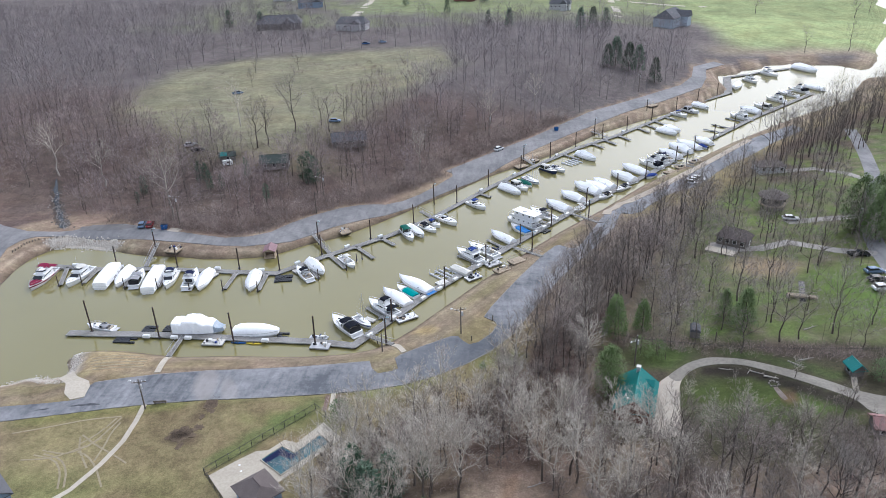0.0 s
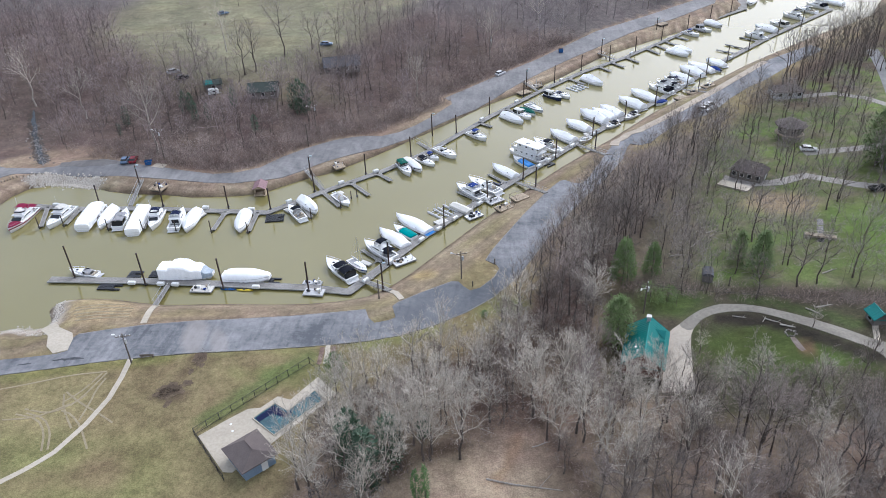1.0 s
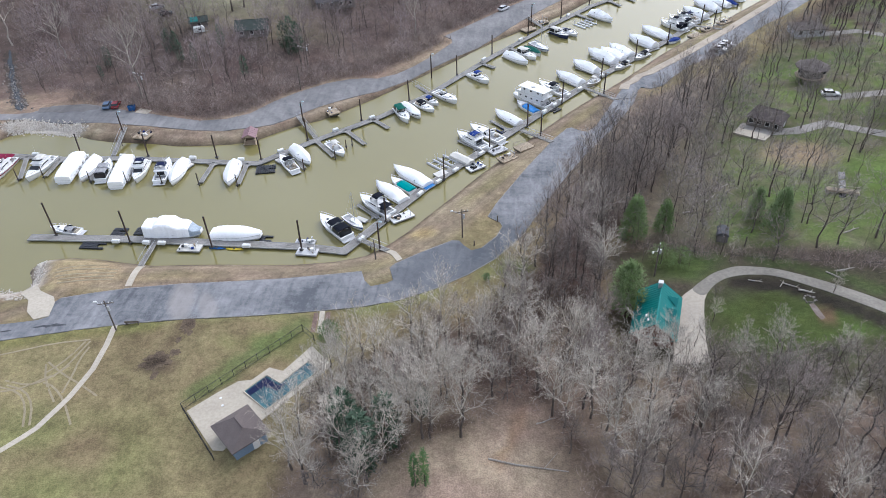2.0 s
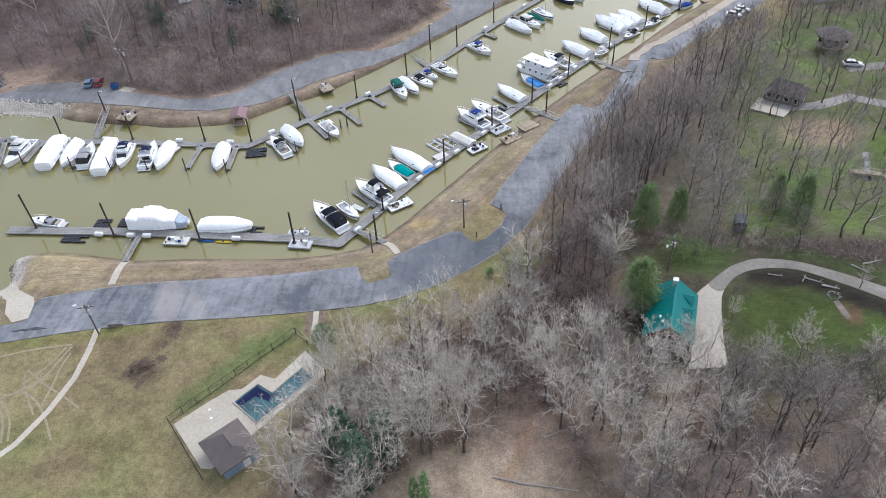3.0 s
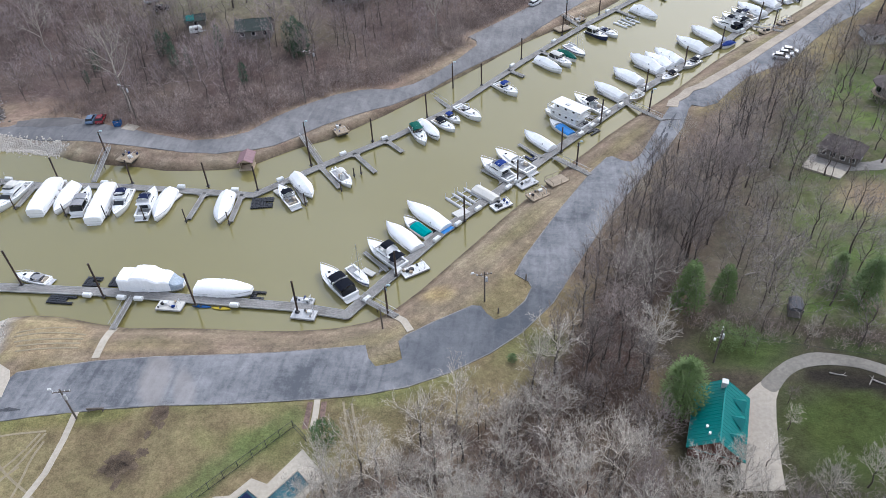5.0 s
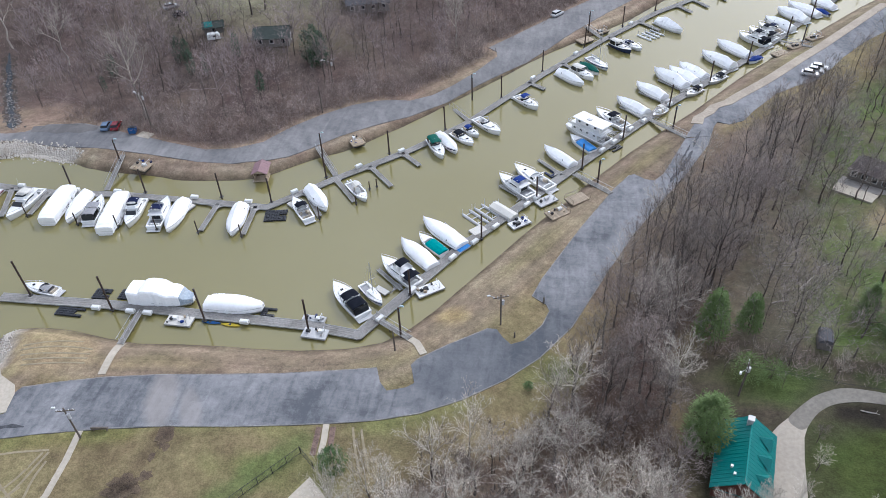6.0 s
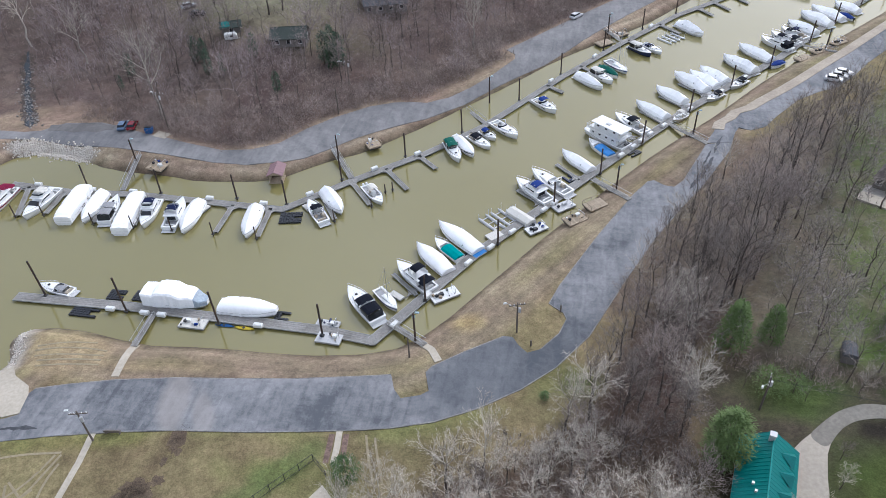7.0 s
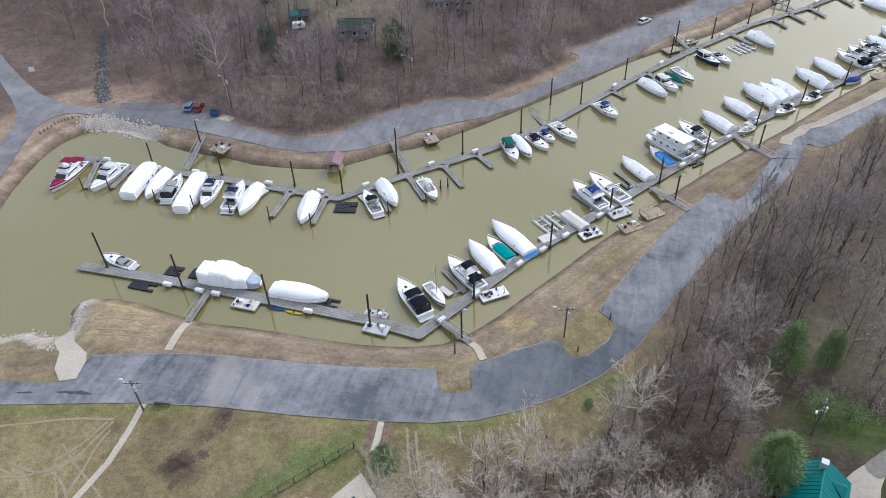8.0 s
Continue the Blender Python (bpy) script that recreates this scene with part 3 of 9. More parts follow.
def cover(x, y, away, north):
    """Base colour of the ground by what covers it: mud, dry grass, lawn, leaf litter, field."""
    def blend(c, other, k):
        return c * (1 - k[..., None]) + np.array(other) * k[..., None]

    def soft(poly, width):
        d = far_from(poly + poly[:1], x, y)
        return ease(np.where(inside(poly, x, y), d, -d) / width + 0.5)

    p = waves(x, y, 5.0, 1), waves(x, y, 13.0, 4), waves(x, y, 1.9, 7)
    c = np.zeros((*x.shape, 3)) + np.array((0.2, 0.16, 0.086))
    c = blend(c, (0.145, 0.138, 0.062), ease(0.5 + p[1] + 0.5 * p[0] - 0.45) * 0.32)
    c = blend(c, (0.065, 0.047, 0.034), ease(1.3 - np.hypot((x + 53.4) / 2.6, (y - 63.6) / 2.2) + 0.8 * p[2] + 0.3 * p[0]) * 0.9)
    c = blend(c, (0.15, 0.118, 0.068), ease(1.4 - np.hypot((x + 51) / 4, (y - 66) / 5) + 0.7 * p[2]) * 0.5)
    c = blend(c, (0.085, 0.062, 0.04), ease(1.4 - np.hypot((x + 52.2 - 0.25 * (y - 72)) / 1.6, (y - 72.4) / 3) + 0.6 * p[2]) * 0.85)
    c = blend(c, (0.185, 0.158, 0.062), ease(1.4 - far_from([(-82, 66.4), (-66, 70.6), (-58, 72.6)], x, y) / 1.5 + 0.5 * p[2]) * 0.7)
    c = blend(c, (0.235, 0.185, 0.128), ease((12.5 - away) / 5))
    c = blend(c, (0.2, 0.172, 0.08), ease(1.2 - np.abs(away - 5.5 - p[0]) / 2.5) * (1 - north) * ease(0.5 + p[1]) * 0.6)
    c = blend(c, (0.262, 0.196, 0.14), north * ease((30 - away) / 5))
    c = blend(c, (0.32, 0.245, 0.145), ease(1.6 - np.hypot((x + 79) / 7, (y - 86.8) / 4.6) + 0.25 * p[2]))
    c = blend(c, (0.31, 0.235, 0.12), ease(1.4 - np.hypot((x + 15) / 3, (y - 102.5) / 2.2)))
    for at, tone in ((2.1, (0.36, 0.295, 0.215)), (4.6, (0.31, 0.245, 0.17))):
        c = blend(c, tone, north * ease(1.3 - np.abs(away - at - 0.5 * p[0]) / 0.55 + 0.4 * p[2]) * 0.6)
    c = blend(c, (0.17, 0.135, 0.1), north * ease(1.2 - np.abs(away - 3.2 - 0.4 * p[0]) / 0.6) * 0.5)
    c = blend(c, (0.115, 0.09, 0.06), ease(1.4 - away / 0.9))
    for line in ([(-128.5, 143.0), (-124, 144.8), (-117, 143.8), (-109, 143.0)], [(-112, 79.5), (-104, 76), (-96, 79), (-92.6, 80.6), (-88.4, 80.2)], [(-85.4, 82), (-86.4, 86), (-88.2, 90)]):
        c = blend(c, (0.44, 0.39, 0.33), ease(1.5 - far_from(line, x, y) / 1.5) * 0.85)
    litter = (0.098, 0.07, 0.052)
    c = blend(c, litter, soft(WOOD_SOUTH, 5.0))
    c = blend(c, (0.2, 0.162, 0.126), soft(WOOD_SOUTH, 5.0) * ease((y - 108) / 14))
    c = blend(c, litter, soft(WOOD_EAST, 9.0))
    c = blend(c, (0.165, 0.128, 0.092), ease(1.6 - far_from(NEAR_ROAD_BACK[:6], x, y) / 6.0) * (1 - north) * 0.9)
    sparse = ease((x - 22) / 12) * ease((y - 92) / 8) * (1 - north) * ease((away - 22) / 8)
    c = blend(c, (0.145, 0.125, 0.088), sparse * (1 - soft(WOOD_SOUTH, 5.0)) * (1 - soft(WOOD_EAST, 9)))
    c = blend(c, (0.12, 0.135, 0.056), sparse * ease((x - 36 - 0.2 * (y - 98)) / 9) * (1 - soft(WOOD_SOUTH, 5.0)) * (1 - soft(WOOD_EAST, 9)))
    c = blend(c, (0.135, 0.185, 0.05), sparse * ease((x - 38 - 0.2 * (y - 98)) / 9) * ease(0.6 * p[1] + 0.8 * p[0] + 0.5 * p[2] + 0.45) * (0.85 - 0.45 * ease((y - 112) / 14) * ease((72 - x) / 12)) * (1 - soft(WOOD_SOUTH, 5.0)))
    c = blend(c, (0.15, 0.122, 0.09), sparse * ease(1.2 * p[2] - 0.5 * p[0] + 0.25) * 0.75 * (1 - soft(WOOD_SOUTH, 5.0)))
    c = blend(c, (0.056, 0.051, 0.032), ease((x - 18) / 4) * ease((101 - y) / 5) * (1 - north) * 0.95 * (1 - soft(WOOD_SOUTH, 5.0)))
    c = blend(c, (0.25, 0.19, 0.14), soft(WOOD_SOUTH, 6.0) * ease((82 - y) / 16) * ease(0.6 + 0.7 * p[0] + 0.5 * p[2]) * 0.9)
    c = blend(c, (0.33, 0.25, 0.182), soft(CLEARING, 6.0) * (0.85 + 0.3 * p[0]))
    c = blend(c, (0.26, 0.17, 0.105), ease(1.4 - far_from([(2.6, 49.5), (4.4, 53), (5.2, 58)], x, y) / 0.9 + 0.5 * p[2]) * 0.7)
    c = blend(c, (0.29, 0.215, 0.14), ease(1.5 - np.hypot((x - 66) / 8, (y - 136) / 6)))
    c = blend(c, (0.085, 0.068, 0.05), ease(1.6 - np.hypot((x - 33) / 10, (y - 94) / 7)) * 0.8)
    c = blend(c, (0.09, 0.07, 0.055), ease(1.3 - np.abs(y - 98.5 + 0.12 * (x - 40)) / 3.5) * ease((x - 27) / 3) * ease((76 - x) / 5) * 0.85)
    c = blend(c, (0.058, 0.075, 0.02), ease(1.5 - np.hypot((x - 47) / 12, (y - 79.5) / 8.5) + 0.25 * p[2]) * 0.95)
    c = blend(c, (0.066, 0.092, 0.022), ease(1.4 - np.hypot((x - 60) / 6, (y - 78) / 4) + 0.5 * p[2]) * 0.8)
    c = blend(c, (0.135, 0.08, 0.052), ease(1.5 - np.hypot((x - 54.2) / 1.4, (y - 80.2) / 2.4) + 0.3 * p[2]) * 0.8)
    c = blend(c, (0.032, 0.026, 0.021), ease(1.7 - far_from([(42.5, 89.2), (49, 88.6), (54.4, 85.0), (60, 80.9), (64.4, 77.6)], x, y) / 1.5 + 0.4 * p[2]) * 0.95)
    c = blend(c, (0.07, 0.095, 0.026), ease(1.4 - np.hypot((x - 34) / 8, (y - 94.5) / 5) + 0.3 * p[2]) * 0.9)
    c = blend(c, (0.062, 0.082, 0.028), ease(1.4 - far_from([(46, 96), (52, 94.4), (59, 90.4), (64.5, 87)], x, y) / 1.6 + 0.5 * p[2]) * 0.85)
    c = blend(c, (0.1, 0.155, 0.034), ease(1.4 - np.hypot((x - 82) / 12, (y - 118) / 14) + 0.25 * p[2]) * 0.9)
    c = blend(c, (0.11, 0.15, 0.035), ease(1.4 - np.hypot((x + 34) / 10, (y - 70) / 3) + 0.5 * p[2]) * 0.4)
    c = blend(c, (0.1, 0.135, 0.042), ease(1.4 - np.hypot((x - 3.0) / 3.5, (y - 92.5) / 3.0) + 0.4 * p[2]) * 0.7)
    c = blend(c, (0.1, 0.135, 0.045), ease(1.4 - far_from([(-44.5, 58.5), (-32.5, 74.5)], x, y) / 2.2 + 0.4 * p[2]) * 0.7)
    c = blend(c, (0.15, 0.165, 0.058), ease((60 - y) / 14) * ease((-42 - x) / 10) * (1 - north) * ease(0.6 + p[0] + 0.5 * p[1]) * 0.55)
    far_way = FAR_ROAD + FAR_ROAD_BACK
    off_road = np.where(inside(far_way, x, y), 0, far_from(far_way + far_way[:1], x, y))
    hill = north * np.where(x < -112, ease((away - 17) / 5), ease((away - 7) / 3) * ease((off_road - 0.6 + 0.6 * p[2]) / 2.2))
    c = blend(c, (0.13, 0.097, 0.083), hill)
    c = blend(c, (0.17, 0.12, 0.095), hill * ease((26 - off_road) / 14) * ease(0.5 + p[0]) * 0.6)
    c = blend(c, (0.17, 0.145, 0.095), hill * ease(1.5 - np.hypot((x + 80) / 22, (y - 197) / 9) + 0.4 * p[0]) * 0.85)
    c = blend(c, (0.135, 0.115, 0.108), hill * ease((y - 262) / 30))
    c = blend(c, (0.19, 0.178, 0.115), soft(FIELD, 22.0) * north)
    c = blend(c, (0.22, 0.2, 0.12), soft(FIELD, 22.0) * ease(p[1] + 0.2) * 0.7)
    c = blend(c, (0.15, 0.16, 0.085), north * ease((y - 470 - 0.1 * x) / 30) * ease((x + 300) / 80) * ease(p[1] + 0.6))
    c = blend(c, (0.3, 0.34, 0.15), north * ease((y - 425) / 25) * ease((x - 118) / 25))
    c = blend(c, (0.2, 0.23, 0.1), north * ease((y - 520) / 40) * ease((x + 160) / 40) * 0.7)
    c = blend(c, (0.27, 0.225, 0.16), north * ease(1.5 - np.abs(y - 428 + 0.05 * (x - 170)) / 10) * ease((x - 105) / 25))
    c = blend(c, (0.16, 0.165, 0.06), (1 - north) * ease(1.3 - far_from(NEAR_ROAD_BACK, x, y) / 3.0) * ease((4 - x) / 4) * ease(0.55 + p[0]) * 0.7)
    return np.clip(c * (1 + 0.08 * p[2][..., None]), 0.01, 1)


def spread(lo, hi, step, end_lo, end_hi, grow=1.09):
    """Coordinates, even between lo and hi and ever wider out to the ends."""
    mid = list(np.arange(lo, hi + 0.01, step))
    s, a = step, mid[-1]
    while a < end_hi:
        s *= grow
        a += s
        mid.append(a)
    s, a = step, mid[0]
    while a > end_lo:
        s *= grow
        a -= s
        mid.insert(0, a)
    return np.array(mid)


def build_ground():
    gx, gy = np.meshgrid(spread(-170, 112, 1.3, -2600, 2600), spread(38, 250, 1.3, -500, 3200))
    z, away, north = land(gx, gy)
    z = z + 0.05 * waves(gx, gy, 1.1, 3) * ease((away - 0.8) / 2)
    for poly in PAVING:
        z = z - 0.3 * ease(np.where(inside(poly, gx, gy), far_from(poly + poly[:1], gx, gy), 0) / 1.0)
    ny, nx = gx.shape
    idx = np.arange(nx * ny).reshape(ny, nx)
    a, b, c, d = idx[:-1, :-1].ravel(), idx[:-1, 1:].ravel(), idx[1:, 1:].ravel(), idx[1:, :-1].ravel()
    tris = np.concatenate([np.stack([a, b, c], 1), np.stack([a, c, d], 1)])
    me = raw_mesh("ground", np.stack([gx.ravel(), gy.ravel(), z.ravel()], 1), tris, GROUND)
    col = cover(gx, gy, away, north).reshape(-1, 3)
    layer = me.color_attributes.new("cover", "FLOAT_COLOR", "POINT")
    layer.data.foreach_set("color", np.concatenate([col, np.ones((len(col), 1))], 1).astype(np.float32).ravel())
    way = me.attributes.new("shore_way", "FLOAT", "POINT")
    way.data.foreach_set("value", away.ravel().astype(np.float32))
    me.polygons.foreach_set("use_smooth", [True] * len(me.polygons))
    tagged(new("ground", me), "winter ground of dry grass, brown leaf litter and mud", "ground", kind="structure")


build_ground()
tagged(part("water", Shape().add([(-160, 60, 0), (1200, 60, 0), (1200, 1700, 0), (-160, 1700, 0)], [(0, 1, 2, 3)]), WATER),
       "calm muddy olive-brown water of the marina basin", "water", kind="structure")


def drape(name, poly, material, lift, label, category, step=2.5, edge=0.12, kind="structure"):
    """A paved sheet laid over the ground, with a turned-down edge."""
    bm = bmesh.new()
    bm.faces.new([bm.verts.new((x, y, 0)) for x, y in poly])
    for axis in (0, 1):
        vals = [p[axis] for p in poly]
        at = math.ceil(min(vals) / step) * step
        while at < max(vals):
            no = (1, 0, 0) if axis == 0 else (0, 1, 0)
            bmesh.ops.bisect_plane(bm, geom=bm.verts[:] + bm.edges[:] + bm.faces[:], plane_co=tuple(at * n for n in no), plane_no=no)
            at += step
    bmesh.ops.triangulate(bm, faces=bm.faces[:])
    if sum(f.normal.z for f in bm.faces) < 0:
        bmesh.ops.reverse_faces(bm, faces=bm.faces[:])
    rim = [e for e in bm.edges if e.is_boundary]
    for e in rim:
        e.smooth = False
    z = land([v.co.x for v in bm.verts], [v.co.y for v in bm.verts])[0]
    for v, h in zip(bm.verts, z):
        v.co.z = max(h, 0.15) + lift
    made = bmesh.ops.extrude_edge_only(bm, edges=rim)["geom"]
    for v in made:
        if isinstance(v, bmesh.types.BMVert):
            v.co.z -= lift + edge
    me = bpy.data.meshes.new(name)
    bm.to_mesh(me)
    bm.free()
    me.materials.append(material)
    me.polygons.foreach_set("use_smooth", [p.normal.z > 0.6 for p in me.polygons])
    return tagged(new(name, me), label, category, kind=kind)


def rounded(poly, times=2):
    """The outline with its corners cut to a smooth curve."""
    for _ in range(times):
        poly = [tuple(a[k] * (1 - u) + b[k] * u for k in (0, 1)) for a, b in zip(poly, poly[1:] + poly[:1]) for u in (0.2, 0.8)]
    return poly


def ribbon(line, width):
    """The outline of a strip along a line of points."""
    pts = [Vector(p) for p in line]
    left, right = [], []
    for i, p in enumerate(pts):
        d = (pts[min(i + 1, len(pts) - 1)] - pts[max(i - 1, 0)]).normalized()
        s = Vector((-d.y, d.x)) * width / 2
        left.append(tuple(p + s))
        right.append(tuple(p - s))
    return left + right[::-1]


def ragged(line, width, seed):
    """The outline of a strip with uneven sides and thin ends."""
    r = random.Random(seed)
    pts = [Vector(p) for p in line]
    mid = [pts[i].lerp(pts[i + 1], k / 4) for i in range(len(pts) - 1) for k in range(4)] + [pts[-1]]
    left, right = [], []
    for i, p in enumerate(mid):
        d = (mid[min(i + 1, len(mid) - 1)] - mid[max(i - 1, 0)]).normalized()
        side = Vector((-d.y, d.x)) * width * min(1.0, 0.25 + 0.3 * min(i, len(mid) - 1 - i)) / 2
        left.append(tuple(p + side * r.uniform(0.45, 1.4)))
        right.append(tuple(p - side * r.uniform(0.45, 1.4)))
    return left + right[::-1]


drape("road", NEAR_ROAD + [(33, 164.5)] + NEAR_ROAD_BACK, ASPHALT, 0.06, "weathered grey-blue asphalt road with two parking bays by the basin", "road")
drape("gravel_road", GRAVEL_ROAD, ASPHALT, 0.06, "grey worn road along the basin's far reach", "road")
drape("gravel_verge", ribbon([(x + 0.5 * math.sin(1.7 * x), y + 0.4 * math.sin(1.1 * y)) for x, y in ((30.2, 170.6), (31.6, 173.4), (33.6, 176.4), (36, 179), (38.6, 181.6), (41.4, 184.6), (44.5, 188.1), (48.2, 192.4), (52.2, 197.2),
                              (56.2, 202.2), (60.2, 207.1), (66.6, 215), (72, 222), (78, 229.5), (92, 247))], 2.6), VERGE, 0.15, "pale tan gravel strip along the road edge", "road")
for line in (NEAR_ROAD[7:15], NEAR_ROAD[19:23], NEAR_ROAD[26:37], NEAR_ROAD[39:43], NEAR_ROAD_BACK[5:18]):
    drape("road_edge", ribbon(line, 0.18), WORN_EDGE, 0.07, "thin pale broken edge of the asphalt", "road edge", step=3.0, edge=0.1)
for i, (line, w) in enumerate((([(22.9, 145.4), (23.9, 147.6), (25.2, 150.2), (26.3, 152.6), (27.6, 155.6), (28.5, 158.2)], 0.8),
                               ([(26.0, 154.4), (27.0, 156.8), (27.7, 158.9), (28.3, 160.7)], 0.45),
                               ([(28.9, 159.8), (29.4, 162.0), (30.2, 164.4), (31.2, 167.0)], 0.6),
                               ([(-78.5, 70.6), (-75.6, 71.3), (-73.0, 71.6)], 0.7), ([(-84.5, 68.9), (-82.0, 69.6)], 0.5))):
    drape("tar_patch", ragged(line, w, i), TAR, 0.075, "dark ragged tar repair strip in the asphalt", "road patch", step=2.0, edge=0.02)
drape("road", FAR_ROAD + FAR_ROAD_BACK, ASPHALT_OLD, 0.06, "old grey asphalt road along the wooded far bank", "road")
drape("boat_ramp", [(-87.6, 81.4), (-85.4, 82.8), (-82.8, 80.2), (-79.3, 78.6), (-78.2, 77), (-77.4, 73.6), (-79.6, 72.5), (-82, 74.4), (-83.6, 77.5), (-86.6, 79.6)], CONCRETE, 0.1,
      "pale concrete boat ramp sloping into the water", "ramp")
drape("footpath", ribbon([(-64.4, 72.2), (-63.6, 67.4), (-63.2, 62), (-64, 56), (-65.8, 50.0), (-68.4, 46.0), (-70.4, 43.4)], 0.95), CONCRETE, 0.05,
      "narrow pale concrete footpath across dry grass", "path", step=1.5)
drape("footpath", ribbon([(-29.3, 78.2), (-28.9, 75.8), (-28.6, 73.1)], 0.9), CONCRETE, 0.05, "short concrete footpath from road to pool yard", "path", step=1.5)
drape("driveway", [(28.7, 69.4), (29.4, 73), (30.0, 76.0), (30.7, 81.2), (31.4, 84.2), (33.2, 86.4), (35.5, 88.6), (37.2, 87.2), (36.1, 84.6), (35.4, 81), (34.6, 75), (34.3, 70.0)], DRIVE, 0.07,
      "pale concrete driveway beside the brick house", "driveway")
drape("driveway", rounded([(34.2, 87.4), (36.6, 90.0), (39.2, 92.4), (43.2, 94.2), (49.4, 93.2), (56.6, 89.1), (62.4, 85.2), (66.0, 82.2), (70.1, 80.2), (88, 76), (87.5, 71), (74, 72.6), (66.2, 75.2), (65.2, 79.4),
                   (61.0, 82.7), (55.4, 86.8), (49.2, 91.0), (44.4, 91.6), (41.0, 90.8), (38.6, 89.0), (36.2, 85.4)]), WORN_SHADED_DRIVE, 0.076, "worn grey concrete driveway with shadow in its tone, curving round a lawn", "driveway")
drape("driveway", ribbon([(56, 150), (62, 146.5), (68, 147), (76, 151), (86, 145), (95, 142)], 3.4), GRAVEL, 0.06, "gravel drive among bare trees", "driveway")
drape("terrace", ribbon([(54.4, 147.2), (57.6, 145.0), (60.6, 142.8)], 3.2), CONCRETE, 0.35, "pale terrace in front of the grey-roofed house", "terrace", edge=0.3)
drape("driveway", ribbon([(80, 165), (86, 166), (95, 167.5), (104, 170)], 3.2), GRAVEL, 0.06, "gravel drive beside a lawn", "driveway")
drape("lane", ribbon([(92, 118), (94, 132), (96, 145), (99, 158), (106, 176), (113, 189), (121, 210), (127, 231), (131, 247), (134, 262)], 4.5), ASPHALT_OLD, 0.06,
      "pale lane behind the wooded lots", "lane")
drape("lane", ribbon([(84, 208), (95, 211), (104, 213), (112, 208), (116, 200)], 3.0), GRAVEL, 0.06, "gravel track between trees", "lane")
drape("pool_deck", POOL_YARD[:1] + [(-41.0, 58.8), (-38.6, 61.2), (-36.6, 61.6), (-34.6, 64.4), (-32.2, 63.8), (-29.0, 69.6), (-24.6, 65.6), (-36.6, 48.2), (-38.0, 48.2)],
      CONCRETE, 0.1, "pale concrete deck round a swimming pool", "deck", step=2.0)
drape("lane", ribbon([(-131, 700), (-134, 640), (-127, 560), (-124, 522), (-128, 490)], 6), CONCRETE, 0.1, "pale concrete street between far houses", "lane", step=8)
drape("lane", ribbon([(76, 640), (76, 590), (72, 523)], 6), CONCRETE, 0.1, "pale concrete driveway by far houses", "lane", step=8)
drape("lane", ribbon([(-60, 648), (30, 640), (110, 628), (150, 600)], 5), CONCRETE, 0.1, "pale concrete street between far lawns", "lane", step=8)

# ---- docks ----
ZD = 0.48


def dock_run(a, b, width, label, name="floating_dock", group=""):
    """One straight length of floating dock: plank deck, raised edge timbers, floats below."""
    a, b = Vector((a[0], a[1], 0)), Vector((b[0], b[1], 0))
    d = b - a
    n = d.length
    th = thing(name, pose(a.x, a.y, 0, 0, 0, math.degrees(math.atan2(d.y, d.x))), label, "dock", group)
    boards = Shape()
    k = max(2, round(width / 0.42))
    bw = width / k
    for i in range(k):
        boards.box((n / 2, -width / 2 + bw * (i + 0.5), ZD - 0.05), (n, bw - 0.025, 0.1))
    part("deck", boards, DOCK, th)
    for s in (-1, 1):
        part("edge_timber", Shape().box((n / 2, s * (width / 2 + 0.05), ZD - 0.09), (n, 0.1, 0.27)), CURB, th)
    at = 1.2
    while at < n - 0.6:
        part("float", Shape().box((at, 0, 0.16), (1.6, width * 0.86, 0.42), taper=0.96), FLOAT, th)
        at += 3.4
    return th


NEAR_LINE = [(-96.2, 97.9), (-73.8, 98.6), (-38.5, 98.2), (-29.8, 97.2), (-16.5, 121.4), (3.2, 150.2), (24.3, 180.3), (50.3, 212.2), (75.8, 249), (105.1, 286.5), (143, 330)]
FAR_LINE = [(-120.6, 130.4), (-106, 129.4), (-90, 130.4), (-57.6, 129.6), (-46.4, 141.4), (-32.5, 154.6), (-21.8, 167.6), (-5.2, 195.4), (10.3, 218.5), (26, 239.5),
            (42.2, 256), (64.3, 283.3), (88.6, 314.4), (104, 330)]
for line, w, text in ((NEAR_LINE, 1.8, "grey timber floating dock along the near row of boats"), (FAR_LINE, 1.5, "grey timber floating dock along the far row of boats")):
    for a, b in zip(line, line[1:]):
        dock_run(a, b, w, text)
for line, r in ((NEAR_LINE, 1.12), (FAR_LINE, 0.95)):
    for x, y in line[1:-1]:
        corner = thing("dock_corner", pose(x, y, 0), "grey timber corner plate joining two docks", "dock", "dock corners")
        part("plate", Shape().tube([(0, 0, ZD - 0.14), (0, 0, ZD + 0.006)], r, 10), DOCK, corner)
        part("float", Shape().box((0, 0, 0.14), (1.3, 1.3, 0.4), taper=0.95), FLOAT, corner)
dock_run((104, 330), (112, 366), 3.6, "wide pale dock at the end of the basin")
dock_run((112, 366), (151, 389), 2.0, "grey timber floating dock at the end of the basin")

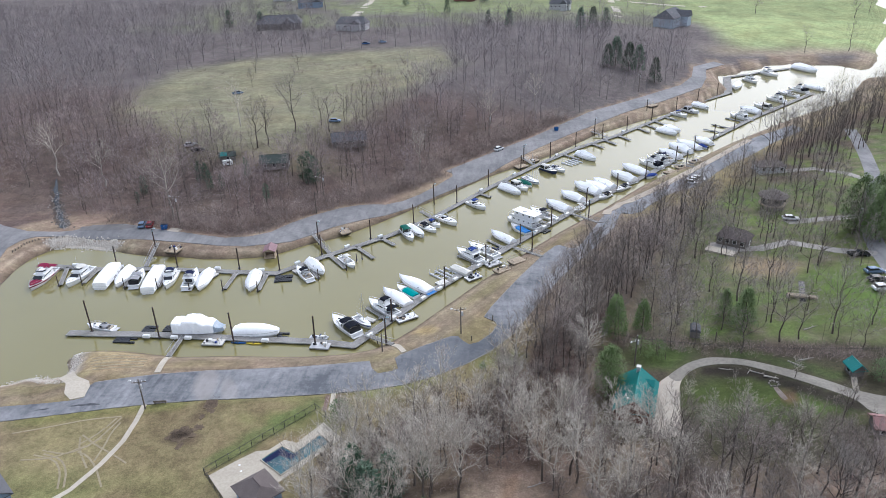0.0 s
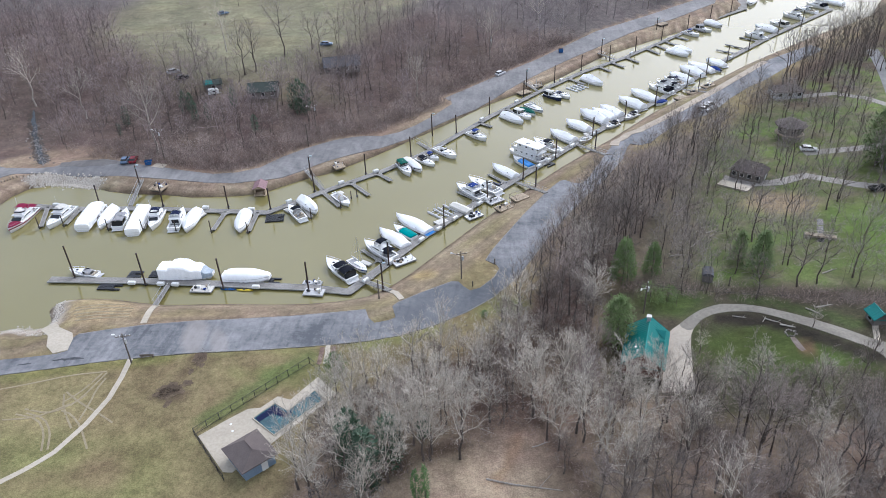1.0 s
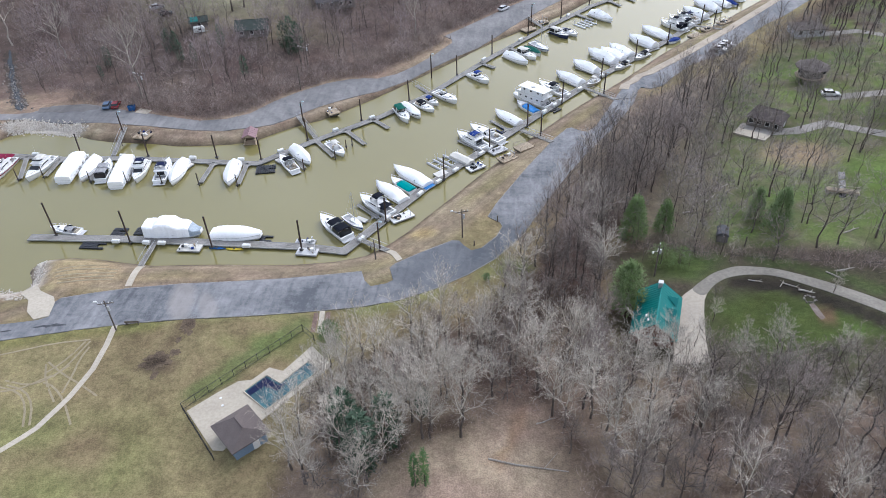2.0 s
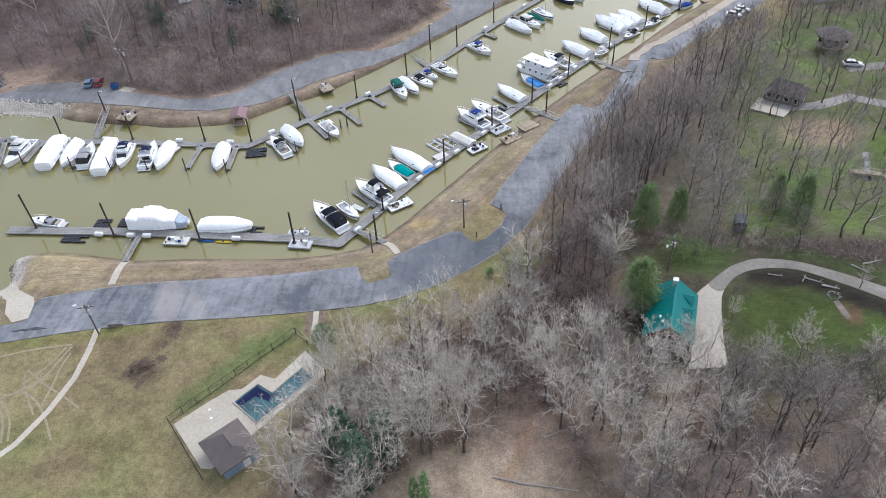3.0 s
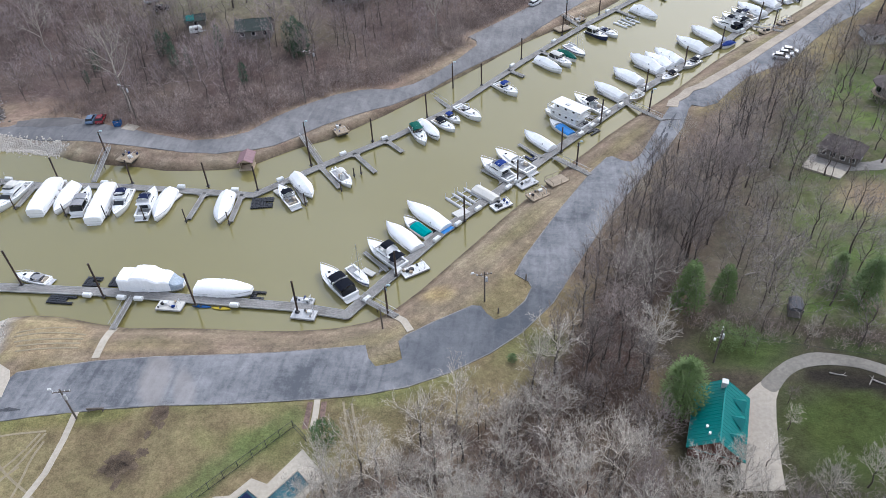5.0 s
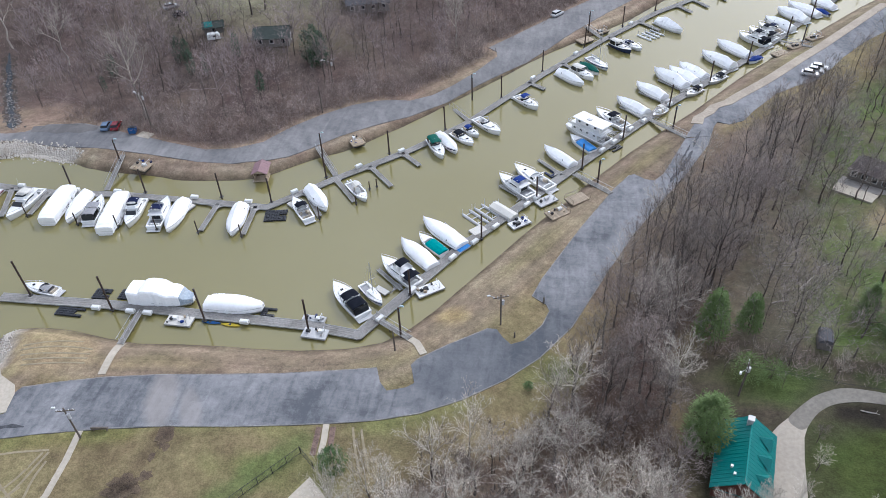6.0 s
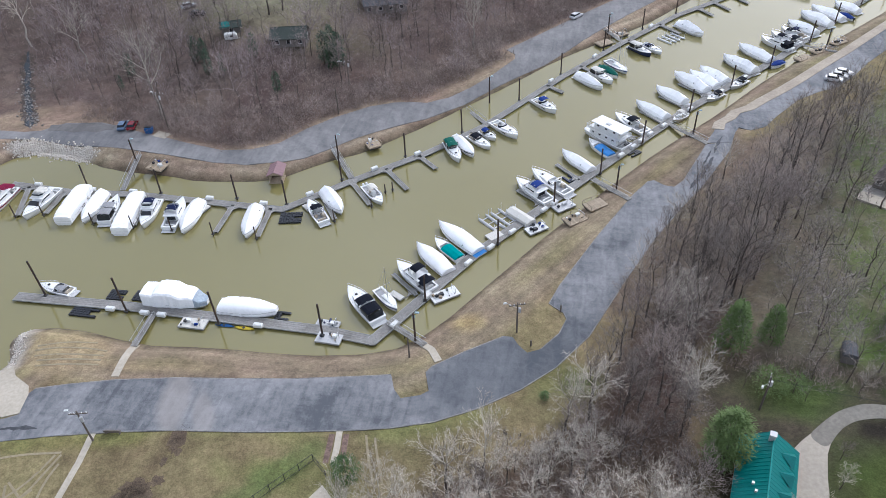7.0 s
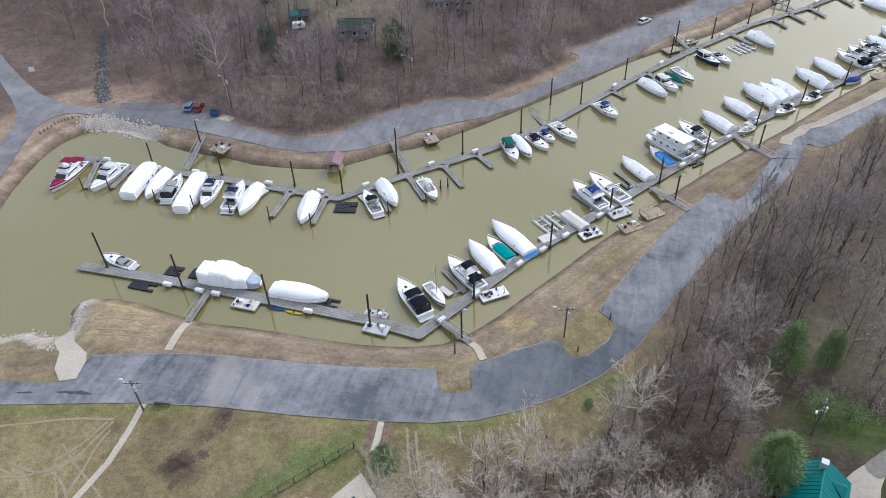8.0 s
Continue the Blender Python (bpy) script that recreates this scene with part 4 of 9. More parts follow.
FAR_FINGERS = [(-116, 130, -111.8, 120.0), (-106.8, 129.2, -106.3, 121.5), (-97.4, 129.6, -94.2, 120.1), (-88.0, 130, -85.6, 120.3), (-79.7, 130, -77.2, 120.5),
               (-68.3, 129.6, -68.1, 120.6), (-60.1, 129.6, -59.2, 120.4), (-51.4, 136, -45.9, 127.9), (-46.6, 141.4, -40.2, 133.6), (-40.3, 147, -33.9, 139.9),
               (-34.3, 153, -29.5, 148.4), (-29.5, 158.5, -25.4, 154.4), (-24.5, 164.5, -20.6, 160.4), (-9, 190, -4.6, 186.6), (-1, 202, 3.5, 197.5)]
FAR_FINGERS_EAST = [(11.5, 220, 17, 214), (20.5, 232, 26, 226), (32.4, 245.5, 36.2, 240.4), (37.3, 251, 41.5, 245.1), (43.4, 257, 47.6, 251), (52.6, 268.5, 56.6, 261.5),
                    (61, 279.3, 65.2, 272.9), (66.1, 286, 70.8, 281), (56.4, 274, 60.9, 267), (76, 298, 80, 292), (84, 308, 88, 301)]
NEAR_FINGERS = [(-25.0, 108.8, -30.4, 113.6), (-5.7, 138.3, -11.3, 142.8), (-16.1, 123.1, -20.8, 128.6), (-7.7, 131.8, -11.8, 137), (12.6, 165.9, 8.4, 171.4), (20.0, 173.9, 14.0, 179.2),
                (25.1, 181.7, 18.8, 187.4), (30.2, 188.3, 23.8, 194.6), (42.9, 203.4, 36.2, 209.6), (48.6, 210.8, 42.2, 216.2), (-20, 116, -26, 121), (1.2, 148, -4, 153.5)]
NEAR_FINGERS_EAST = [(57, 222, 50.5, 227), (63, 231, 56.5, 236.5), (70, 241.5, 64.5, 246.5), (90.7, 267.5, 84, 274.3), (85.6, 261.4, 79, 266.9), (98.0, 278, 92, 284.5), (110, 293, 104, 300)]
for n_, (x0, y0, x1, y1) in enumerate(FAR_FINGERS + FAR_FINGERS_EAST + NEAR_FINGERS + NEAR_FINGERS_EAST):
    pier = dock_run((x0, y0), (x1, y1), 0.85 if n_ < len(FAR_FINGERS + FAR_FINGERS_EAST) else 0.55, "narrow grey timber finger pier between boat berths", "finger_pier", "finger piers")
    for sg in (-1, 1):
        bend = [(2.3 - 1.6 * math.cos(a), 2.05 - 1.6 * math.sin(a)) for a in np.linspace(0, math.pi / 2, 6)]
        part("gusset", Shape().loft([[(0.7, sg * 0.45, z)] + [(px, sg * py, z) for px, py in bend] for z in (ZD - 0.12, ZD - 0.008)], True, True), DOCK, pier)


def gangway(x0, y0, x1, y1, width=1.0, label="grey timber gangway with handrails from bank to dock"):
    """A sloping bridge from the dock up to the bank, on its own end frame."""
    z1 = height(x1, y1) + 0.25
    n = math.hypot(x1 - x0, y1 - y0)
    th = thing("gangway", pose(x0, y0, 0, 0, 0, math.degrees(math.atan2(y1 - y0, x1 - x0))), label, "gangway", "gangways")
    slope = lambda at: ZD + 0.1 + (z1 - ZD - 0.1) * min(1, at / n)  # noqa: E731
    deck = Shape()
    for k in range(3):
        y = (k - 1) * width / 3
        deck.loft([[(at, y - width / 6 + 0.02, slope(at)), (at, y + width / 6 - 0.02, slope(at)), (at, y + width / 6 - 0.02, slope(at) - 0.12), (at, y - width / 6 + 0.02, slope(at) - 0.12)]
                   for at in (0, n)], True, True)
    part("deck", deck, DOCK, th)
    for s in (-1, 1):
        y = s * width / 2
        part("beam", Shape().tube([(0, y, slope(0) - 0.1), (n, y, slope(n) - 0.1)], 0.1, 4), CURB, th)
        part("handrail", Shape().tube([(0.3, y, slope(0.3) + 0.95), (n - 0.2, y, slope(n) + 0.95)], 0.035, 5), ALU, th)
        at = 0.3
        while at < n:
            part("rail_post", Shape().tube([(at, y, slope(at)), (at, y, slope(at) + 0.95)], 0.03, 5), ALU, th)
            at += 2.2
    for at in (0.5 * n, n - 0.1):
        for y in (-0.4, 0.4):
            part("support_leg", Shape().tube([(at, y, -0.6), (at, y, slope(at) - 0.1)], 0.08, 6), PILE, th)
    return th


gangway(-68.9, 97.3, -68.1, 89.6)
drape("footpath", ribbon([(-68.1, 90.2), (-67.6, 86.5), (-66.9, 82.4)], 1.2), CONCRETE, 0.12, "short concrete path from the gangway to the road", "path", step=1.5)
gangway(-28.3, 101.6, -20.9, 96.6)
drape("footpath", ribbon([(-21.3, 96.9), (-19.6, 95.6), (-18.0, 93.2)], 1.2), CONCRETE, 0.12, "short concrete path from the gangway to the road", "path", step=1.5)
gangway(-94.4, 131.4, -96.2, 142.6)
gangway(-46.6, 142.2, -53.6, 151.6)
gangway(3.8, 148.6, 11.2, 140.2)
gangway(20.6, 173.6, 27.9, 163.4)
gangway(57.8, 221.2, 64.6, 214.4)
gangway(-21.4, 168.6, -27.2, 176.4)
gangway(9.6, 219, 4.8, 223.4)
gangway(39, 254.5, 33, 259.5)


def piling(x, y, top, r=0.17, lean=(0, 0)):
    """A steel guide pile with a capped top."""
    z0 = min(-1.0, height(x, y))
    th = thing("piling", pose(x, y, 0), "tall dark rusted steel guide piling rising from the water", "piling", "pilings")
    part("post", Shape().tube([(0, 0, z0), (lean[0], lean[1], top)], r, 10), PILE, th, smooth=False)
    part("cap", Shape().tube([(lean[0], lean[1], top - 0.02), (lean[0], lean[1], top + 0.1), (lean[0], lean[1], top + 0.2)], [r * 1.12, r * 1.12, r * 0.3], 10), PILE, th)
    part("guide_hoop", Shape().box((0, 0, ZD + 0.02), (r * 4, r * 4, 0.16)), FLOAT, th)
    return th


rng = random.Random(4)
for x, y, top in [(-90.8, 98.9, 8.4), (-74, 97.4, 8.1), (-56.6, 97.0, 7.6), (-38.2, 96.9, 7.5), (-23.2, 107.6, 6.2), (-12.9, 124.8, 6.0), (-3.4, 138.6, 5.8), (5.4, 151.2, 6.2), (14.2, 164.2, 6.2),
                  (25.4, 180.1, 6.2), (36.3, 193.8, 6.2), (47.2, 206.4, 6.2), (60.2, 224.0, 6.2), (69.4, 237.6, 6.2), (80, 253, 6.2), (91.2, 267.2, 6.2), (108, 289, 6.2), (122, 304, 6.2)]:
    piling(x, y, top, lean=(rng.uniform(-0.15, 0.15), rng.uniform(-0.1, 0.1)))
for x, y in [(-102.5, 131.2), (-85.6, 131.6), (-68.5, 132.0), (-57.3, 131.4), (-48.6, 141.6), (-37.2, 152.4), (-26.4, 164.2), (-15, 181), (-5.8, 196.6), (4.8, 212.4), (15.6, 228.4), (25.6, 241), (36.9, 252.8),
             (47.9, 264.6), (60.2, 280.6), (73.5, 297), (86, 313), (97.8, 326)]:
    piling(x, y, 6.2, lean=(rng.uniform(-0.15, 0.15), rng.uniform(-0.1, 0.1)))
for x, y in [(-112, 119.6), (-106.4, 120.9), (-94.1, 119.5), (-85.4, 119.7), (-77.0, 119.8), (-68.3, 119.9), (-59.2, 119.8), (-45.7, 127.2), (-39.7, 133.0), (-38.2, 138.4), (-36.9, 139.4)]:
    piling(x, y, 3.2 if x < -42 else 2.2, 0.12)


# ---- boats ----
def hull_rings(L, B, fb, blunt=0.0, steps=11):
    """Half-beam and sheer along the length: list of (x, half beam, sheer)."""
    out = []
    for i in range(steps):
        u = i / (steps - 1)
        k = max(0.0, (u - 0.4) / 0.6)
        b = B / 2 * (0.92 + 0.08 * math.sin(min(1, u / 0.4) * math.pi / 2)) * (1 - (1 - blunt) * k ** 3.2)
        out.append((-L / 2 + L * u, max(b, 0.05), fb * (1 + 0.42 * u * u)))
    return out


def boat_hull(th, L, B, fb, material=None, stripe=None, blunt=0.0):
    rings = hull_rings(L, B, fb, blunt)
    s = Shape()
    loops = []
    for x, b, z in rings:
        k = max(0.0, (x / L + 0.5 - 0.7) / 0.3)
        xo = 0.05 * L * k * k
        loops.append([(x + xo, b, z), (x + 0.5 * xo, b * 0.93, z * 0.45), (x, b * 0.8, 0.02), (x, 0, -0.35 + 0.3 * k), (x, -b * 0.8, 0.02), (x + 0.5 * xo, -b * 0.93, z * 0.45), (x + xo, -b, z)])
    s.loft(loops)
    s.add(loops[0], [tuple(range(7))])
    part("hull", s, material or GEL, th, smooth=True)
    rub = Shape()
    for side in (1, -1):
        rub.tube([(p[0 if side > 0 else 6][0], p[0 if side > 0 else 6][1], p[0 if side > 0 else 6][2]) for p in loops], 0.045, 4)
    part("rub_rail", rub, GEL_GREY, th)
    if stripe:
        st = Shape()
        for k0, k1, sg in ((0, 1, 1), (6, 5, -1)):
            st.loft([[(lp[k0][0], lp[k0][1] + sg * 0.012, lp[k0][2] * 0.86), (lp[k0][0], lp[k0][1] * 0.985 + sg * 0.014, lp[k0][2] * 0.66)] for lp in loops])
        part("hull_stripe", st, stripe, th)
    return [(lp[0][0], b, z) for lp, (_, b, z) in zip(loops, rings)]


def boat_deck(th, rings, L, cockpit=(0.04, 0.40), floor=0.35, material=None):
    """The deck, with a sunk cockpit between two shares of the length."""
    lip = Shape()
    x0, x1 = -L / 2 + L * cockpit[0], -L / 2 + L * cockpit[1]
    fore = [(x, b, z) for x, b, z in rings if x >= x1 - 0.01]
    lip.loft([[(x, b * 0.99, z), (x, b * 0.5, z + 0.07), (x, 0, z + 0.1), (x, -b * 0.5, z + 0.07), (x, -b * 0.99, z)] for x, b, z in fore])
    aft = [(x, b, z) for x, b, z in rings if x <= x1 + L * 0.12]
    for sg in (1, -1):
        lip.loft([[(x, sg * b * 0.99, z), (x, sg * b * 0.8, z + 0.02), (x, sg * b * 0.8, floor)] for x, b, z in aft])
    a = aft[0]
    lip.add([(a[0], a[1], a[2]), (a[0], -a[1], a[2]), (a[0] + 0.35, -a[1] * 0.8, a[2]), (a[0] + 0.35, a[1] * 0.8, a[2]), (a[0] + 0.35, -a[1] * 0.8, floor), (a[0] + 0.35, a[1] * 0.8, floor)],
            [(0, 3, 2, 1), (3, 5, 4, 2)])
    f = fore[0]
    lip.add([(f[0], f[1] * 0.8, f[2]), (f[0], -f[1] * 0.8, f[2]), (f[0], -f[1] * 0.8, floor), (f[0], f[1] * 0.8, floor)], [(0, 1, 2, 3)])
    part("deck", lip, GEL, th)
    sole = Shape().loft([[(x, b * 0.81, floor), (x, -b * 0.81, floor)] for x, b, z in aft])
    part("cockpit_floor", sole, material or NON_SKID, th)


def swim_platform(th, L, B):
    part("swim_platform", Shape().box((-L / 2 - 0.4, 0, 0.26), (0.9, B * 0.82, 0.1)), GEL_GREY, th)


def bow_rail(th, rings, L, start=0.5, h=0.55):
    pts = [(x - 0.1, b * 0.93, z) for x, b, z in rings if x > -L / 2 + start * L]
    line = [(x, b, z + h) for x, b, z in pts] + [(x, -b, z + h) for x, b, z in pts[::-1]]
    part("bow_rail", Shape().tube(line, 0.028, 4), CHROME, th)
    for x, b, z in pts[:-1]:
        for sg in (1, -1):
            part("rail_post", Shape().tube([(x, sg * b, z), (x, sg * b, z + h)], 0.022, 4), CHROME, th)


def cabin(th, x0, x1, b0, b1, z0, h, name="cabin", material=None, rake=0.5, glass=True):
    """A rounded cabin trunk, wider aft, with a dark window band let into it."""
    rings = []
    n = 6
    for i in range(n):
        u = i / (n - 1)
        x = x0 + (x1 - x0) * u
        b = b0 + (b1 - b0) * u ** 1.5
        hh = h * (1 if u < 0.55 else 1 - (u - 0.55) / 0.45 * 0.8 * rake - 0.0)
        rings.append([(x, b, z0), (x, b * 0.95, z0 + hh * 0.55), (x, b * 0.84, z0 + hh * 0.92), (x, b * 0.5, z0 + hh), (x, 0, z0 + hh * 1.04),
                      (x, -b * 0.5, z0 + hh), (x, -b * 0.84, z0 + hh * 0.92), (x, -b * 0.95, z0 + hh * 0.55), (x, -b, z0)])
    s = Shape().loft(rings)
    s.add(rings[0], [tuple(range(9))])
    s.add(rings[-1], [tuple(range(8, -1, -1))])
    part(name, s, material or GEL, th, smooth=False)
    if glass:
        for sg in (0, 8):
            g = Shape()
            k = 1 if sg == 0 else 7
            rows = rings[1:5]
            g.loft([[tuple(Vector(r[k]) + Vector((0, 0.015 if sg == 0 else -0.015, 0.1))), tuple(Vector(r[k]) * 0.4 + Vector(r[2 if sg == 0 else 6]) * 0.6 + Vector((0, 0.02 if sg == 0 else -0.02, 0)))] for r in rows])
            part("side_window", g, DARK_GLASS, th)


def windshield(th, x, b, z, h=0.6, rake=0.55, wrap=0.9):
    """A raked wrap-round windshield with its frame."""
    low = [(x - wrap, b, z), (x - 0.1, b * 0.85, z), (x + 0.25, b * 0.4, z), (x + 0.25, -b * 0.4, z), (x - 0.1, -b * 0.85, z), (x - wrap, -b, z)]
    top = [(px - rake, py * 0.92, z + h * (0.7 if i in (0, 5) else 1)) for i, (px, py, _) in enumerate(low)]
    part("windshield", Shape().loft([low, top]), DARK_GLASS, th)
    part("windshield_frame", Shape().tube(top, 0.03, 4), CHROME, th)


def bimini(th, x0, x1, b, z0, z1, material, sides=False):
    """A bowed canvas top on four tubes; sides closes it with curtains."""
    rings = []
    for u in (0, 0.33, 0.66, 1):
        x, c = x0 + (x1 - x0) * u, 1 - 0.25 * (2 * u - 1) ** 2
        rings.append([(x, b, z1 - 0.18), (x, b * 0.6, z1 + 0.06 * c), (x, 0, z1 + 0.12 * c), (x, -b * 0.6, z1 + 0.06 * c), (x, -b, z1 - 0.18)])
    s = Shape().loft(rings)
    s.loft([[(p[0], p[1], p[2] - 0.05) for p in r] for r in rings])
    part("canvas_top", s, material, th)
    for x in (x0, x1):
        for sg in (1, -1):
            part("canvas_pole", Shape().tube([(x * 0.6 + (x0 + x1) * 0.2, sg * b, z0), (x, sg * b, z1 - 0.18)], 0.028, 4), CHROME, th)
    if sides:
        c = Shape()
        for sg in (1, -1):
            c.loft([[(x0, sg * b, z0), (x1, sg * b, z0)], [(x0, sg * b * 0.98, z1 - 0.2), (x1, sg * b * 0.98, z1 - 0.2)]])
        c.loft([[(x0, b, z0), (x0, -b, z0)], [(x0, b * 0.98, z1 - 0.2), (x0, -b * 0.98, z1 - 0.2)]])
        part("side_curtain", c, material, th)


def cockpit_gear(th, L, B, rows=((-0.38, 0.0), (-0.16, 0.24), (-0.16, -0.24)), material=None, floor=0.35):
    for k, (u, v) in enumerate(rows):
        wide = B * 0.55 if v == 0 else 0.6
        seat = Shape().box((u * L, v * B, floor + 0.22), (0.6, wide, 0.42), taper=0.92).box((u * L - 0.3, v * B, floor + 0.5), (0.14, wide, 0.55), taper=0.85)
        part("seat", seat, material or WHITE_PLASTIC, th)


def outboard(th, L, n=1, material=None):
    for k in range(n):
        y = (k - (n - 1) / 2) * 0.75
        s = Shape().loft([[(-L / 2 - 0.25 + dx * sx, y + dy * sy, z) for dx, dy in ((1, 1), (-1, 1), (-1, -1), (1, -1))] for z, sx, sy in ((-0.4, 0.08, 0.05), (0.35, 0.1, 0.08), (0.45, 0.3, 0.2), (0.85, 0.32, 0.2), (1.0, 0.2, 0.14))], True, True)
        part("outboard_motor", s, material or BLACK_PLASTIC, th)


def wrapped_boat(x, y, head, L, B, seed, box=False, tall=1.0, label=""):
    """A boat laid up for winter under white shrink film drawn over a ridge pole."""
    r = random.Random(seed)
    L, B = L * 0.95, B * 1.03
    fb = 0.75 + 0.025 * L
    th = thing("wrapped_boat", pose(x, y, 0, 0, 0, head), label or "cabin cruiser sealed in white winter shrink film at its berth", "boat", "moored boats")
    blunt = (0.35 if tall > 1.1 or seed == 17 else 0.8) if box else 0.0
    rings = boat_hull(th, L, B, fb, GEL, NAVY if r.random() < 0.3 else None, blunt)
    peak = (1.25 + 0.09 * L) * tall
    domed = seed in (18, 19)
    a, c = r.uniform(0.28, 0.4), r.uniform(0.62, 0.75)
    loops = []
    fine = []
    for i in range(len(rings) - 1):
        for k in (0, 0.5):
            fine.append(tuple(p * (1 - k) + q * k for p, q in zip(rings[i], rings[i + 1])))
    fine.append(rings[-1])
    for i, (px, b, z) in enumerate(fine):
        u = i / (len(fine) - 1)
        if box and tall > 1.1:
            # aft cockpit, raised wheelhouse, then down to the foredeck
            level = 0.84 + 0.2 * (ease((u - 0.22) / 0.05) - ease((u - 0.52) / 0.1)) - 0.1 * ease((u - 0.6) / 0.1) - 0.42 * ease((u - 0.8) / 0.14)
            top = z * 0.45 + peak * level
            flat = 0.88
        elif box:
            top = z * 0.45 + peak * (0.9 + 0.05 * math.sin(u * 3.1)) * (1 if 0.06 < u < 0.96 else 0.88) * (1 if seed != 17 else 0.62 + 0.38 * math.sin(3.14 * min(1, 0.14 + 0.84 * u)))
            flat = 0.72
        else:
            low = 0.66 + 0.12 * math.sin(seed) if not domed else 0.42
            if u < a:
                k = low + (1.04 - low) * ease(u / a) ** 1.3
            elif u < c:
                k = 1.04 - 0.24 * (u - a) / (c - a) + 0.03 * math.sin(9 * u + seed)
            else:
                k = 0.8 - 0.52 * ease((u - c) / (1 - c))
            top = z + (peak - z * 0.5) * k
            flat = 0.14 - 0.08 * u if not domed else 0.45 - 0.25 * u
        w = 1.0 + 0.03
        skew = r.uniform(-0.05, 0.05)
        hh = top - z * 0.55
        sag = r.uniform(0.0, 0.05)
        ring = [(px, b * w, z * 0.5)]
        for q, (uu, vv) in enumerate(((1.02, 0.25), (1.0 if box and seed != 17 else 0.92 if domed or seed == 17 else 0.74, (0.84 if box and seed != 17 else 0.6) - sag), (flat, 0.96 - sag), (0.0, 1.0))):
            ring.append((px + r.uniform(-0.04, 0.04), b * uu + r.uniform(-0.035, 0.035) + skew, z * 0.55 + hh * vv))
        ring += [(px + r.uniform(-0.04, 0.04), -p[1] + 2 * skew, p[2] + r.uniform(-0.03, 0.03)) for p in ring[-2::-1]]
        loops.append(ring)
    s = Shape().loft(loops)
    s.add(loops[0], [tuple(range(9))])
    s.add(loops[-1], [tuple(range(8, -1, -1))])
    film = part("shrink_film", s, WRAP, th, "white shrink film", smooth=seed in (17, 18, 19))
    for end in (-1, -2):
        film.data.polygons[end].use_smooth = False
    if tall > 1.1 and box:
        part("clear_panel", Shape().loft([[(p[0] + 0.02, p[1] * 1.015, p[2] + 0.02) for p in lp] for lp in loops[-4:]]), CLEAR_FILM, th, "clear film window over the bow")
    band = Shape()
    for side in (0, -1):
        band.tube([(lp[side][0], lp[side][1] * 1.01, lp[side][2] + 0.05) for lp in loops], 0.03, 3)
    part("tie_band", band, WHITE_PLASTIC, th)
    for k in range(r.randint(1, 2)):
        lp = loops[int(len(loops) * (0.25 + 0.3 * k + 0.1 * r.random()))]
        for q in ((2,) if r.random() < 0.5 else (6,)):
            part("film_vent", Shape().tube([(lp[q][0], lp[q][1], lp[q][2] - 0.03), (lp[q][0], lp[q][1] * 1.06, lp[q][2] + 0.08)], 0.13, 6), BLACK_PLASTIC, th)
    if not box:
        swim_platform(th, L, B)
    return th


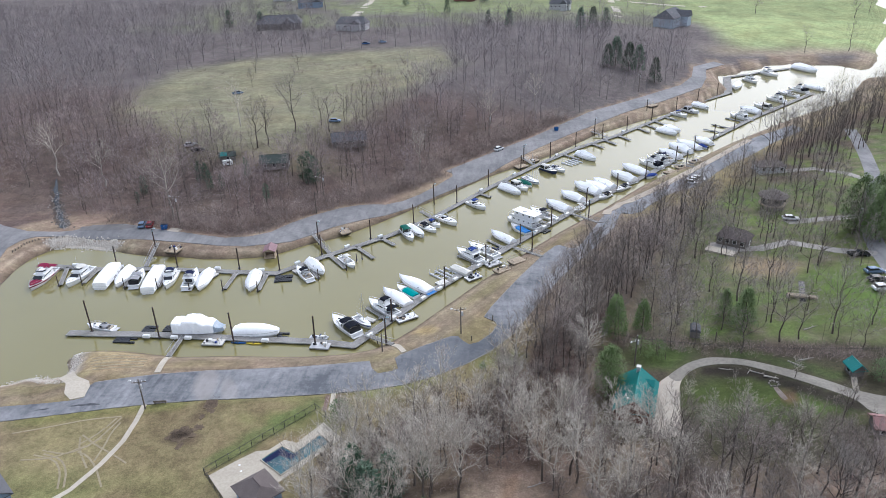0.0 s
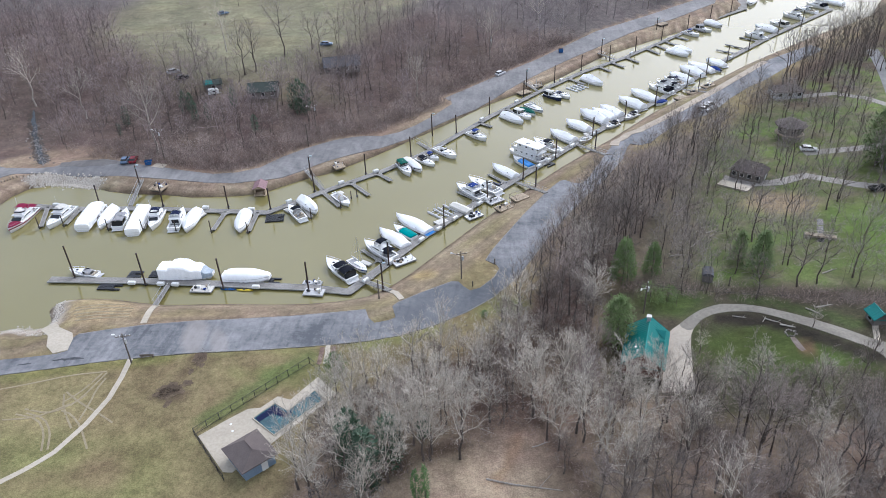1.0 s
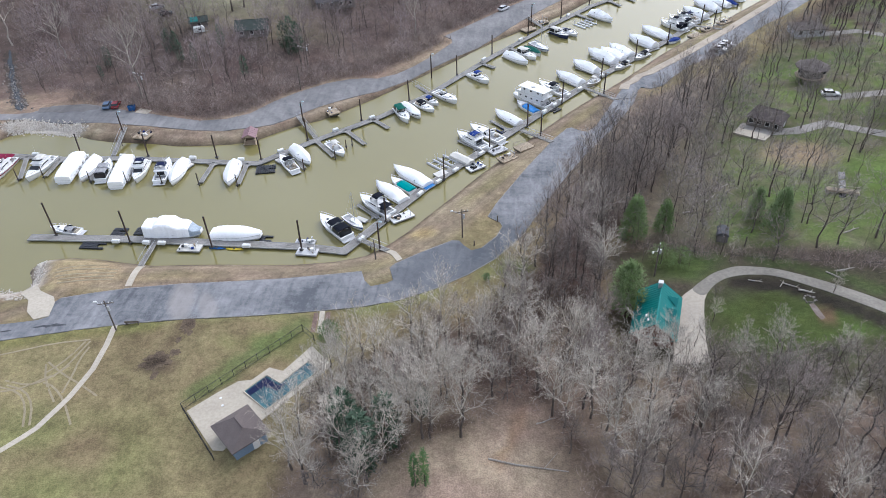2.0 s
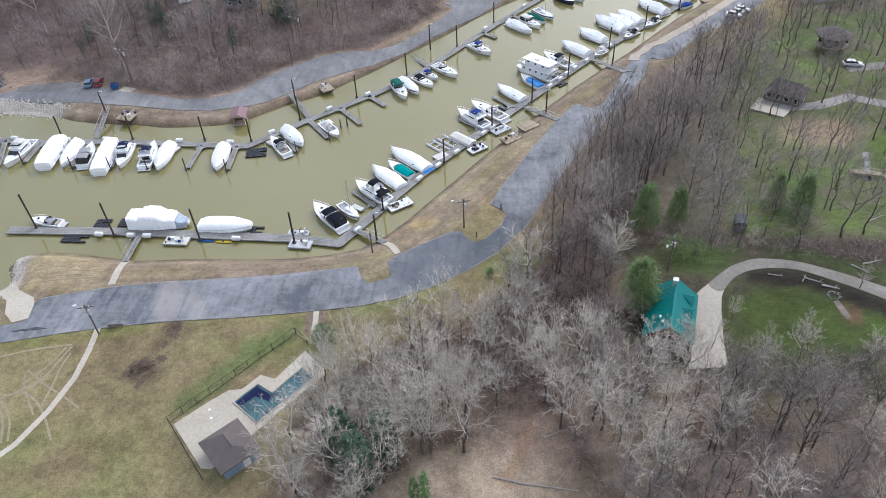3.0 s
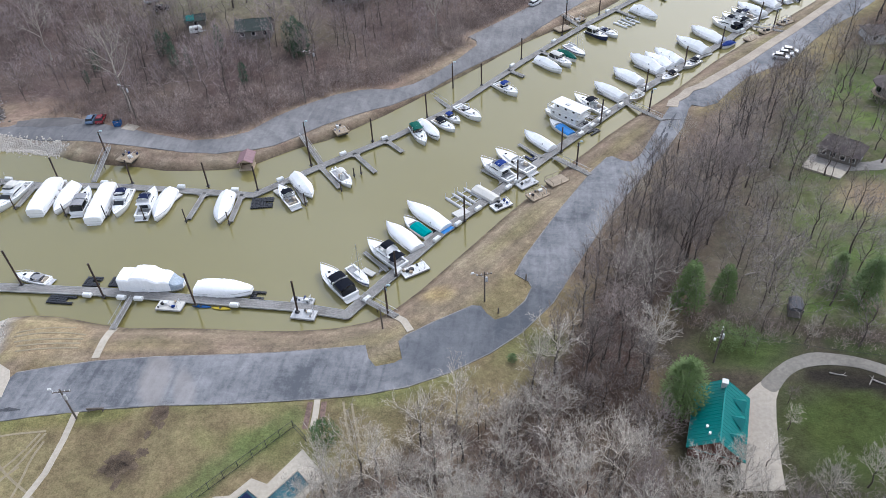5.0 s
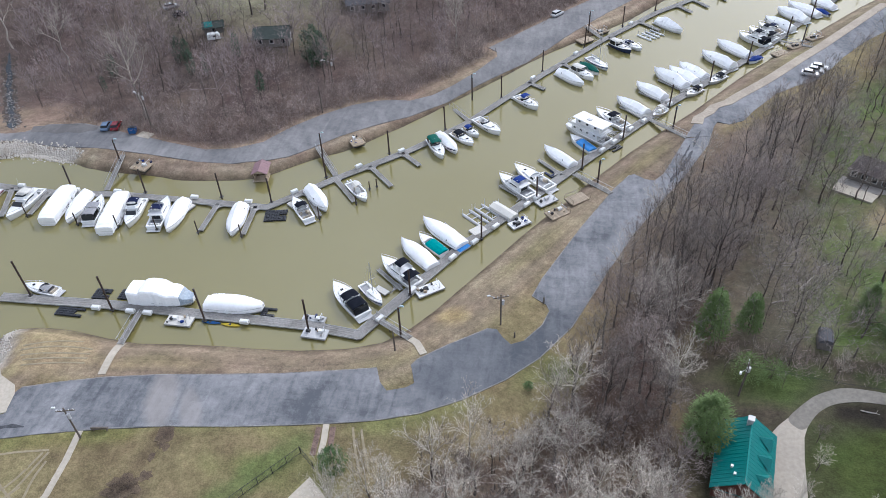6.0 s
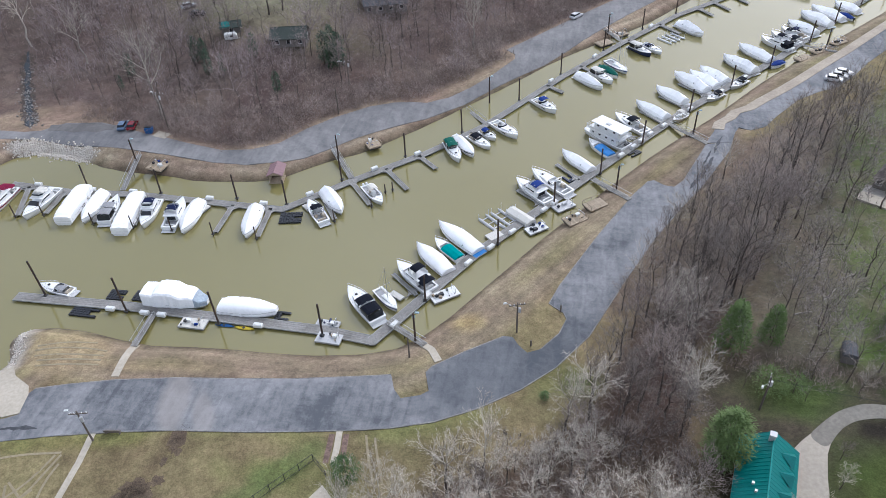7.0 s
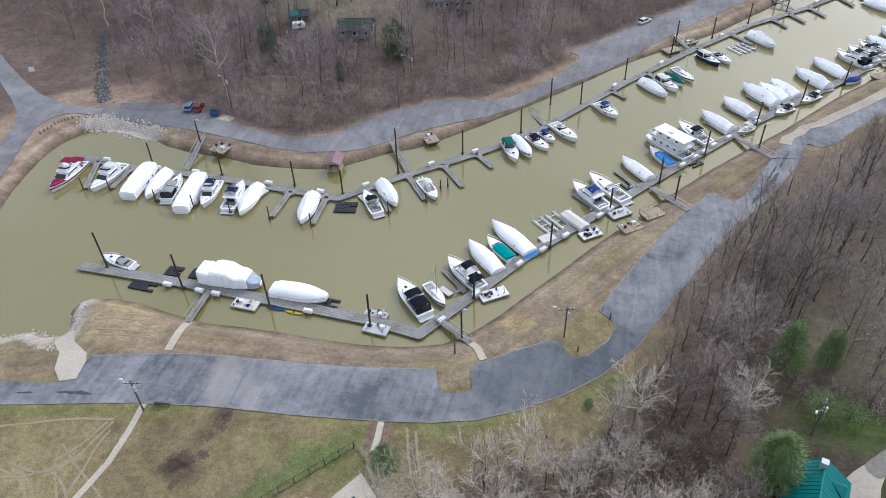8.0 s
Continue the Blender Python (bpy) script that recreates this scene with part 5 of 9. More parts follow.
def cruiser(x, y, head, L, B, seed, style="express", canvas="navy", stripe=None, hull=None, label="", tops=None):
    """An open-berth motor boat: express, fly (flybridge), runabout, console or covered."""
    r = random.Random(seed)
    L, B = L * 0.93, B * 0.98
    fb = (0.7 + 0.03 * L) * (0.8 if style in ("runabout", "console", "covered") else 1)
    words = {"express": "white express cruiser with %s canvas moored stern to the dock" % canvas, "fly": "white flybridge cruiser with %s canvas top at its berth" % canvas,
             "runabout": "small white runabout with %s canvas beside the dock" % canvas, "console": "white centre console fishing boat at a finger pier",
             "tented": "small boat", "covered": "small boat under a %s fitted cover" % canvas}
    th = thing("motor_boat", pose(x, y, 0, 0, 0, head), label or words[style], "boat", "moored boats")
    rings = boat_hull(th, L, B, fb, hull or GEL, stripe)
    cv = CANVAS[canvas]
    zs = fb * 1.1
    floor = 0.3 + 0.02 * L
    if style == "tented":
        boat_deck(th, rings, L, (0.04, 0.62), floor)
        aft = [p for p in rings if p[0] < 0.14 * L]
        loops = [[(px, b * 1.0, z + 0.02), (px, b * 0.7, z + 0.3), (px, 0, z + 0.45), (px, -b * 0.7, z + 0.3), (px, -b * 1.0, z + 0.02)] for px, b, z in aft]
        part("boat_cover", Shape().loft(loops).add(loops[0], [(0, 1, 2, 3, 4)]).add(loops[-1], [(4, 3, 2, 1, 0)]), cv, th, "%s cockpit cover" % canvas)
        bow_rail(th, rings, L, 0.6)
        swim_platform(th, L, B)
        return th
    if style == "covered":
        loops = []
        for i, (px, b, z) in enumerate(rings):
            u = i / (len(rings) - 1)
            k = math.sin(min(1, u / 0.5) * math.pi / 2) * (1 - 0.8 * ease((u - 0.55) / 0.45))
            t = z + 0.15 + 0.75 * k
            loops.append([(px, b * 1.01, z * 0.86), (px, b * 0.7, z + (t - z) * 0.55), (px, 0, t), (px, -b * 0.7, z + (t - z) * 0.55), (px, -b * 1.01, z * 0.86)])
        s = Shape().loft(loops).add(loops[0], [(0, 1, 2, 3, 4)])
        part("boat_cover", s, cv, th, "%s fitted cover" % canvas)
        outboard(th, L)
        return th
    boat_deck(th, rings, L, (0.04, {"console": 0.62, "fly": 0.28, "express": 0.36}.get(style, 0.42)), floor)
    bow_rail(th, rings, L, 0.55)
    if style in ("express", "runabout"):
        cabin(th, -0.02 * L, 0.36 * L, B * 0.40, B * 0.1, zs - 0.05, 0.30 + 0.02 * L, rake=1.0, glass=style == "express")
        windshield(th, 0.02 * L, B * 0.4, zs + 0.12, 0.55, 0.55, 0.12 * L)
        cockpit_gear(th, L, B, floor=floor, material=r.choice((WHITE_PLASTIC, TAN)))
        part("hatch", Shape().box((0.24 * L, 0, zs + 0.44), (0.5, 0.5, 0.05), taper=0.9), DARK_GLASS, th)
        for u in (0.3, 0.36):
            part("deck_fitting", Shape().tube([(u * L, 0.0, zs + 0.1), (u * L, 0, zs + 0.42)], 0.06, 6), CHROME, th)
        if style == "express":
            arch = Shape().tube([(-0.12 * L, B * 0.44, zs - 0.1), (-0.15 * L, B * 0.42, zs + 1.2), (-0.15 * L, 0, zs + 1.42), (-0.15 * L, -B * 0.42, zs + 1.2), (-0.12 * L, -B * 0.44, zs - 0.1)], 0.1, 5)
            part("radar_arch", arch, GEL, th)
            fore, aft = r.random() < 0.75, r.random() < 0.5
            if tops is not None:
                fore, aft = tops > 0, tops > 1
            if fore:
                bimini(th, -0.16 * L, 0.04 * L, B * 0.40, zs, zs + 1.4, cv)
            if aft:
                bimini(th, -0.42 * L, -0.18 * L, B * 0.40, zs, zs + 1.25, cv)
                curtain = Shape()
                for sg in (1, -1):
                    curtain.loft([[(-0.43 * L, sg * B * 0.41, zs), (-0.16 * L, sg * B * 0.41, zs)], [(-0.42 * L, sg * B * 0.4, zs + 1.05), (-0.18 * L, sg * B * 0.4, zs + 1.05)]])
                curtain.loft([[(-0.46 * L, B * 0.4, zs - 0.1), (-0.46 * L, -B * 0.4, zs - 0.1)], [(-0.425 * L, B * 0.4, zs + 1.05), (-0.425 * L, -B * 0.4, zs + 1.05)]])
                part("clear_curtain", curtain, DARK_GLASS, th, "dark clear-vinyl side curtain")
            part("helm_console", Shape().box((-0.06 * L, B * 0.2, floor + 0.55), (0.5, 0.8, 1.0), taper=0.7), GEL_GREY, th)
            part("wet_bar", Shape().box((-0.24 * L, -B * 0.28, floor + 0.4), (0.9, 0.55, 0.8), taper=0.95), TAN, th)
            for sg in (1, -1):
                part("hull_port", Shape().box((0.14 * L, sg * B * 0.468, fb * 0.86), (0.16 * L, 0.05, 0.16)), DARK_GLASS, th)
        else:
            bimini(th, -0.3 * L, 0.0, B * 0.4, zs - 0.1, zs + (1.0 if r.random() < 0.5 else 0.35), cv)
        swim_platform(th, L, B)
    elif style == "fly":
        cabin(th, -0.25 * L, 0.2 * L, B * 0.43, B * 0.34, zs - 0.1, 1.35, "deckhouse", rake=0.8)
        cabin(th, 0.14 * L, 0.4 * L, B * 0.36, B * 0.1, zs - 0.05, 0.45, "foredeck_trunk", rake=0.8, glass=False)
        top = zs + 1.2
        part("flybridge_deck", Shape().box((-0.1 * L, 0, top), (0.4 * L, B * 0.86, 0.12), taper=0.97), GEL, th)
        coam = Shape()
        a = [(-0.22 * L, B * 0.4), (0.02 * L, B * 0.38), (0.08 * L, B * 0.25), (0.08 * L, -B * 0.25), (0.02 * L, -B * 0.38), (-0.22 * L, -B * 0.4)]
        coam.loft([[(p[0], p[1], top) for p in a], [(p[0] - 0.08, p[1] * 0.97, top + 0.6) for p in a]])
        coam.loft([[(p[0] - 0.08, p[1] * 0.97, top + 0.6) for p in a], [(p[0] - 0.14, p[1] * 0.9, top + 0.05) for p in a]])
        part("flybridge_coaming", coam, GEL, th)
        part("flybridge_windscreen", Shape().loft([[(p[0] - 0.08, p[1] * 0.97, top + 0.6) for p in a[1:5]], [(p[0] - 0.3, p[1] * 0.93, top + 0.85) for p in a[1:5]]]), DARK_GLASS, th)
        part("helm_seat", Shape().box((-0.1 * L, 0.2 * B, top + 0.35), (0.55, 0.55, 0.5), taper=0.85).box((-0.1 * L - 0.25, 0.2 * B, top + 0.75), (0.12, 0.55, 0.5)), WHITE_PLASTIC, th)
        if tops != 0:
            bimini(th, -0.2 * L, -0.02 * L, B * 0.34, top + 0.1, top + (0.95 if tops == 1 else 1.6), cv)
        part("front_window", Shape().loft([[(0.235 * L - 0.1, y, zs + 0.42) for y in (B * 0.33, 0, -B * 0.33)], [(0.14 * L, y, zs + 0.98) for y in (B * 0.3, 0, -B * 0.3)]]), DARK_GLASS, th)
        part("aft_bulkhead", Shape().box((-0.255 * L, 0, zs + 0.55), (0.06, B * 0.5, 1.1)), DARK_GLASS, th)
        if tops > 1 if tops is not None else r.random() < (0.9 if canvas in ("black", "wine") else 0.25):
            bimini(th, -0.44 * L, -0.22 * L, B * 0.42, zs, zs + 1.25, cv, sides=r.random() < 0.5)
        cockpit_gear(th, L, B, rows=((-0.4, 0.0),), floor=floor)
        swim_platform(th, L, B)
        part("aerial", Shape().tube([(-0.16 * L, -B * 0.36, top + 0.5), (-0.2 * L, -B * 0.38, top + 3.2)], 0.02, 4), WHITE_PLASTIC, th)
    elif style == "console":
        part("console", Shape().box((0.02 * L, 0, floor + 0.5), (1.0, 0.9, 1.0), taper=0.8), WHITE_PLASTIC, th)
        part("leaning_post", Shape().box((-0.12 * L, 0, floor + 0.35), (0.5, 0.9, 0.7), taper=0.9), TAN, th)
        bimini(th, -0.14 * L, 0.1 * L, 0.85, floor, floor + 2.0, CANVAS["cream"])
        outboard(th, L, 2, WHITE_PLASTIC)
    return th


def sail_boat(x, y, head, L, seed, canvas="blue"):
    th = thing("sailing_boat", pose(x, y, 0, 0, 0, head), "small white sailing boat with bare mast and furled sail", "boat", "moored boats")
    B = L * 0.33
    rings = boat_hull(th, L, B, 0.75, GEL, CANVAS[canvas])
    boat_deck(th, rings, L, (0.04, 0.36), 0.45)
    cabin(th, -0.1 * L, 0.28 * L, B * 0.33, B * 0.14, 0.85, 0.45, rake=0.6)
    h = L * 1.28
    part("mast", Shape().tube([(0.1 * L, 0, 0.8), (0.08 * L, 0, h)], [0.07, 0.045], 6), ALU, th)
    part("spreader", Shape().tube([(0.09 * L, -0.8, h * 0.55), (0.09 * L, 0.8, h * 0.55)], 0.03, 4), ALU, th)
    part("boom", Shape().tube([(0.09 * L, 0, 1.9), (-0.36 * L, 0, 1.85)], 0.06, 6), ALU, th)
    part("furled_sail", Shape().tube([(0.08 * L, 0, 2.05), (-0.1 * L, 0, 2.06), (-0.35 * L, 0, 1.98)], [0.1, 0.17, 0.08], 6), CANVAS["cream"], th)
    stay = Shape()
    for p in ((0.49 * L, 0, 1.1), (-0.49 * L, 0, 0.8), (0.08 * L, B * 0.48, 0.9), (0.08 * L, -B * 0.48, 0.9)):
        stay.tube([p, (0.08 * L, 0, h - 0.1)], 0.014, 3)
    part("rigging", stay, ALU, th)
    bow_rail(th, rings, L, 0.7)
    return th


def house_boat(x, y, head, L):
    """A broad two-deck houseboat: low hull, lower house, roofed upper house with walk-round deck and white rails."""
    th = thing("houseboat", pose(x, y, 0, 0, 0, head), "large white two-storey houseboat with flat roof and railed decks", "boat", "moored boats")
    B = L * 0.38
    rings = boat_hull(th, L, B, 0.9, GEL, None, 0.55)
    boat_deck(th, rings, L, (0.03, 0.16), 0.7)
    for k, (x0, x1, z, w, hh) in enumerate(((-0.34, 0.34, 0.85, 0.43, 1.8), (-0.36, 0.26, 2.75, 0.38, 1.6))):
        n, cx = (x1 - x0) * L, (x0 + x1) / 2 * L
        part("lower_house" if k == 0 else "upper_house", Shape().box((cx, 0, z + hh / 2), (n, B * 2 * w, hh), taper=0.98), GEL, th)
        count = 4 - k
        for i in range(count):
            for sg in (1, -1):
                frame_ = part("window", Shape().box((cx + n * ((i + 0.5) / count - 0.5), sg * B * w * 0.985, z + 1.15), (0.72, 0.08, 0.55)), GEL, th)
                part("pane", Shape().box((cx + n * ((i + 0.5) / count - 0.5), sg * (B * w * 0.985 + 0.03), z + 1.15), (0.58, 0.06, 0.42)), DARK_GLASS, frame_)
        for sg in (1, -1):
            part("end_window", Shape().box((cx + sg * n * 0.492, B * 0.12, z + 1.1), (0.08, 1.1, 0.7)), DARK_GLASS, th)
            part("end_door", Shape().box((cx + sg * n * 0.492, -B * 0.2, z + 0.9), (0.07, 0.8, 1.7)), WHITE_PLASTIC, th)
    part("upper_deck", Shape().box((-0.02 * L, 0, 2.68), (0.86 * L, B * 0.98, 0.14), taper=0.99), GEL, th)
    part("roof", Shape().box((-0.06 * L, 0, 4.44), (0.78 * L, B * 0.92, 0.15), taper=0.97), GEL, th)
    for z, x0, x1, w in ((2.74, -0.45, 0.41, 0.485), (0.95, -0.48, 0.47, 0.46)):
        ring = [(x0 * L, B * w), (x1 * L, B * w * 0.96), (x1 * L, -B * w * 0.96), (x0 * L, -B * w), (x0 * L, B * w)]
        rail = Shape()
        for up in (0.5, 0.95):
            rail.tube([(p[0], p[1], z + up) for p in ring], 0.03, 4)
        part("railing", rail, WHITE_PLASTIC, th)
        for i in range(9):
            px = (x0 + (x1 - x0) * i / 8) * L
            for sg in (1, -1):
                part("rail_post", Shape().tube([(px, sg * B * w * 0.98, z), (px, sg * B * w * 0.98, z + 0.95)], 0.028, 4), WHITE_PLASTIC, th)
    for sg in (1, -1):
        part("rail_skirt", Shape().box((-0.02 * L, sg * B * 0.475, 2.98), (0.84 * L, 0.04, 0.42)), WHITE_PLASTIC, th)
    part("roof_hatch", Shape().box((-0.02 * L, 0.1 * B, 4.6), (1.1, 0.8, 0.2), taper=0.9), GEL_GREY, th)
    part("anchor_roller", Shape().tube([(0.48 * L, 0, 1.2), (0.56 * L, 0, 1.5), (0.56 * L, 0, 2.2)], 0.1, 6), GEL, th)
    part("stern_locker", Shape().box((-0.43 * L, -B * 0.2, 1.0), (0.7, 1.2, 0.6), taper=0.94), BLACK_PLASTIC, th)
    return th


def pontoon_pair(x, y, head, L, deck=False, material=None, label=""):
    """Two sealed tubes joined by cross beams: a boat lift, or with deck a pontoon boat."""
    th = thing("pontoon_boat" if deck else "boat_lift", pose(x, y, 0, 0, 0, head), label, "boat" if deck else "boat lift")
    for sg in (1, -1):
        part("pontoon", Shape().tube([(-L / 2, sg * 0.95, 0.12), (-L / 2 + 0.1, sg * 0.95, 0.12), (L / 2 - 0.6, sg * 0.95, 0.12), (L / 2, sg * 0.95, 0.3)], [0.25, 0.32, 0.32, 0.06], 10), material or ALU, th, smooth=True)
        for u in (-0.4, 0.4):
            part("guide_post", Shape().tube([(u * L, sg * 1.25, 0.2), (u * L, sg * 1.25, 1.7)], 0.05, 5), WHITE_PLASTIC, th)
    if deck:
        part("deck", Shape().box((-0.1, 0, 0.52), (L * 0.92, 2.5, 0.1)), NON_SKID, th)
        loops = []
        for u in (-0.45, -0.3, 0.1, 0.35, 0.45):
            k = 1.0 - 0.5 * abs(u) ** 2 * 4
            loops.append([(u * L, 1.25, 0.6), (u * L, 1.15, 1.1), (u * L, 0, 1.1 + 0.5 * k), (u * L, -1.15, 1.1), (u * L, -1.25, 0.6)])
        s = Shape().loft(loops).add(loops[0], [(0, 1, 2, 3, 4)]).add(loops[-1], [(4, 3, 2, 1, 0)])
        part("boat_cover", s, CANVAS["cream"], th, "cream canvas cover")
        outboard(th, L)
    else:
        for u in (-0.3, 0.0, 0.3):
            part("cross_beam", Shape().box((u * L, 0, 0.3), (0.16, 2.1, 0.14)), ALU, th)
    return th


def cube_dock(x, y, head, nx, ny, label, material=None):
    """A drive-on dock of clipped plastic cubes, each its own piece."""
    th = thing("cube_dock", pose(x, y, 0, 0, 0, head), label, "floating dock")
    me = Shape().box((0, 0, 0), (0.47, 0.47, 0.4), taper=0.9).mesh("float_cube", material or BLACK_PLASTIC)
    for i in range(nx):
        for j in range(ny):
            if nx > 4 and i >= nx - 3 and abs(j - (ny - 1) / 2) < 0.6:
                continue
            ob = new("float_cube", me)
            ob.parent = th
            ob.location = ((i - (nx - 1) / 2) * 0.5, (j - (ny - 1) / 2) * 0.5, 0.12 + 0.03 * ((i + j) % 2))
    return th


def raft(x, y, head, lx, ly, material, label, gear=True, rails=False, seed=0, z=0.3):
    """A low float or stranded deck with framed boards, and what stands fixed on it."""
    r = random.Random(seed)
    th = thing("wooden_platform" if rails or z > 0.5 else "work_float", pose(x, y, z, 0, 0, head), label, "platform")
    n = max(4, round(lx / 0.45))
    me = Shape().box((0, 0, 0), (lx / n - 0.03, ly, 0.07)).mesh("board", material)
    for i in range(n):
        ob = new("board", me)
        ob.parent, ob.location = th, ((i + 0.5) * lx / n - lx / 2, 0, 0.2)
    part("frame", Shape().box((0, ly / 2, 0.06), (lx, 0.12, 0.25)).box((0, -ly / 2, 0.06), (lx, 0.12, 0.25)).box((lx / 2, 0, 0.06), (0.12, ly, 0.25)).box((-lx / 2, 0, 0.06), (0.12, ly, 0.25)), CURB if not rails else TIMBER, th)
    part("float", Shape().box((0, 0, -0.12 if z < 0.5 else -0.25), (lx * 0.9, ly * 0.85, 0.3 if z < 0.5 else 0.55), taper=0.95), FLOAT, th)
    if rails:
        s = Shape()
        for px, py in ((-1, -1), (1, -1), (1, 1), (-1, 1), (0, 1), (0, -1)):
            s.tube([(px * lx / 2, py * ly / 2, 0.2), (px * lx / 2, py * ly / 2, 1.15)], 0.05, 4)
        s.tube([(-lx / 2, -ly / 2, 1.1), (-lx / 2, ly / 2, 1.1), (lx / 2, ly / 2, 1.1)], 0.045, 4)
        part("railing", s, TIMBER, th)
    if gear:
        part("storage_box", Shape().box((r.uniform(-0.25, 0.25) * lx, r.uniform(-0.2, 0.2) * ly, 0.5), (0.9, 0.6, 0.5), taper=0.93), r.choice((WHITE_PLASTIC, BLACK_PLASTIC, GEL_GREY)), th)
        part("winch_post", Shape().tube([(lx * 0.35, -ly * 0.3, 0.2), (lx * 0.35, -ly * 0.3, 1.3)], 0.06, 5).tube([(lx * 0.35, -ly * 0.3, 1.3), (lx * 0.35, ly * 0.3, 1.3), (lx * 0.35, ly * 0.3, 0.2)], 0.05, 5), ALU, th)
        for k in range(r.randint(4, 7)):
            gx, gy, gs = r.uniform(-0.42, 0.42) * lx, r.uniform(-0.38, 0.38) * ly, r.uniform(0.18, 0.42)
            if k % 3:
                part("crate", Shape().box((gx, gy, 0.24 + gs / 2), (gs * r.uniform(1, 2), gs, gs), r.uniform(0, 3), 0.92), r.choice((GEL_GREY, BLACK_PLASTIC, CANVAS["blue"], TIMBER, WHITE_PLASTIC, NAVY)), th)
            else:
                part("bucket", Shape().tube([(gx, gy, 0.24), (gx, gy, 0.24 + gs)], [gs * 0.4, gs * 0.5], 8), r.choice((GEL_GREY, BLACK_PLASTIC, WHITE_PLASTIC)), th)
        part("reel", Shape().tube([(-lx * 0.3, -0.15, 0.55), (-lx * 0.3, 0.15, 0.55)], 0.3, 10), BLACK_PLASTIC, th)
    return th


def dock_box(x, y, head):
    th = thing("dock_box", pose(x, y, ZD, 0, 0, head), "white moulded storage box on the dock", "dock box", "dock boxes")
    part("body", Shape().box((0, 0, 0.27), (1.5, 0.7, 0.5), taper=1.06), WHITE_PLASTIC, th)
    part("lid", Shape().loft([[(-0.8, -0.4, 0.51), (0.8, -0.4, 0.51), (0.8, 0.4, 0.51), (-0.8, 0.4, 0.51)], [(-0.78, -0.38, 0.6), (0.78, -0.38, 0.6), (0.78, 0.38, 0.6), (-0.78, 0.38, 0.6)], [(-0.68, -0.22, 0.74), (0.68, -0.22, 0.74), (0.68, 0.22, 0.74), (-0.68, 0.22, 0.74)]], True, True), WHITE_PLASTIC, th)
    return th


# far row, from the basin's closed end
wine = cruiser(-118.4, 122.9, -86, 12.0, 3.9, 3, "fly", "wine", CANVAS["wine"], label="white flybridge cruiser with burgundy canvas and foredeck cover")
part("foredeck_cover", Shape().loft([[(x + 0.3, b * 0.9, z + 0.06), (x + 0.3, b * 0.5, z + 0.3), (x + 0.3, 0, z + 0.4), (x + 0.3, -b * 0.5, z + 0.3), (x + 0.3, -b * 0.9, z + 0.06)]
                                     for x, b, z in hull_rings(11.16, 3.82, 1.035)[7:]]), CANVAS["wine"], wine, "burgundy foredeck cover")
cruiser(-109.2, 124.6, -91, 11.2, 3.7, 5, "fly", "cream", tops=1)
wrapped_boat(-101.2, 124.2, 99, 11.4, 3.6, 1, box=True, tall=0.95)
wrapped_boat(-97.0, 124.6, -82, 10, 3.3, 2)
cruiser(-92.8, 124.2, 102, 9.2, 3.2, 6, "express", "grey", label="white sport cruiser with wide grey open cockpit")
wrapped_boat(-87.9, 123.0, 101, 12.2, 3.5, 4, box=True, tall=0.9)
cruiser(-84.1, 124.4, -79, 9.6, 3.3, 7, "fly", "navy", tops=1)
cruiser(-78.5, 124.7, 99, 10.1, 3.4, 8, "fly", "navy", tops=1)
wrapped_boat(-75.0, 124.4, -83, 10.4, 3.4, 5)
wrapped_boat(-62.1, 124.5, -80, 9.8, 3.4, 6)
cruiser(-50.1, 129.3, 130, 8.4, 2.9, 9, "express", "black", tops=1)
wrapped_boat(-47.9, 133.3, -51, 9.2, 3.1, 7)
cruiser(-40.4, 137.1, -49, 8.2, 2.8, 10, "console", "cream")
cruiser(-26.9, 155.4, -61, 8.8, 2.9, 11, "express", "green", tops=2)
wrapped_boat(-24.6, 157.6, -55, 8.4, 2.7, 8, tall=0.75)
cruiser(-21.8, 160.5, -42, 7.6, 2.7, 12, "runabout", "black")
cruiser(-20.3, 163.6, -41, 5.4, 2.1, 13, "runabout", "blue")
cruiser(-16.8, 166.4, -44, 9.4, 3.0, 14, "express", "cream", tops=0)
cruiser(-8.6, 178.9, -45, 8.4, 2.9, 15, "express", "blue")
wrapped_boat(1.6, 192.6, -46, 9.4, 3.0, 9)
cruiser(4.7, 195.8, -48, 8.2, 2.8, 16, "express", "cream")
cruiser(6.4, 199.2, -54, 7.9, 2.8, 17, "covered", "green")
sail_boat(8.4, 202.6, -53, 8.2, 1)
cruiser(14.7, 213.0, -47, 7.9, 2.7, 18, "express", "cream", hull=NAVY, label="white cruiser with dark blue hull at a finger pier")
cruiser(17.9, 214.8, -52, 7.6, 2.7, 19, "runabout", "navy")
pontoon_pair(22.2, 221.6, -45, 5.4, material=WHITE_PLASTIC, label="empty floating boat lift with white tubes")
pontoon_pair(24.6, 224.0, -45, 5.4, material=ALU, label="empty floating boat lift with grey tubes")
wrapped_boat(28.8, 228.4, -50, 9.8, 3.3, 10, tall=1.15)
for row in ((63.5, 261.8, -48, 9.6, 11), (66.2, 265.6, -52, 8.4, 12), (85.4, 303.2, -58, 9.5, 13)):
    wrapped_boat(*row[:4], 3.2, row[4])
cruiser(73.4, 289.0, -52, 8.6, 3.0, 20, "express", "blue")
cruiser(79.7, 295.3, -52, 8.4, 3.0, 21, "express", "grey")
wrapped_boat(111.4, 344, -111, 13, 4.0, 14)
cruiser(121.5, 357, -70, 11, 3.6, 22, "fly", "cream")
cruiser(135.1, 373, -62, 13, 4.0, 23, "fly", "navy")
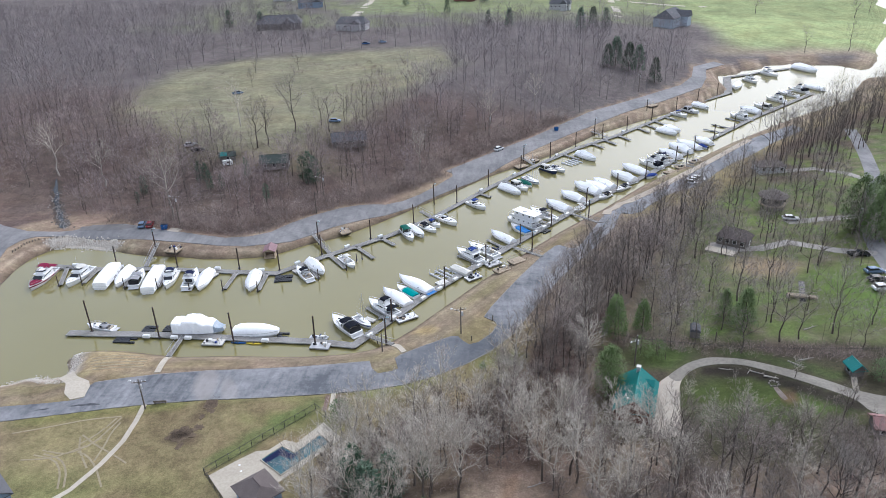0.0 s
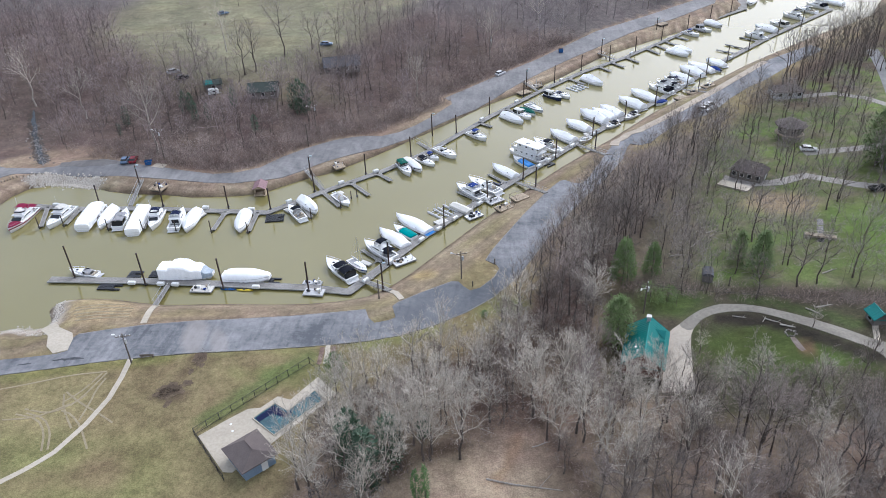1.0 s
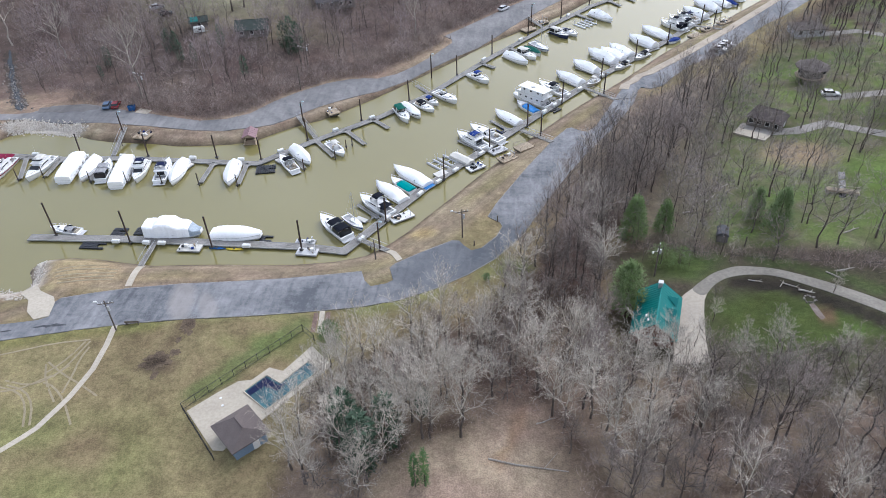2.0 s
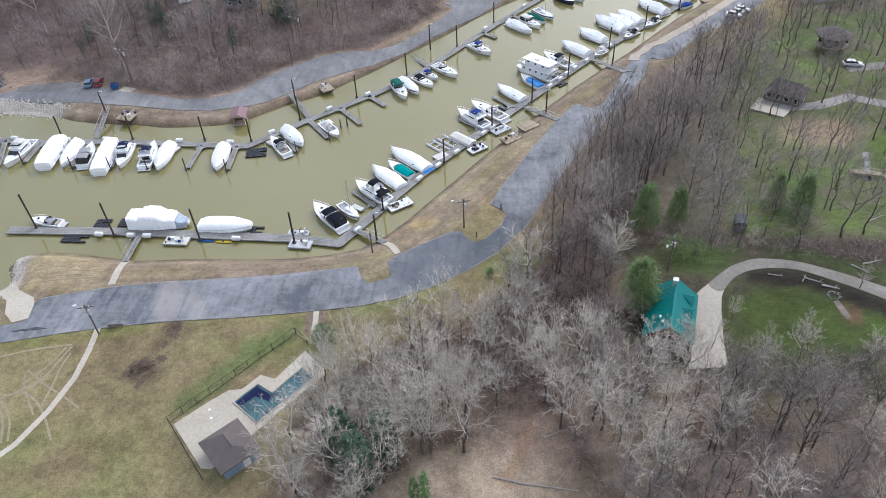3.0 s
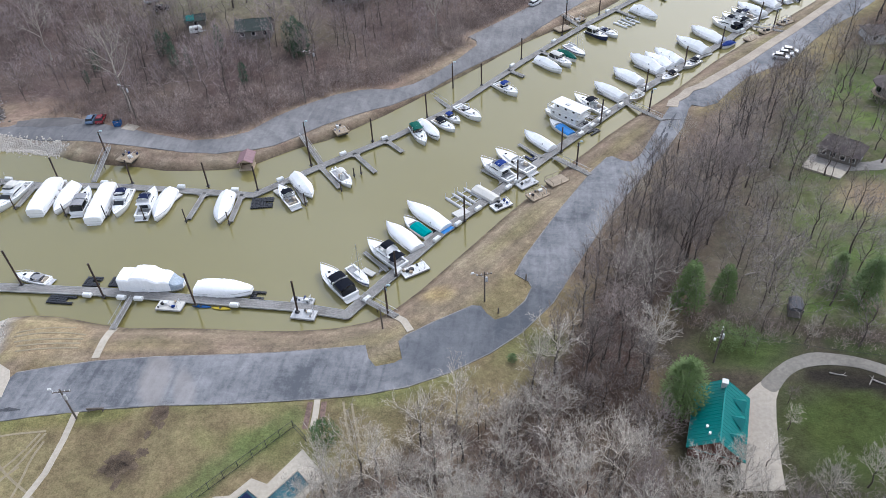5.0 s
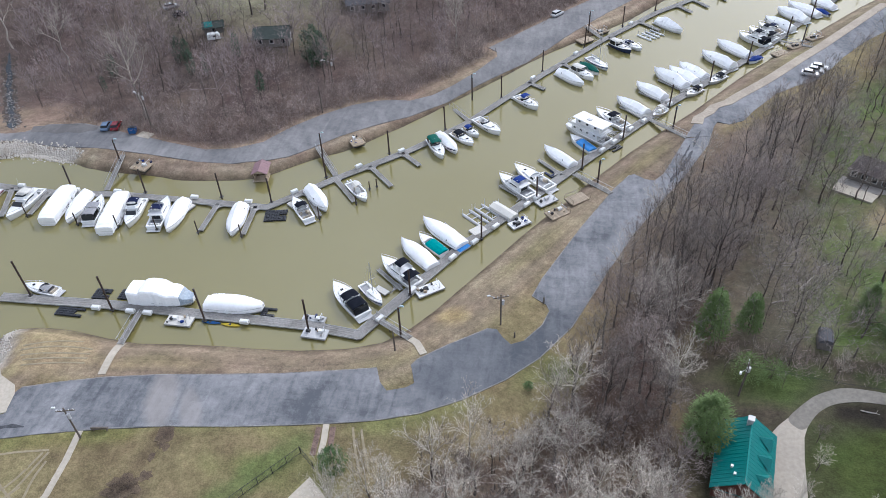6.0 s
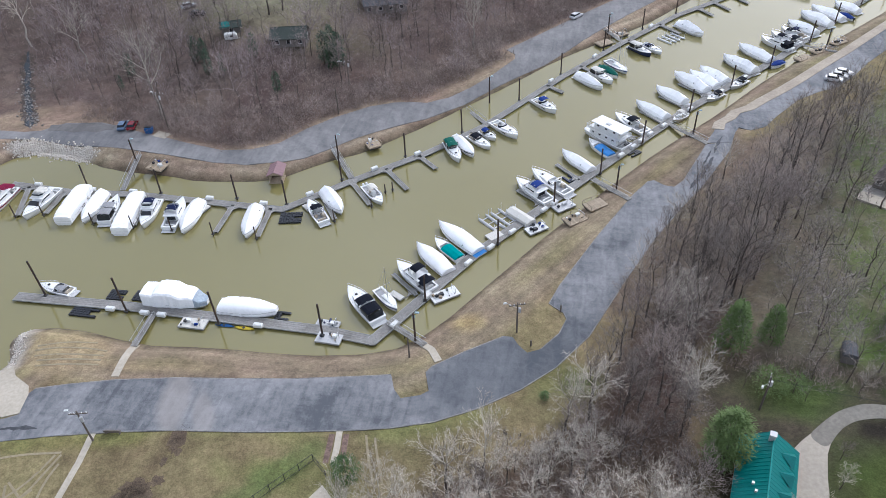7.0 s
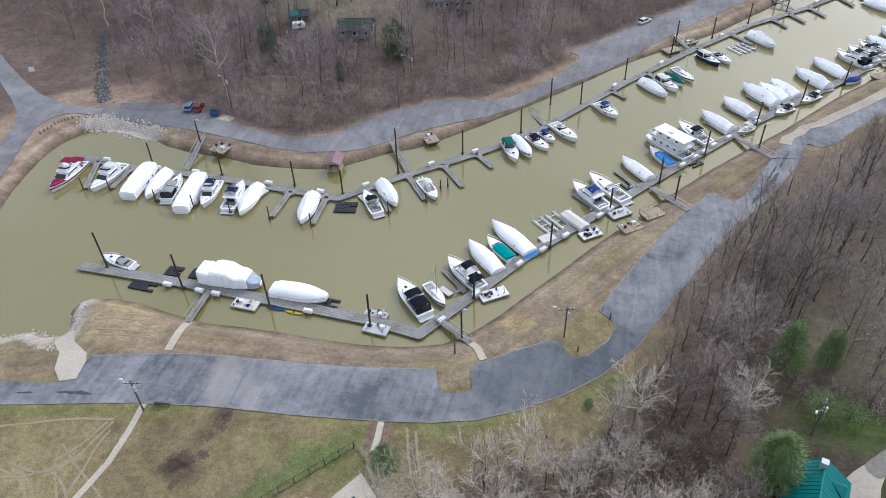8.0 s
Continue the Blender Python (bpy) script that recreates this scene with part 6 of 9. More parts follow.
wrapped_boat(157.1, 384, -62, 16, 5.0, 15, tall=1.2)

# near row, from its open end
cruiser(-89.6, 100.7, 172, 7.2, 2.5, 24, "runabout", "grey")
wrapped_boat(-66.4, 101.2, 2, 11.6, 3.9, 16, box=True, tall=1.42, label="tall cabin cruiser wrapped in white film with clear bow window")
wrapped_boat(-53.0, 100.9, 1, 10.4, 3.5, 17, box=True, tall=0.9, label="cruiser rounded over with white winter shrink film")
cruiser(-33.4, 104.8, 136, 10.3, 3.6, 25, "express", "black", tops=2)
sail_boat(-29.9, 106.9, -45, 6.4, 2)
cruiser(-26.2, 113.0, 141, 10.2, 3.5, 26, "fly", "black", tops=3)
wrapped_boat(-24.0, 118.4, 137, 10.0, 3.2, 18, tall=0.8)
cruiser(-21.8, 121.4, 140, 7.4, 2.6, 27, "tented", "teal", label="white runabout with a teal cockpit cover")
wrapped_boat(-20.3, 125.2, 141, 11.4, 3.4, 19, tall=0.72)
pontoon_pair(-15.0, 131.2, 139, 5.8, material=GEL_GREY, label="empty floating boat lift with grey-blue tubes")
pontoon_pair(-12.6, 133.2, 139, 6.4, material=GEL_GREY, label="empty floating boat lift with grey-blue tubes and posts")
pontoon_pair(-9.6, 133.4, 141, 6.6, True, label="pontoon boat under a cream cover beside the dock")
cruiser(-7.9, 142.3, 137, 10.4, 3.5, 28, "fly", "blue", tops=1)
cruiser(-4.6, 145.9, 138, 11.4, 3.5, 29, "express", "cream", tops=0, label="long white sport cruiser with open tan cockpit and arch")
wrapped_boat(0.4, 154.6, 134, 9.4, 3.0, 20, tall=0.8)
cruiser(5.2, 160.6, 131, 8.0, 2.7, 30, "tented", "bright", label="small white boat under a bright blue tarpaulin")
house_boat(6.6, 165.2, 141, 10.9)
cruiser(11.8, 172.3, 133, 10.4, 3.4, 31, "express", "black", tops=1)
for row in ((16.7, 179.0, 135, 9.6, 21), (21.5, 187.2, 133, 9.4, 22), (26.7, 194.6, 131, 11.0, 23), (30.0, 196.9, 131, 9.4, 24), (32.6, 199.4, 130, 9.2, 25),
            (39.7, 206.4, 130, 10.8, 26), (44.6, 213.7, 130, 11.2, 27), (59.6, 232.0, 128, 10.0, 28), (64.5, 239.0, 128, 10.6, 29), (68.6, 243.8, 128, 11.2, 30),
            (75.0, 248.9, 130, 8.2, 31), (105.0, 295.4, 128, 10.2, 32), (147, 340, 125, 10.5, 33)):
    wrapped_boat(*row[:4], 3.3 + 0.1 * (row[4] % 3), row[4], tall=0.95 + 0.08 * (row[4] % 3))
for row in ((51.0, 220.6, 133, 10.2, 32, "fly", "black"), (53.9, 224.5, 131, 9.6, 33, "fly", "black"), (56.8, 228.4, 130, 9.0, 34, "express", "navy"), (98.2, 284.9, 128, 10.5, 35, "fly", "cream"),
            (112.6, 303.5, 128, 9.5, 36, "express", "cream"), (122, 316, 126, 10.5, 37, "fly", "navy"), (131, 327, 126, 11, 38, "express", "grey"), (138, 335, 126, 11, 39, "fly", "black")):
    cruiser(*row[:4], row[3] * 0.34, *row[4:])
cruiser(23.0, 176.8, -132, 4.8, 1.9, 40, "console", "bright", hull=TAN, label="small tan boat with bright blue gear aboard")
cruiser(31.9, 188.2, -132, 5.8, 2.2, 41, "runabout", "black", hull=GEL_GREY)
cruiser(38.3, 195.8, -131, 6.6, 2.4, 42, "runabout", "black", hull=GEL_GREY)
cruiser(49.3, 208.2, -132, 5.4, 2.3, 43, "covered", "blue")
cruiser(73.6, 242.4, 130, 4.6, 2.0, 44, "covered", "blue")

cube_dock(-81.5, 96.2, 0, 10, 4, "black plastic cube dock with drive-on slots")
cube_dock(-78.2, 101.2, 2, 6, 5, "black plastic cube dock beside the timber dock")
cube_dock(-73.9, 101.6, 2, 4, 5, "black plastic cube dock with pale gear on it")
cube_dock(-46.6, 100.6, 0, 5, 4, "black plastic cube dock beside the timber dock")
cube_dock(-55.0, 127.4, 12, 9, 7, "large square black plastic cube dock")
cube_dock(-18.2, 120.4, 52, 5, 4, "black plastic cube dock between boats")
cube_dock(-0.9, 148.6, 135, 5, 4, "dark blue plastic cube dock", NAVY)
cube_dock(12.6, 160.4, -132, 6, 3, "black plastic cube dock with grey craft")
raft(-61.0, 96.4, 0, 4.6, 2.2, CANVAS["cream"], "white floating work platform beside the dock", seed=1)
raft(-37.0, 96.6, -3, 4.2, 2.2, GEL_GREY, "cluttered grey work float moored by the dock", seed=2)
raft(-38.2, 99.9, -3, 4.0, 1.3, GEL_GREY, "narrow grey work float behind the dock", seed=22)
raft(-20.2, 109.6, 38, 5.0, 2.4, WHITE_PLASTIC, "white work float with dark gear by the dock", seed=3)
raft(-28.4, 108.2, -30, 2.6, 1.1, CANVAS["cream"], "small cream swimming raft on the water", False)
raft(-73.8, 127.4, 70, 2.8, 1.1, CANVAS["cream"], "small cream swimming raft on the water", False)
raft(-52.7, 130.9, -40, 2.4, 1.0, CANVAS["cream"], "small cream swimming raft on the water", False)
raft(-13.9, 127.2, 45, 3.0, 2.0, CANVAS["cream"], "cream floating platform between berths", False)
raft(-6.2, 130.4, 40, 4.2, 2.2, WHITE_PLASTIC, "white work float beside the dock", seed=4)
raft(-1.5, 138.4, 42, 4.4, 2.4, GEL_GREY, "grey work float with dark gear by the dock", seed=5)
raft(17.6, 176.6, 133, 5.0, 2.0, CANVAS["cream"], "pale floating platform between boats", False)
raft(-15.9, 121.5, 52, 2.8, 1.2, CANVAS["bright"], "bright blue floating mat beside a boat", False)
for x, y, rz, lx, ly in ((-90.3, 140.0, -10, 4.0, 3.9), (-45.8, 156.0, -53, 4.4, 3.0), (0.9, 132.9, 40, 4.2, 2.8), (4.6, 138.0, 40, 4.2, 2.8), (4.9, 217.0, 40, 4.5, 3.0), (9.4, 223.6, 40, 4.0, 2.6),
                     (56.2, 212.0, 40, 4.6, 2.4), (60.8, 216.0, 40, 4.6, 2.4), (66.4, 221.0, 40, 4.6, 2.6), (62.5, 296, 40, 5, 3)):
    raft(x, y, rz, lx, ly, TIMBER, "weathered timber fishing deck stranded on the bank", seed=int(x * 3), rails=True, gear=int(x) % 3 == 0, z=max(0.55, height(x, y) + 0.45))

for x, y, h in ((-76.9, 97.2, 0), (-70.4, 97.2, 0), (-67.2, 97.2, 0), (-49.6, 97.3, 0), (-27.0, 101.0, 60), (-23.0, 108.6, 60), (-17.4, 118.2, 60), (-14.0, 123.2, 55), (-10.6, 128.4, 55), (-5.2, 136.2, 55), (-3.4, 138.8, 55),
                (9.6, 158.4, 55), (12.2, 162.2, 55), (14.0, 165.0, 55), (16.0, 168.2, 55), (19.2, 172.4, 55), (22.6, 176.8, 55), (25.6, 181.0, 55), (33.6, 190.8, 55), (40.2, 199.2, 55), (54.4, 217.4, 55), (71.6, 242, 55), (82, 256, 55),
                (-114, 130.6, 0), (-101, 130.5, 0), (-91.6, 131, 0), (-74, 130.9, 0), (-62, 130.7, 0), (-53.6, 135.2, 45), (-42.6, 146.2, 45), (-34.6, 153.4, 45), (-27.6, 161.6, 50), (-8, 192, 58), (2.6, 207.8, 58), (18, 229.8, 55), (46, 261.6, 50)):
    dock_box(x, y, h)


def kayak(x, y, head, colour, word):
    th = thing("kayak", pose(x, y, 0.0, 0, 0, head), "%s plastic kayak floating along the dock" % word, "kayak")
    part("hull", Shape().loft([[(px, w, 0.2), (px, w * 0.6, -0.02), (px, -w * 0.6, -0.02), (px, -w, 0.2), (px, 0, 0.32)] for px, w in ((-1.7, 0.03), (-1.1, 0.25), (0, 0.36), (1.1, 0.25), (1.7, 0.03))], True, True), colour, th)
    part("seat_well", Shape().tube([(-0.1, 0, 0.28), (-0.1, 0, 0.34)], 0.24, 8), BLACK_PLASTIC, th)


kayak(-55.6, 97.0, 0, PAINT["steel"], "blue")
kayak(-52.0, 96.9, 0, PAINT["yellow"], "yellow")


# ---- trees ----
def unit(v):
    return v / (np.linalg.norm(v) + 1e-9)


class Wood:
    """Collects tapered limbs and thin twigs as triangles."""

    def __init__(self):
        self.v, self.t = [], []

    def limb(self, pts, radii, n):
        base = len(self.v)
        for i, p in enumerate(pts):
            d = unit(pts[min(i + 1, len(pts) - 1)] - pts[max(i - 1, 0)])
            a = unit(np.cross(d, (0.31, 0.93, 0.2)))
            b = np.cross(d, a)
            for k in range(n):
                w = 2 * math.pi * k / n
                self.v.append(p + radii[i] * (a * math.cos(w) + b * math.sin(w)))
        for i in range(len(pts) - 1):
            for k in range(n):
                q, r = base + i * n + k, base + i * n + (k + 1) % n
                self.t += [(q, r, r + n), (q, r + n, q + n)]

    def twig(self, p, d, length, width):
        side = unit(np.cross(d, (0.2, 0.4, 0.89))) * width
        k = len(self.v)
        self.v += [p - side, p + side, p + d * length]
        self.t.append((k, k + 1, k + 2))

    def arrays(self):
        return np.array(self.v, np.float32), np.array(self.t, np.int32)


def aside(d, az, angle, lift=0.0):
    """A direction off d by an angle, turned about it by az and raised a little."""
    a = unit(np.cross(d, (0.31, 0.93, 0.2)))
    return unit(d * math.cos(angle) + (a * math.cos(az) + np.cross(d, a) * math.sin(az)) * math.sin(angle) + np.array((0, 0, lift)))


def bare_tree(seed, h, limbs, forks, twigs, width, spread_=0.5, first=0.32, r0=None, sides=5, shoots=0, fine=0.5, limbs_in_crown=False):
    """A leafless broadleaf with a rounded crown: trunk, arching limbs, branches set round them, twigs and fine shoots."""
    g = np.random.RandomState(seed)
    stem, crown = Wood(), Wood()
    r0 = r0 or 0.014 * h
    n = 6
    bend = g.normal(0, 0.05 * h, 2)
    pts = [np.array((bend[0] * (i / n) ** 2 + g.normal(0, 0.012 * h) * (i > 0), bend[1] * (i / n) ** 2 + g.normal(0, 0.012 * h) * (i > 0), h * 0.9 * i / n - 0.3 * (i == 0))) for i in range(n + 1)]
    rad = [r0 * (1.25 if i == 0 else 1 - 0.88 * i / n) for i in range(n + 1)]
    stem.limb(pts[:4] if limbs_in_crown else pts, rad[:4] if limbs_in_crown else rad, sides)
    if limbs_in_crown:
        crown.limb(pts[3:], rad[3:], 4)
    for j in range(limbs):
        u = first + (0.95 - first) * (j + g.uniform(0, 0.8)) / limbs
        k = min(int(u * n), n - 1)
        p = pts[k] + (pts[k + 1] - pts[k]) * (u * n - k)
        az = j * 2.4 + g.uniform(-0.5, 0.5)
        out = spread_ * g.uniform(0.8, 1.5) * (1.25 - 0.6 * u)
        d = unit(np.array((math.cos(az) * out, math.sin(az) * out, 0.62)))
        length = h * (0.43 - 0.62 * (u - 0.4) ** 2) * g.uniform(0.75, 1.15)
        lp, steps = [p], 4
        for _ in range(steps):
            d = unit(d + g.normal(0, 0.17, 3) + np.array((0, 0, 0.14)))
            lp.append(lp[-1] + d * length / steps)
        lr = r0 * (1 - 0.72 * u) * 0.6
        (crown if limbs_in_crown else stem).limb(lp, [lr * (1 - 0.82 * i / steps) for i in range(steps + 1)], 3)
        for q in range(forks):
            w = 0.18 + 0.8 * (q + g.uniform(0, 1)) / forks
            m = min(int(w * steps), steps - 1)
            s = lp[m] + (lp[m + 1] - lp[m]) * (w * steps - m)
            e = aside(unit(lp[m + 1] - lp[m]), q * 2.4 + g.uniform(-0.5, 0.5), g.uniform(0.5, 0.95), 0.12)
            fl = length * (0.62 - 0.3 * w) * g.uniform(0.7, 1.15)
            mid = s + e * fl * 0.5
            e2 = unit(e + g.normal(0, 0.2, 3) + np.array((0, 0, 0.16)))
            end = mid + e2 * fl * 0.5
            fr = max(lr * 0.55 * (1 - 0.5 * w), width * 0.8)
            crown.limb([s, mid, end], [fr, fr * 0.62, fr * 0.2], 3)
            for z in range(twigs):
                o = 0.15 + 0.85 * (z + g.uniform(0, 1)) / twigs
                at = s + (mid - s) * (o * 2) if o < 0.5 else mid + (end - mid) * (o * 2 - 1)
                e3, tl = aside(e2, z * 2.4 + g.uniform(-0.6, 0.6), g.uniform(0.35, 0.85), 0.1), fl * (0.62 - 0.25 * o) * g.uniform(0.6, 1.1)
                crown.twig(at, e3, tl, width * g.uniform(0.6, 1.0))
                for c in range(shoots):
                    crown.twig(at + e3 * tl * (0.15 + 0.75 * (c + g.uniform(0, 1)) / shoots), aside(e3, c * 2.4 + g.uniform(-0.6, 0.6), g.uniform(0.4, 0.9), 0.08), tl * g.uniform(0.3, 0.6), width * fine * g.uniform(0.7, 1.2))
    return stem.arrays(), crown.arrays()


def hazy_tree(seed, h, n, size, wide=0.3):
    """A far leafless tree: stem, a few limbs and a rounded cloud of short twigs."""
    g = np.random.RandomState(seed)
    w = Wood()
    w.limb([np.array((0, 0, -0.3)), np.array((g.normal(0, 0.03) * h, g.normal(0, 0.03) * h, h * 0.8))], [0.01 * h, 0.02], 3)
    for k in range(5):
        az = k * 1.3 + g.uniform(-0.4, 0.4)
        a = np.array((0, 0, h * g.uniform(0.25, 0.5)))
        w.limb([a, a + np.array((math.cos(az) * wide, math.sin(az) * wide, 0.42)) * h * g.uniform(0.5, 0.9)], [0.006 * h, 0.015], 3)
    for _ in range(n):
        d = unit(g.normal(0, 1, 3))
        k = g.uniform(0.2, 1) ** 0.5
        c = np.array((d[0] * wide * k, d[1] * wide * k, 0.62 + 0.36 * d[2] * k)) * h
        w.twig(c, unit(d * np.array((0.7, 0.7, 0.5)) + np.array((0, 0, 0.45)) + g.normal(0, 0.45, 3)), size * g.uniform(0.5, 1.3), size * 0.07 * g.uniform(0.6, 1.3))
    return (*w.arrays(), 0)


def conifer(seed, h, r, tiers, per, clumps, round_top=False, size=1.0, taper=0.75):
    """An evergreen: a straight stem and drooping boughs of small needle tufts."""
    g = np.random.RandomState(seed)
    stem, crown = Wood(), Wood()
    stem.limb([np.array((0, 0, -0.3)), np.array((0, 0, h * 0.96))], [0.016 * h, 0.02], 6)
    for i in range(tiers):
        u = 0.1 + 0.88 * i / tiers
        reach = r * ((1 - u) ** taper if not round_top else math.sqrt(max(0.02, 1 - (2 * u - 0.9) ** 2)))
        for k in range(per):
            az = g.uniform(0, 6.28)
            for c in range(clumps):
                w = reach * math.sqrt(g.uniform(0.1, 1)) * g.uniform(0.85, 1.15)
                p = np.array((math.cos(az + g.normal(0, 0.14)) * w, math.sin(az + g.normal(0, 0.14)) * w, h * u + g.normal(0, 0.035 * h) - 0.12 * w))
                d = unit(np.array((math.cos(az), math.sin(az), g.uniform(-0.4, 0.7))) + g.normal(0, 0.4, 3))
                crown.twig(p, d, size * g.uniform(0.35, 0.75) * (0.5 + 0.05 * h), size * g.uniform(0.07, 0.15))
    return stem.arrays(), crown.arrays()


def grow(name, meshes, mats, x, y, label, category, group, scale=1.0, turn=0.0, sink=0.0):
    """A tree as a thing of trunk and crown, on meshes shared by its kind."""
    th = thing(name, pose(x, y, height(x, y) - sink, 0, 0, turn), label, category, group)
    th.scale = (scale, scale, scale)
    for what, me in zip(("trunk", "crown"), meshes):
        ob = new(what, me)
        ob.parent = th
    return th


def stand(name, variants, material, places, label, category):
    """Uncounted trees or brush as one joined object: places are rows of x, y, scale, turn."""
    vs, ts, bark, off = [], [], [], 0
    z = land([p[0] for p in places], [p[1] for p in places])[0]
    for i, (x, y, s, a) in enumerate(places):
        v, t, stem_faces = variants[i % len(variants)]
        c, sn = math.cos(a), math.sin(a)
        w = np.empty_like(v)
        w[:, 0], w[:, 1], w[:, 2] = (v[:, 0] * c - v[:, 1] * sn) * s + x, (v[:, 0] * sn + v[:, 1] * c) * s + y, v[:, 2] * s + z[i]
        vs.append(w)
        ts.append(t + off)
        bark.append(np.arange(len(t)) < stem_faces)
        off += len(v)
    me = raw_mesh(name, np.concatenate(vs), np.concatenate(ts), material)
    me.materials.append(BARK)
    me.polygons.foreach_set("material_index", np.concatenate(bark).astype(np.int32))
    return tagged(new(name, me), label, category, kind="stuff")


def merged(pair):
    (v0, t0), (v1, t1) = pair
    return np.concatenate([v0, v1]), np.concatenate([t0, t1 + len(v0)]), len(t0)


def scatter(seed, box, step, keep):
    """Jittered places in a box (x0, x1, y0, y1), where keep(x, y) allows them."""
    g = np.random.RandomState(seed)
    xs, ys = np.meshgrid(np.arange(box[0], box[1], step), np.arange(box[2], box[3], step))
    xs, ys = xs.ravel() + g.uniform(-0.48, 0.48, xs.size) * step, ys.ravel() + g.uniform(-0.48, 0.48, xs.size) * step
    ok = keep(xs, ys)
    return [(float(a), float(b), float(g.uniform(0.72, 1.2)), float(g.uniform(0, 6.28))) for a, b in zip(xs[ok], ys[ok])]


def clear(x, y, gap=1.5):
    """Off the roads, the pool yard and the house plots."""
    ok = land(x, y)[1] > 8
    for poly in PAVING + [POOL_YARD]:
        ok &= ~inside(poly, x, y) & (far_from(poly + poly[:1], x, y) > gap)
    ok &= ~((y > 112) & (y < 200) & (far_from(NEAR_ROAD_BACK[:6] + GRAVEL_ROAD[17:], x, y) < 0.6 + gap))
    for cx, cy, r in ((27.5, 79, 8.6), (22.5, 81, 5.5), (62, 200, 8), (62.2, 150.6, 4.6), (31.5, 72, 4.2), (78, 173, 7), (88, 210, 5), (42.5, 102.5, 3), (67, 117.5, 4), (68, 87.5, 4), (81, 166, 4), (66, 136, 6)):
        ok &= np.hypot(x - cx, y - cy) > r
    return ok


near_kinds, near_shapes = [], []
for k in range(9):
    hgt = (15, 13, 17, 14, 16, 12, 15.5, 18, 13.5)[k]
    stem, crown = bare_tree(20 + k, hgt * 0.8, 9 + k % 3, 7, 7, 0.02, 0.44 + 0.07 * (k % 4), 0.26 + 0.07 * (k % 3), r0=0.155 + 0.015 * (k % 4), shoots=4, fine=0.8, limbs_in_crown=k % 3 == 0 or k == 8)
    near_shapes.append(merged((stem, crown)))
    near_kinds.append((raw_mesh("trunk", *stem, BARK), raw_mesh("crown", *crown, (PALE_TWIG, TWIG, RED_TWIG)[k % 3])))
south = scatter(5, (-28, 90, 40, 180), 3.7, lambda x, y: inside(WOOD_SOUTH, x, y) & clear(x, y, 2.5) & (y > 41) & ~inside(CLEARING, x, y) & ((y > 61) | (x < 0) | (waves(x, y, 4.5, 3) > -0.45)))
random.Random(8).shuffle(south)
south.sort(key=lambda p: p[1] > 125)


def pale_part(x, y):
    """Where the near wood is of pale grey trees."""
    return x < 3 or (52 < y < 72 and x < 30)


words = {0: "bare grey winter tree with pale branching crown", 1: "bare brown-grey winter tree in the dense wood", 2: "bare reddish-brown winter tree in the dense wood"}
for i, (x, y, s, a) in enumerate(south[:165]):
    pick = (0, 5, 3, 6, 1, 0, 3, 6, 8, 0) if pale_part(x, y) else (1, 2, 0, 4, 5, 8, 3, 7) if y < 112 else (1, 2, 4, 5, 7, 8)
    k = pick[i % len(pick)]
    grow("bare_tree", near_kinds[k], None, x, y, words[k % 3], "tree", "bare trees of the near wood", s, math.degrees(a))

mid_kinds = [merged(bare_tree(60 + k, 11 + k, 9, 6, 5, 0.034, 0.78, 0.26, r0=0.1, sides=4, shoots=3, fine=0.7)) for k in range(5)]
rest = [p for i, p in enumerate(south[165:]) if not pale_part(p[0], p[1]) and i % 3]
stand("near_wood", [near_shapes[k] for k in (0, 3, 6)], PALE_TWIG, [p for p in south[165:] if pale_part(p[0], p[1])], "dense pale grey winter wood near the pool", "wood")
stand("near_wood", [near_shapes[k] for k in (1, 4, 7)], LOT_TWIG, rest[::2], "dense bare grey winter wood beside the road", "wood")
stand("near_wood", [near_shapes[k] for k in (2, 5, 8)], RED_TWIG, rest[1::2], "dense bare reddish-brown winter wood beside the road", "wood")
east = scatter(6, (74, 176, 196, 310), 5.6, lambda x, y: inside(WOOD_EAST, x, y) & clear(x, y))
tall_kinds = [merged(bare_tree(70 + k, 15 + k, 7, 5, 4, 0.045, 0.5, 0.46, r0=0.22, sides=4, shoots=2, fine=0.7)) for k in range(4)]
stand("riverside_wood", tall_kinds, TWIG, east, "tall bare dark trees near the basin's mouth", "wood")

lawn_kinds = []
for k in range(4):
    stem, crown = bare_tree(90 + k, 11 + k, 10, 6, 5, 0.028, 0.72, 0.3, r0=0.17, shoots=4, fine=0.7)
    lawn_kinds.append((raw_mesh("trunk", *stem, BARK), raw_mesh("crown", *crown, LOT_TWIG)))
sycamores = []
for k in range(2):
    stem, crown = bare_tree(40 + k, 12.5, 10, 6, 5, 0.024, 0.75, 0.42, r0=0.2, shoots=3, fine=0.7, limbs_in_crown=True)
    sycamores.append((raw_mesh("trunk", *stem, PALE_BARK), raw_mesh("crown", *crown, PALE_TWIG)))
for i, (x, y, s) in enumerate(((-152, 186, 1.25), (-98.7, 158.4, 1.55), (-100, 222, 1.1), (-40, 272, 1.0), (-134, 183, 1.1), 
                            (-30, 205, 1.0), (-8, 250, 1.1), (10, 282, 1.1))):
    grow("bare_tree", sycamores[i % 2], None, x, y, "tall pale sycamore standing out on the far slope", "tree", "pale trees of the far slope", s * 1.15, 53.0 * i)
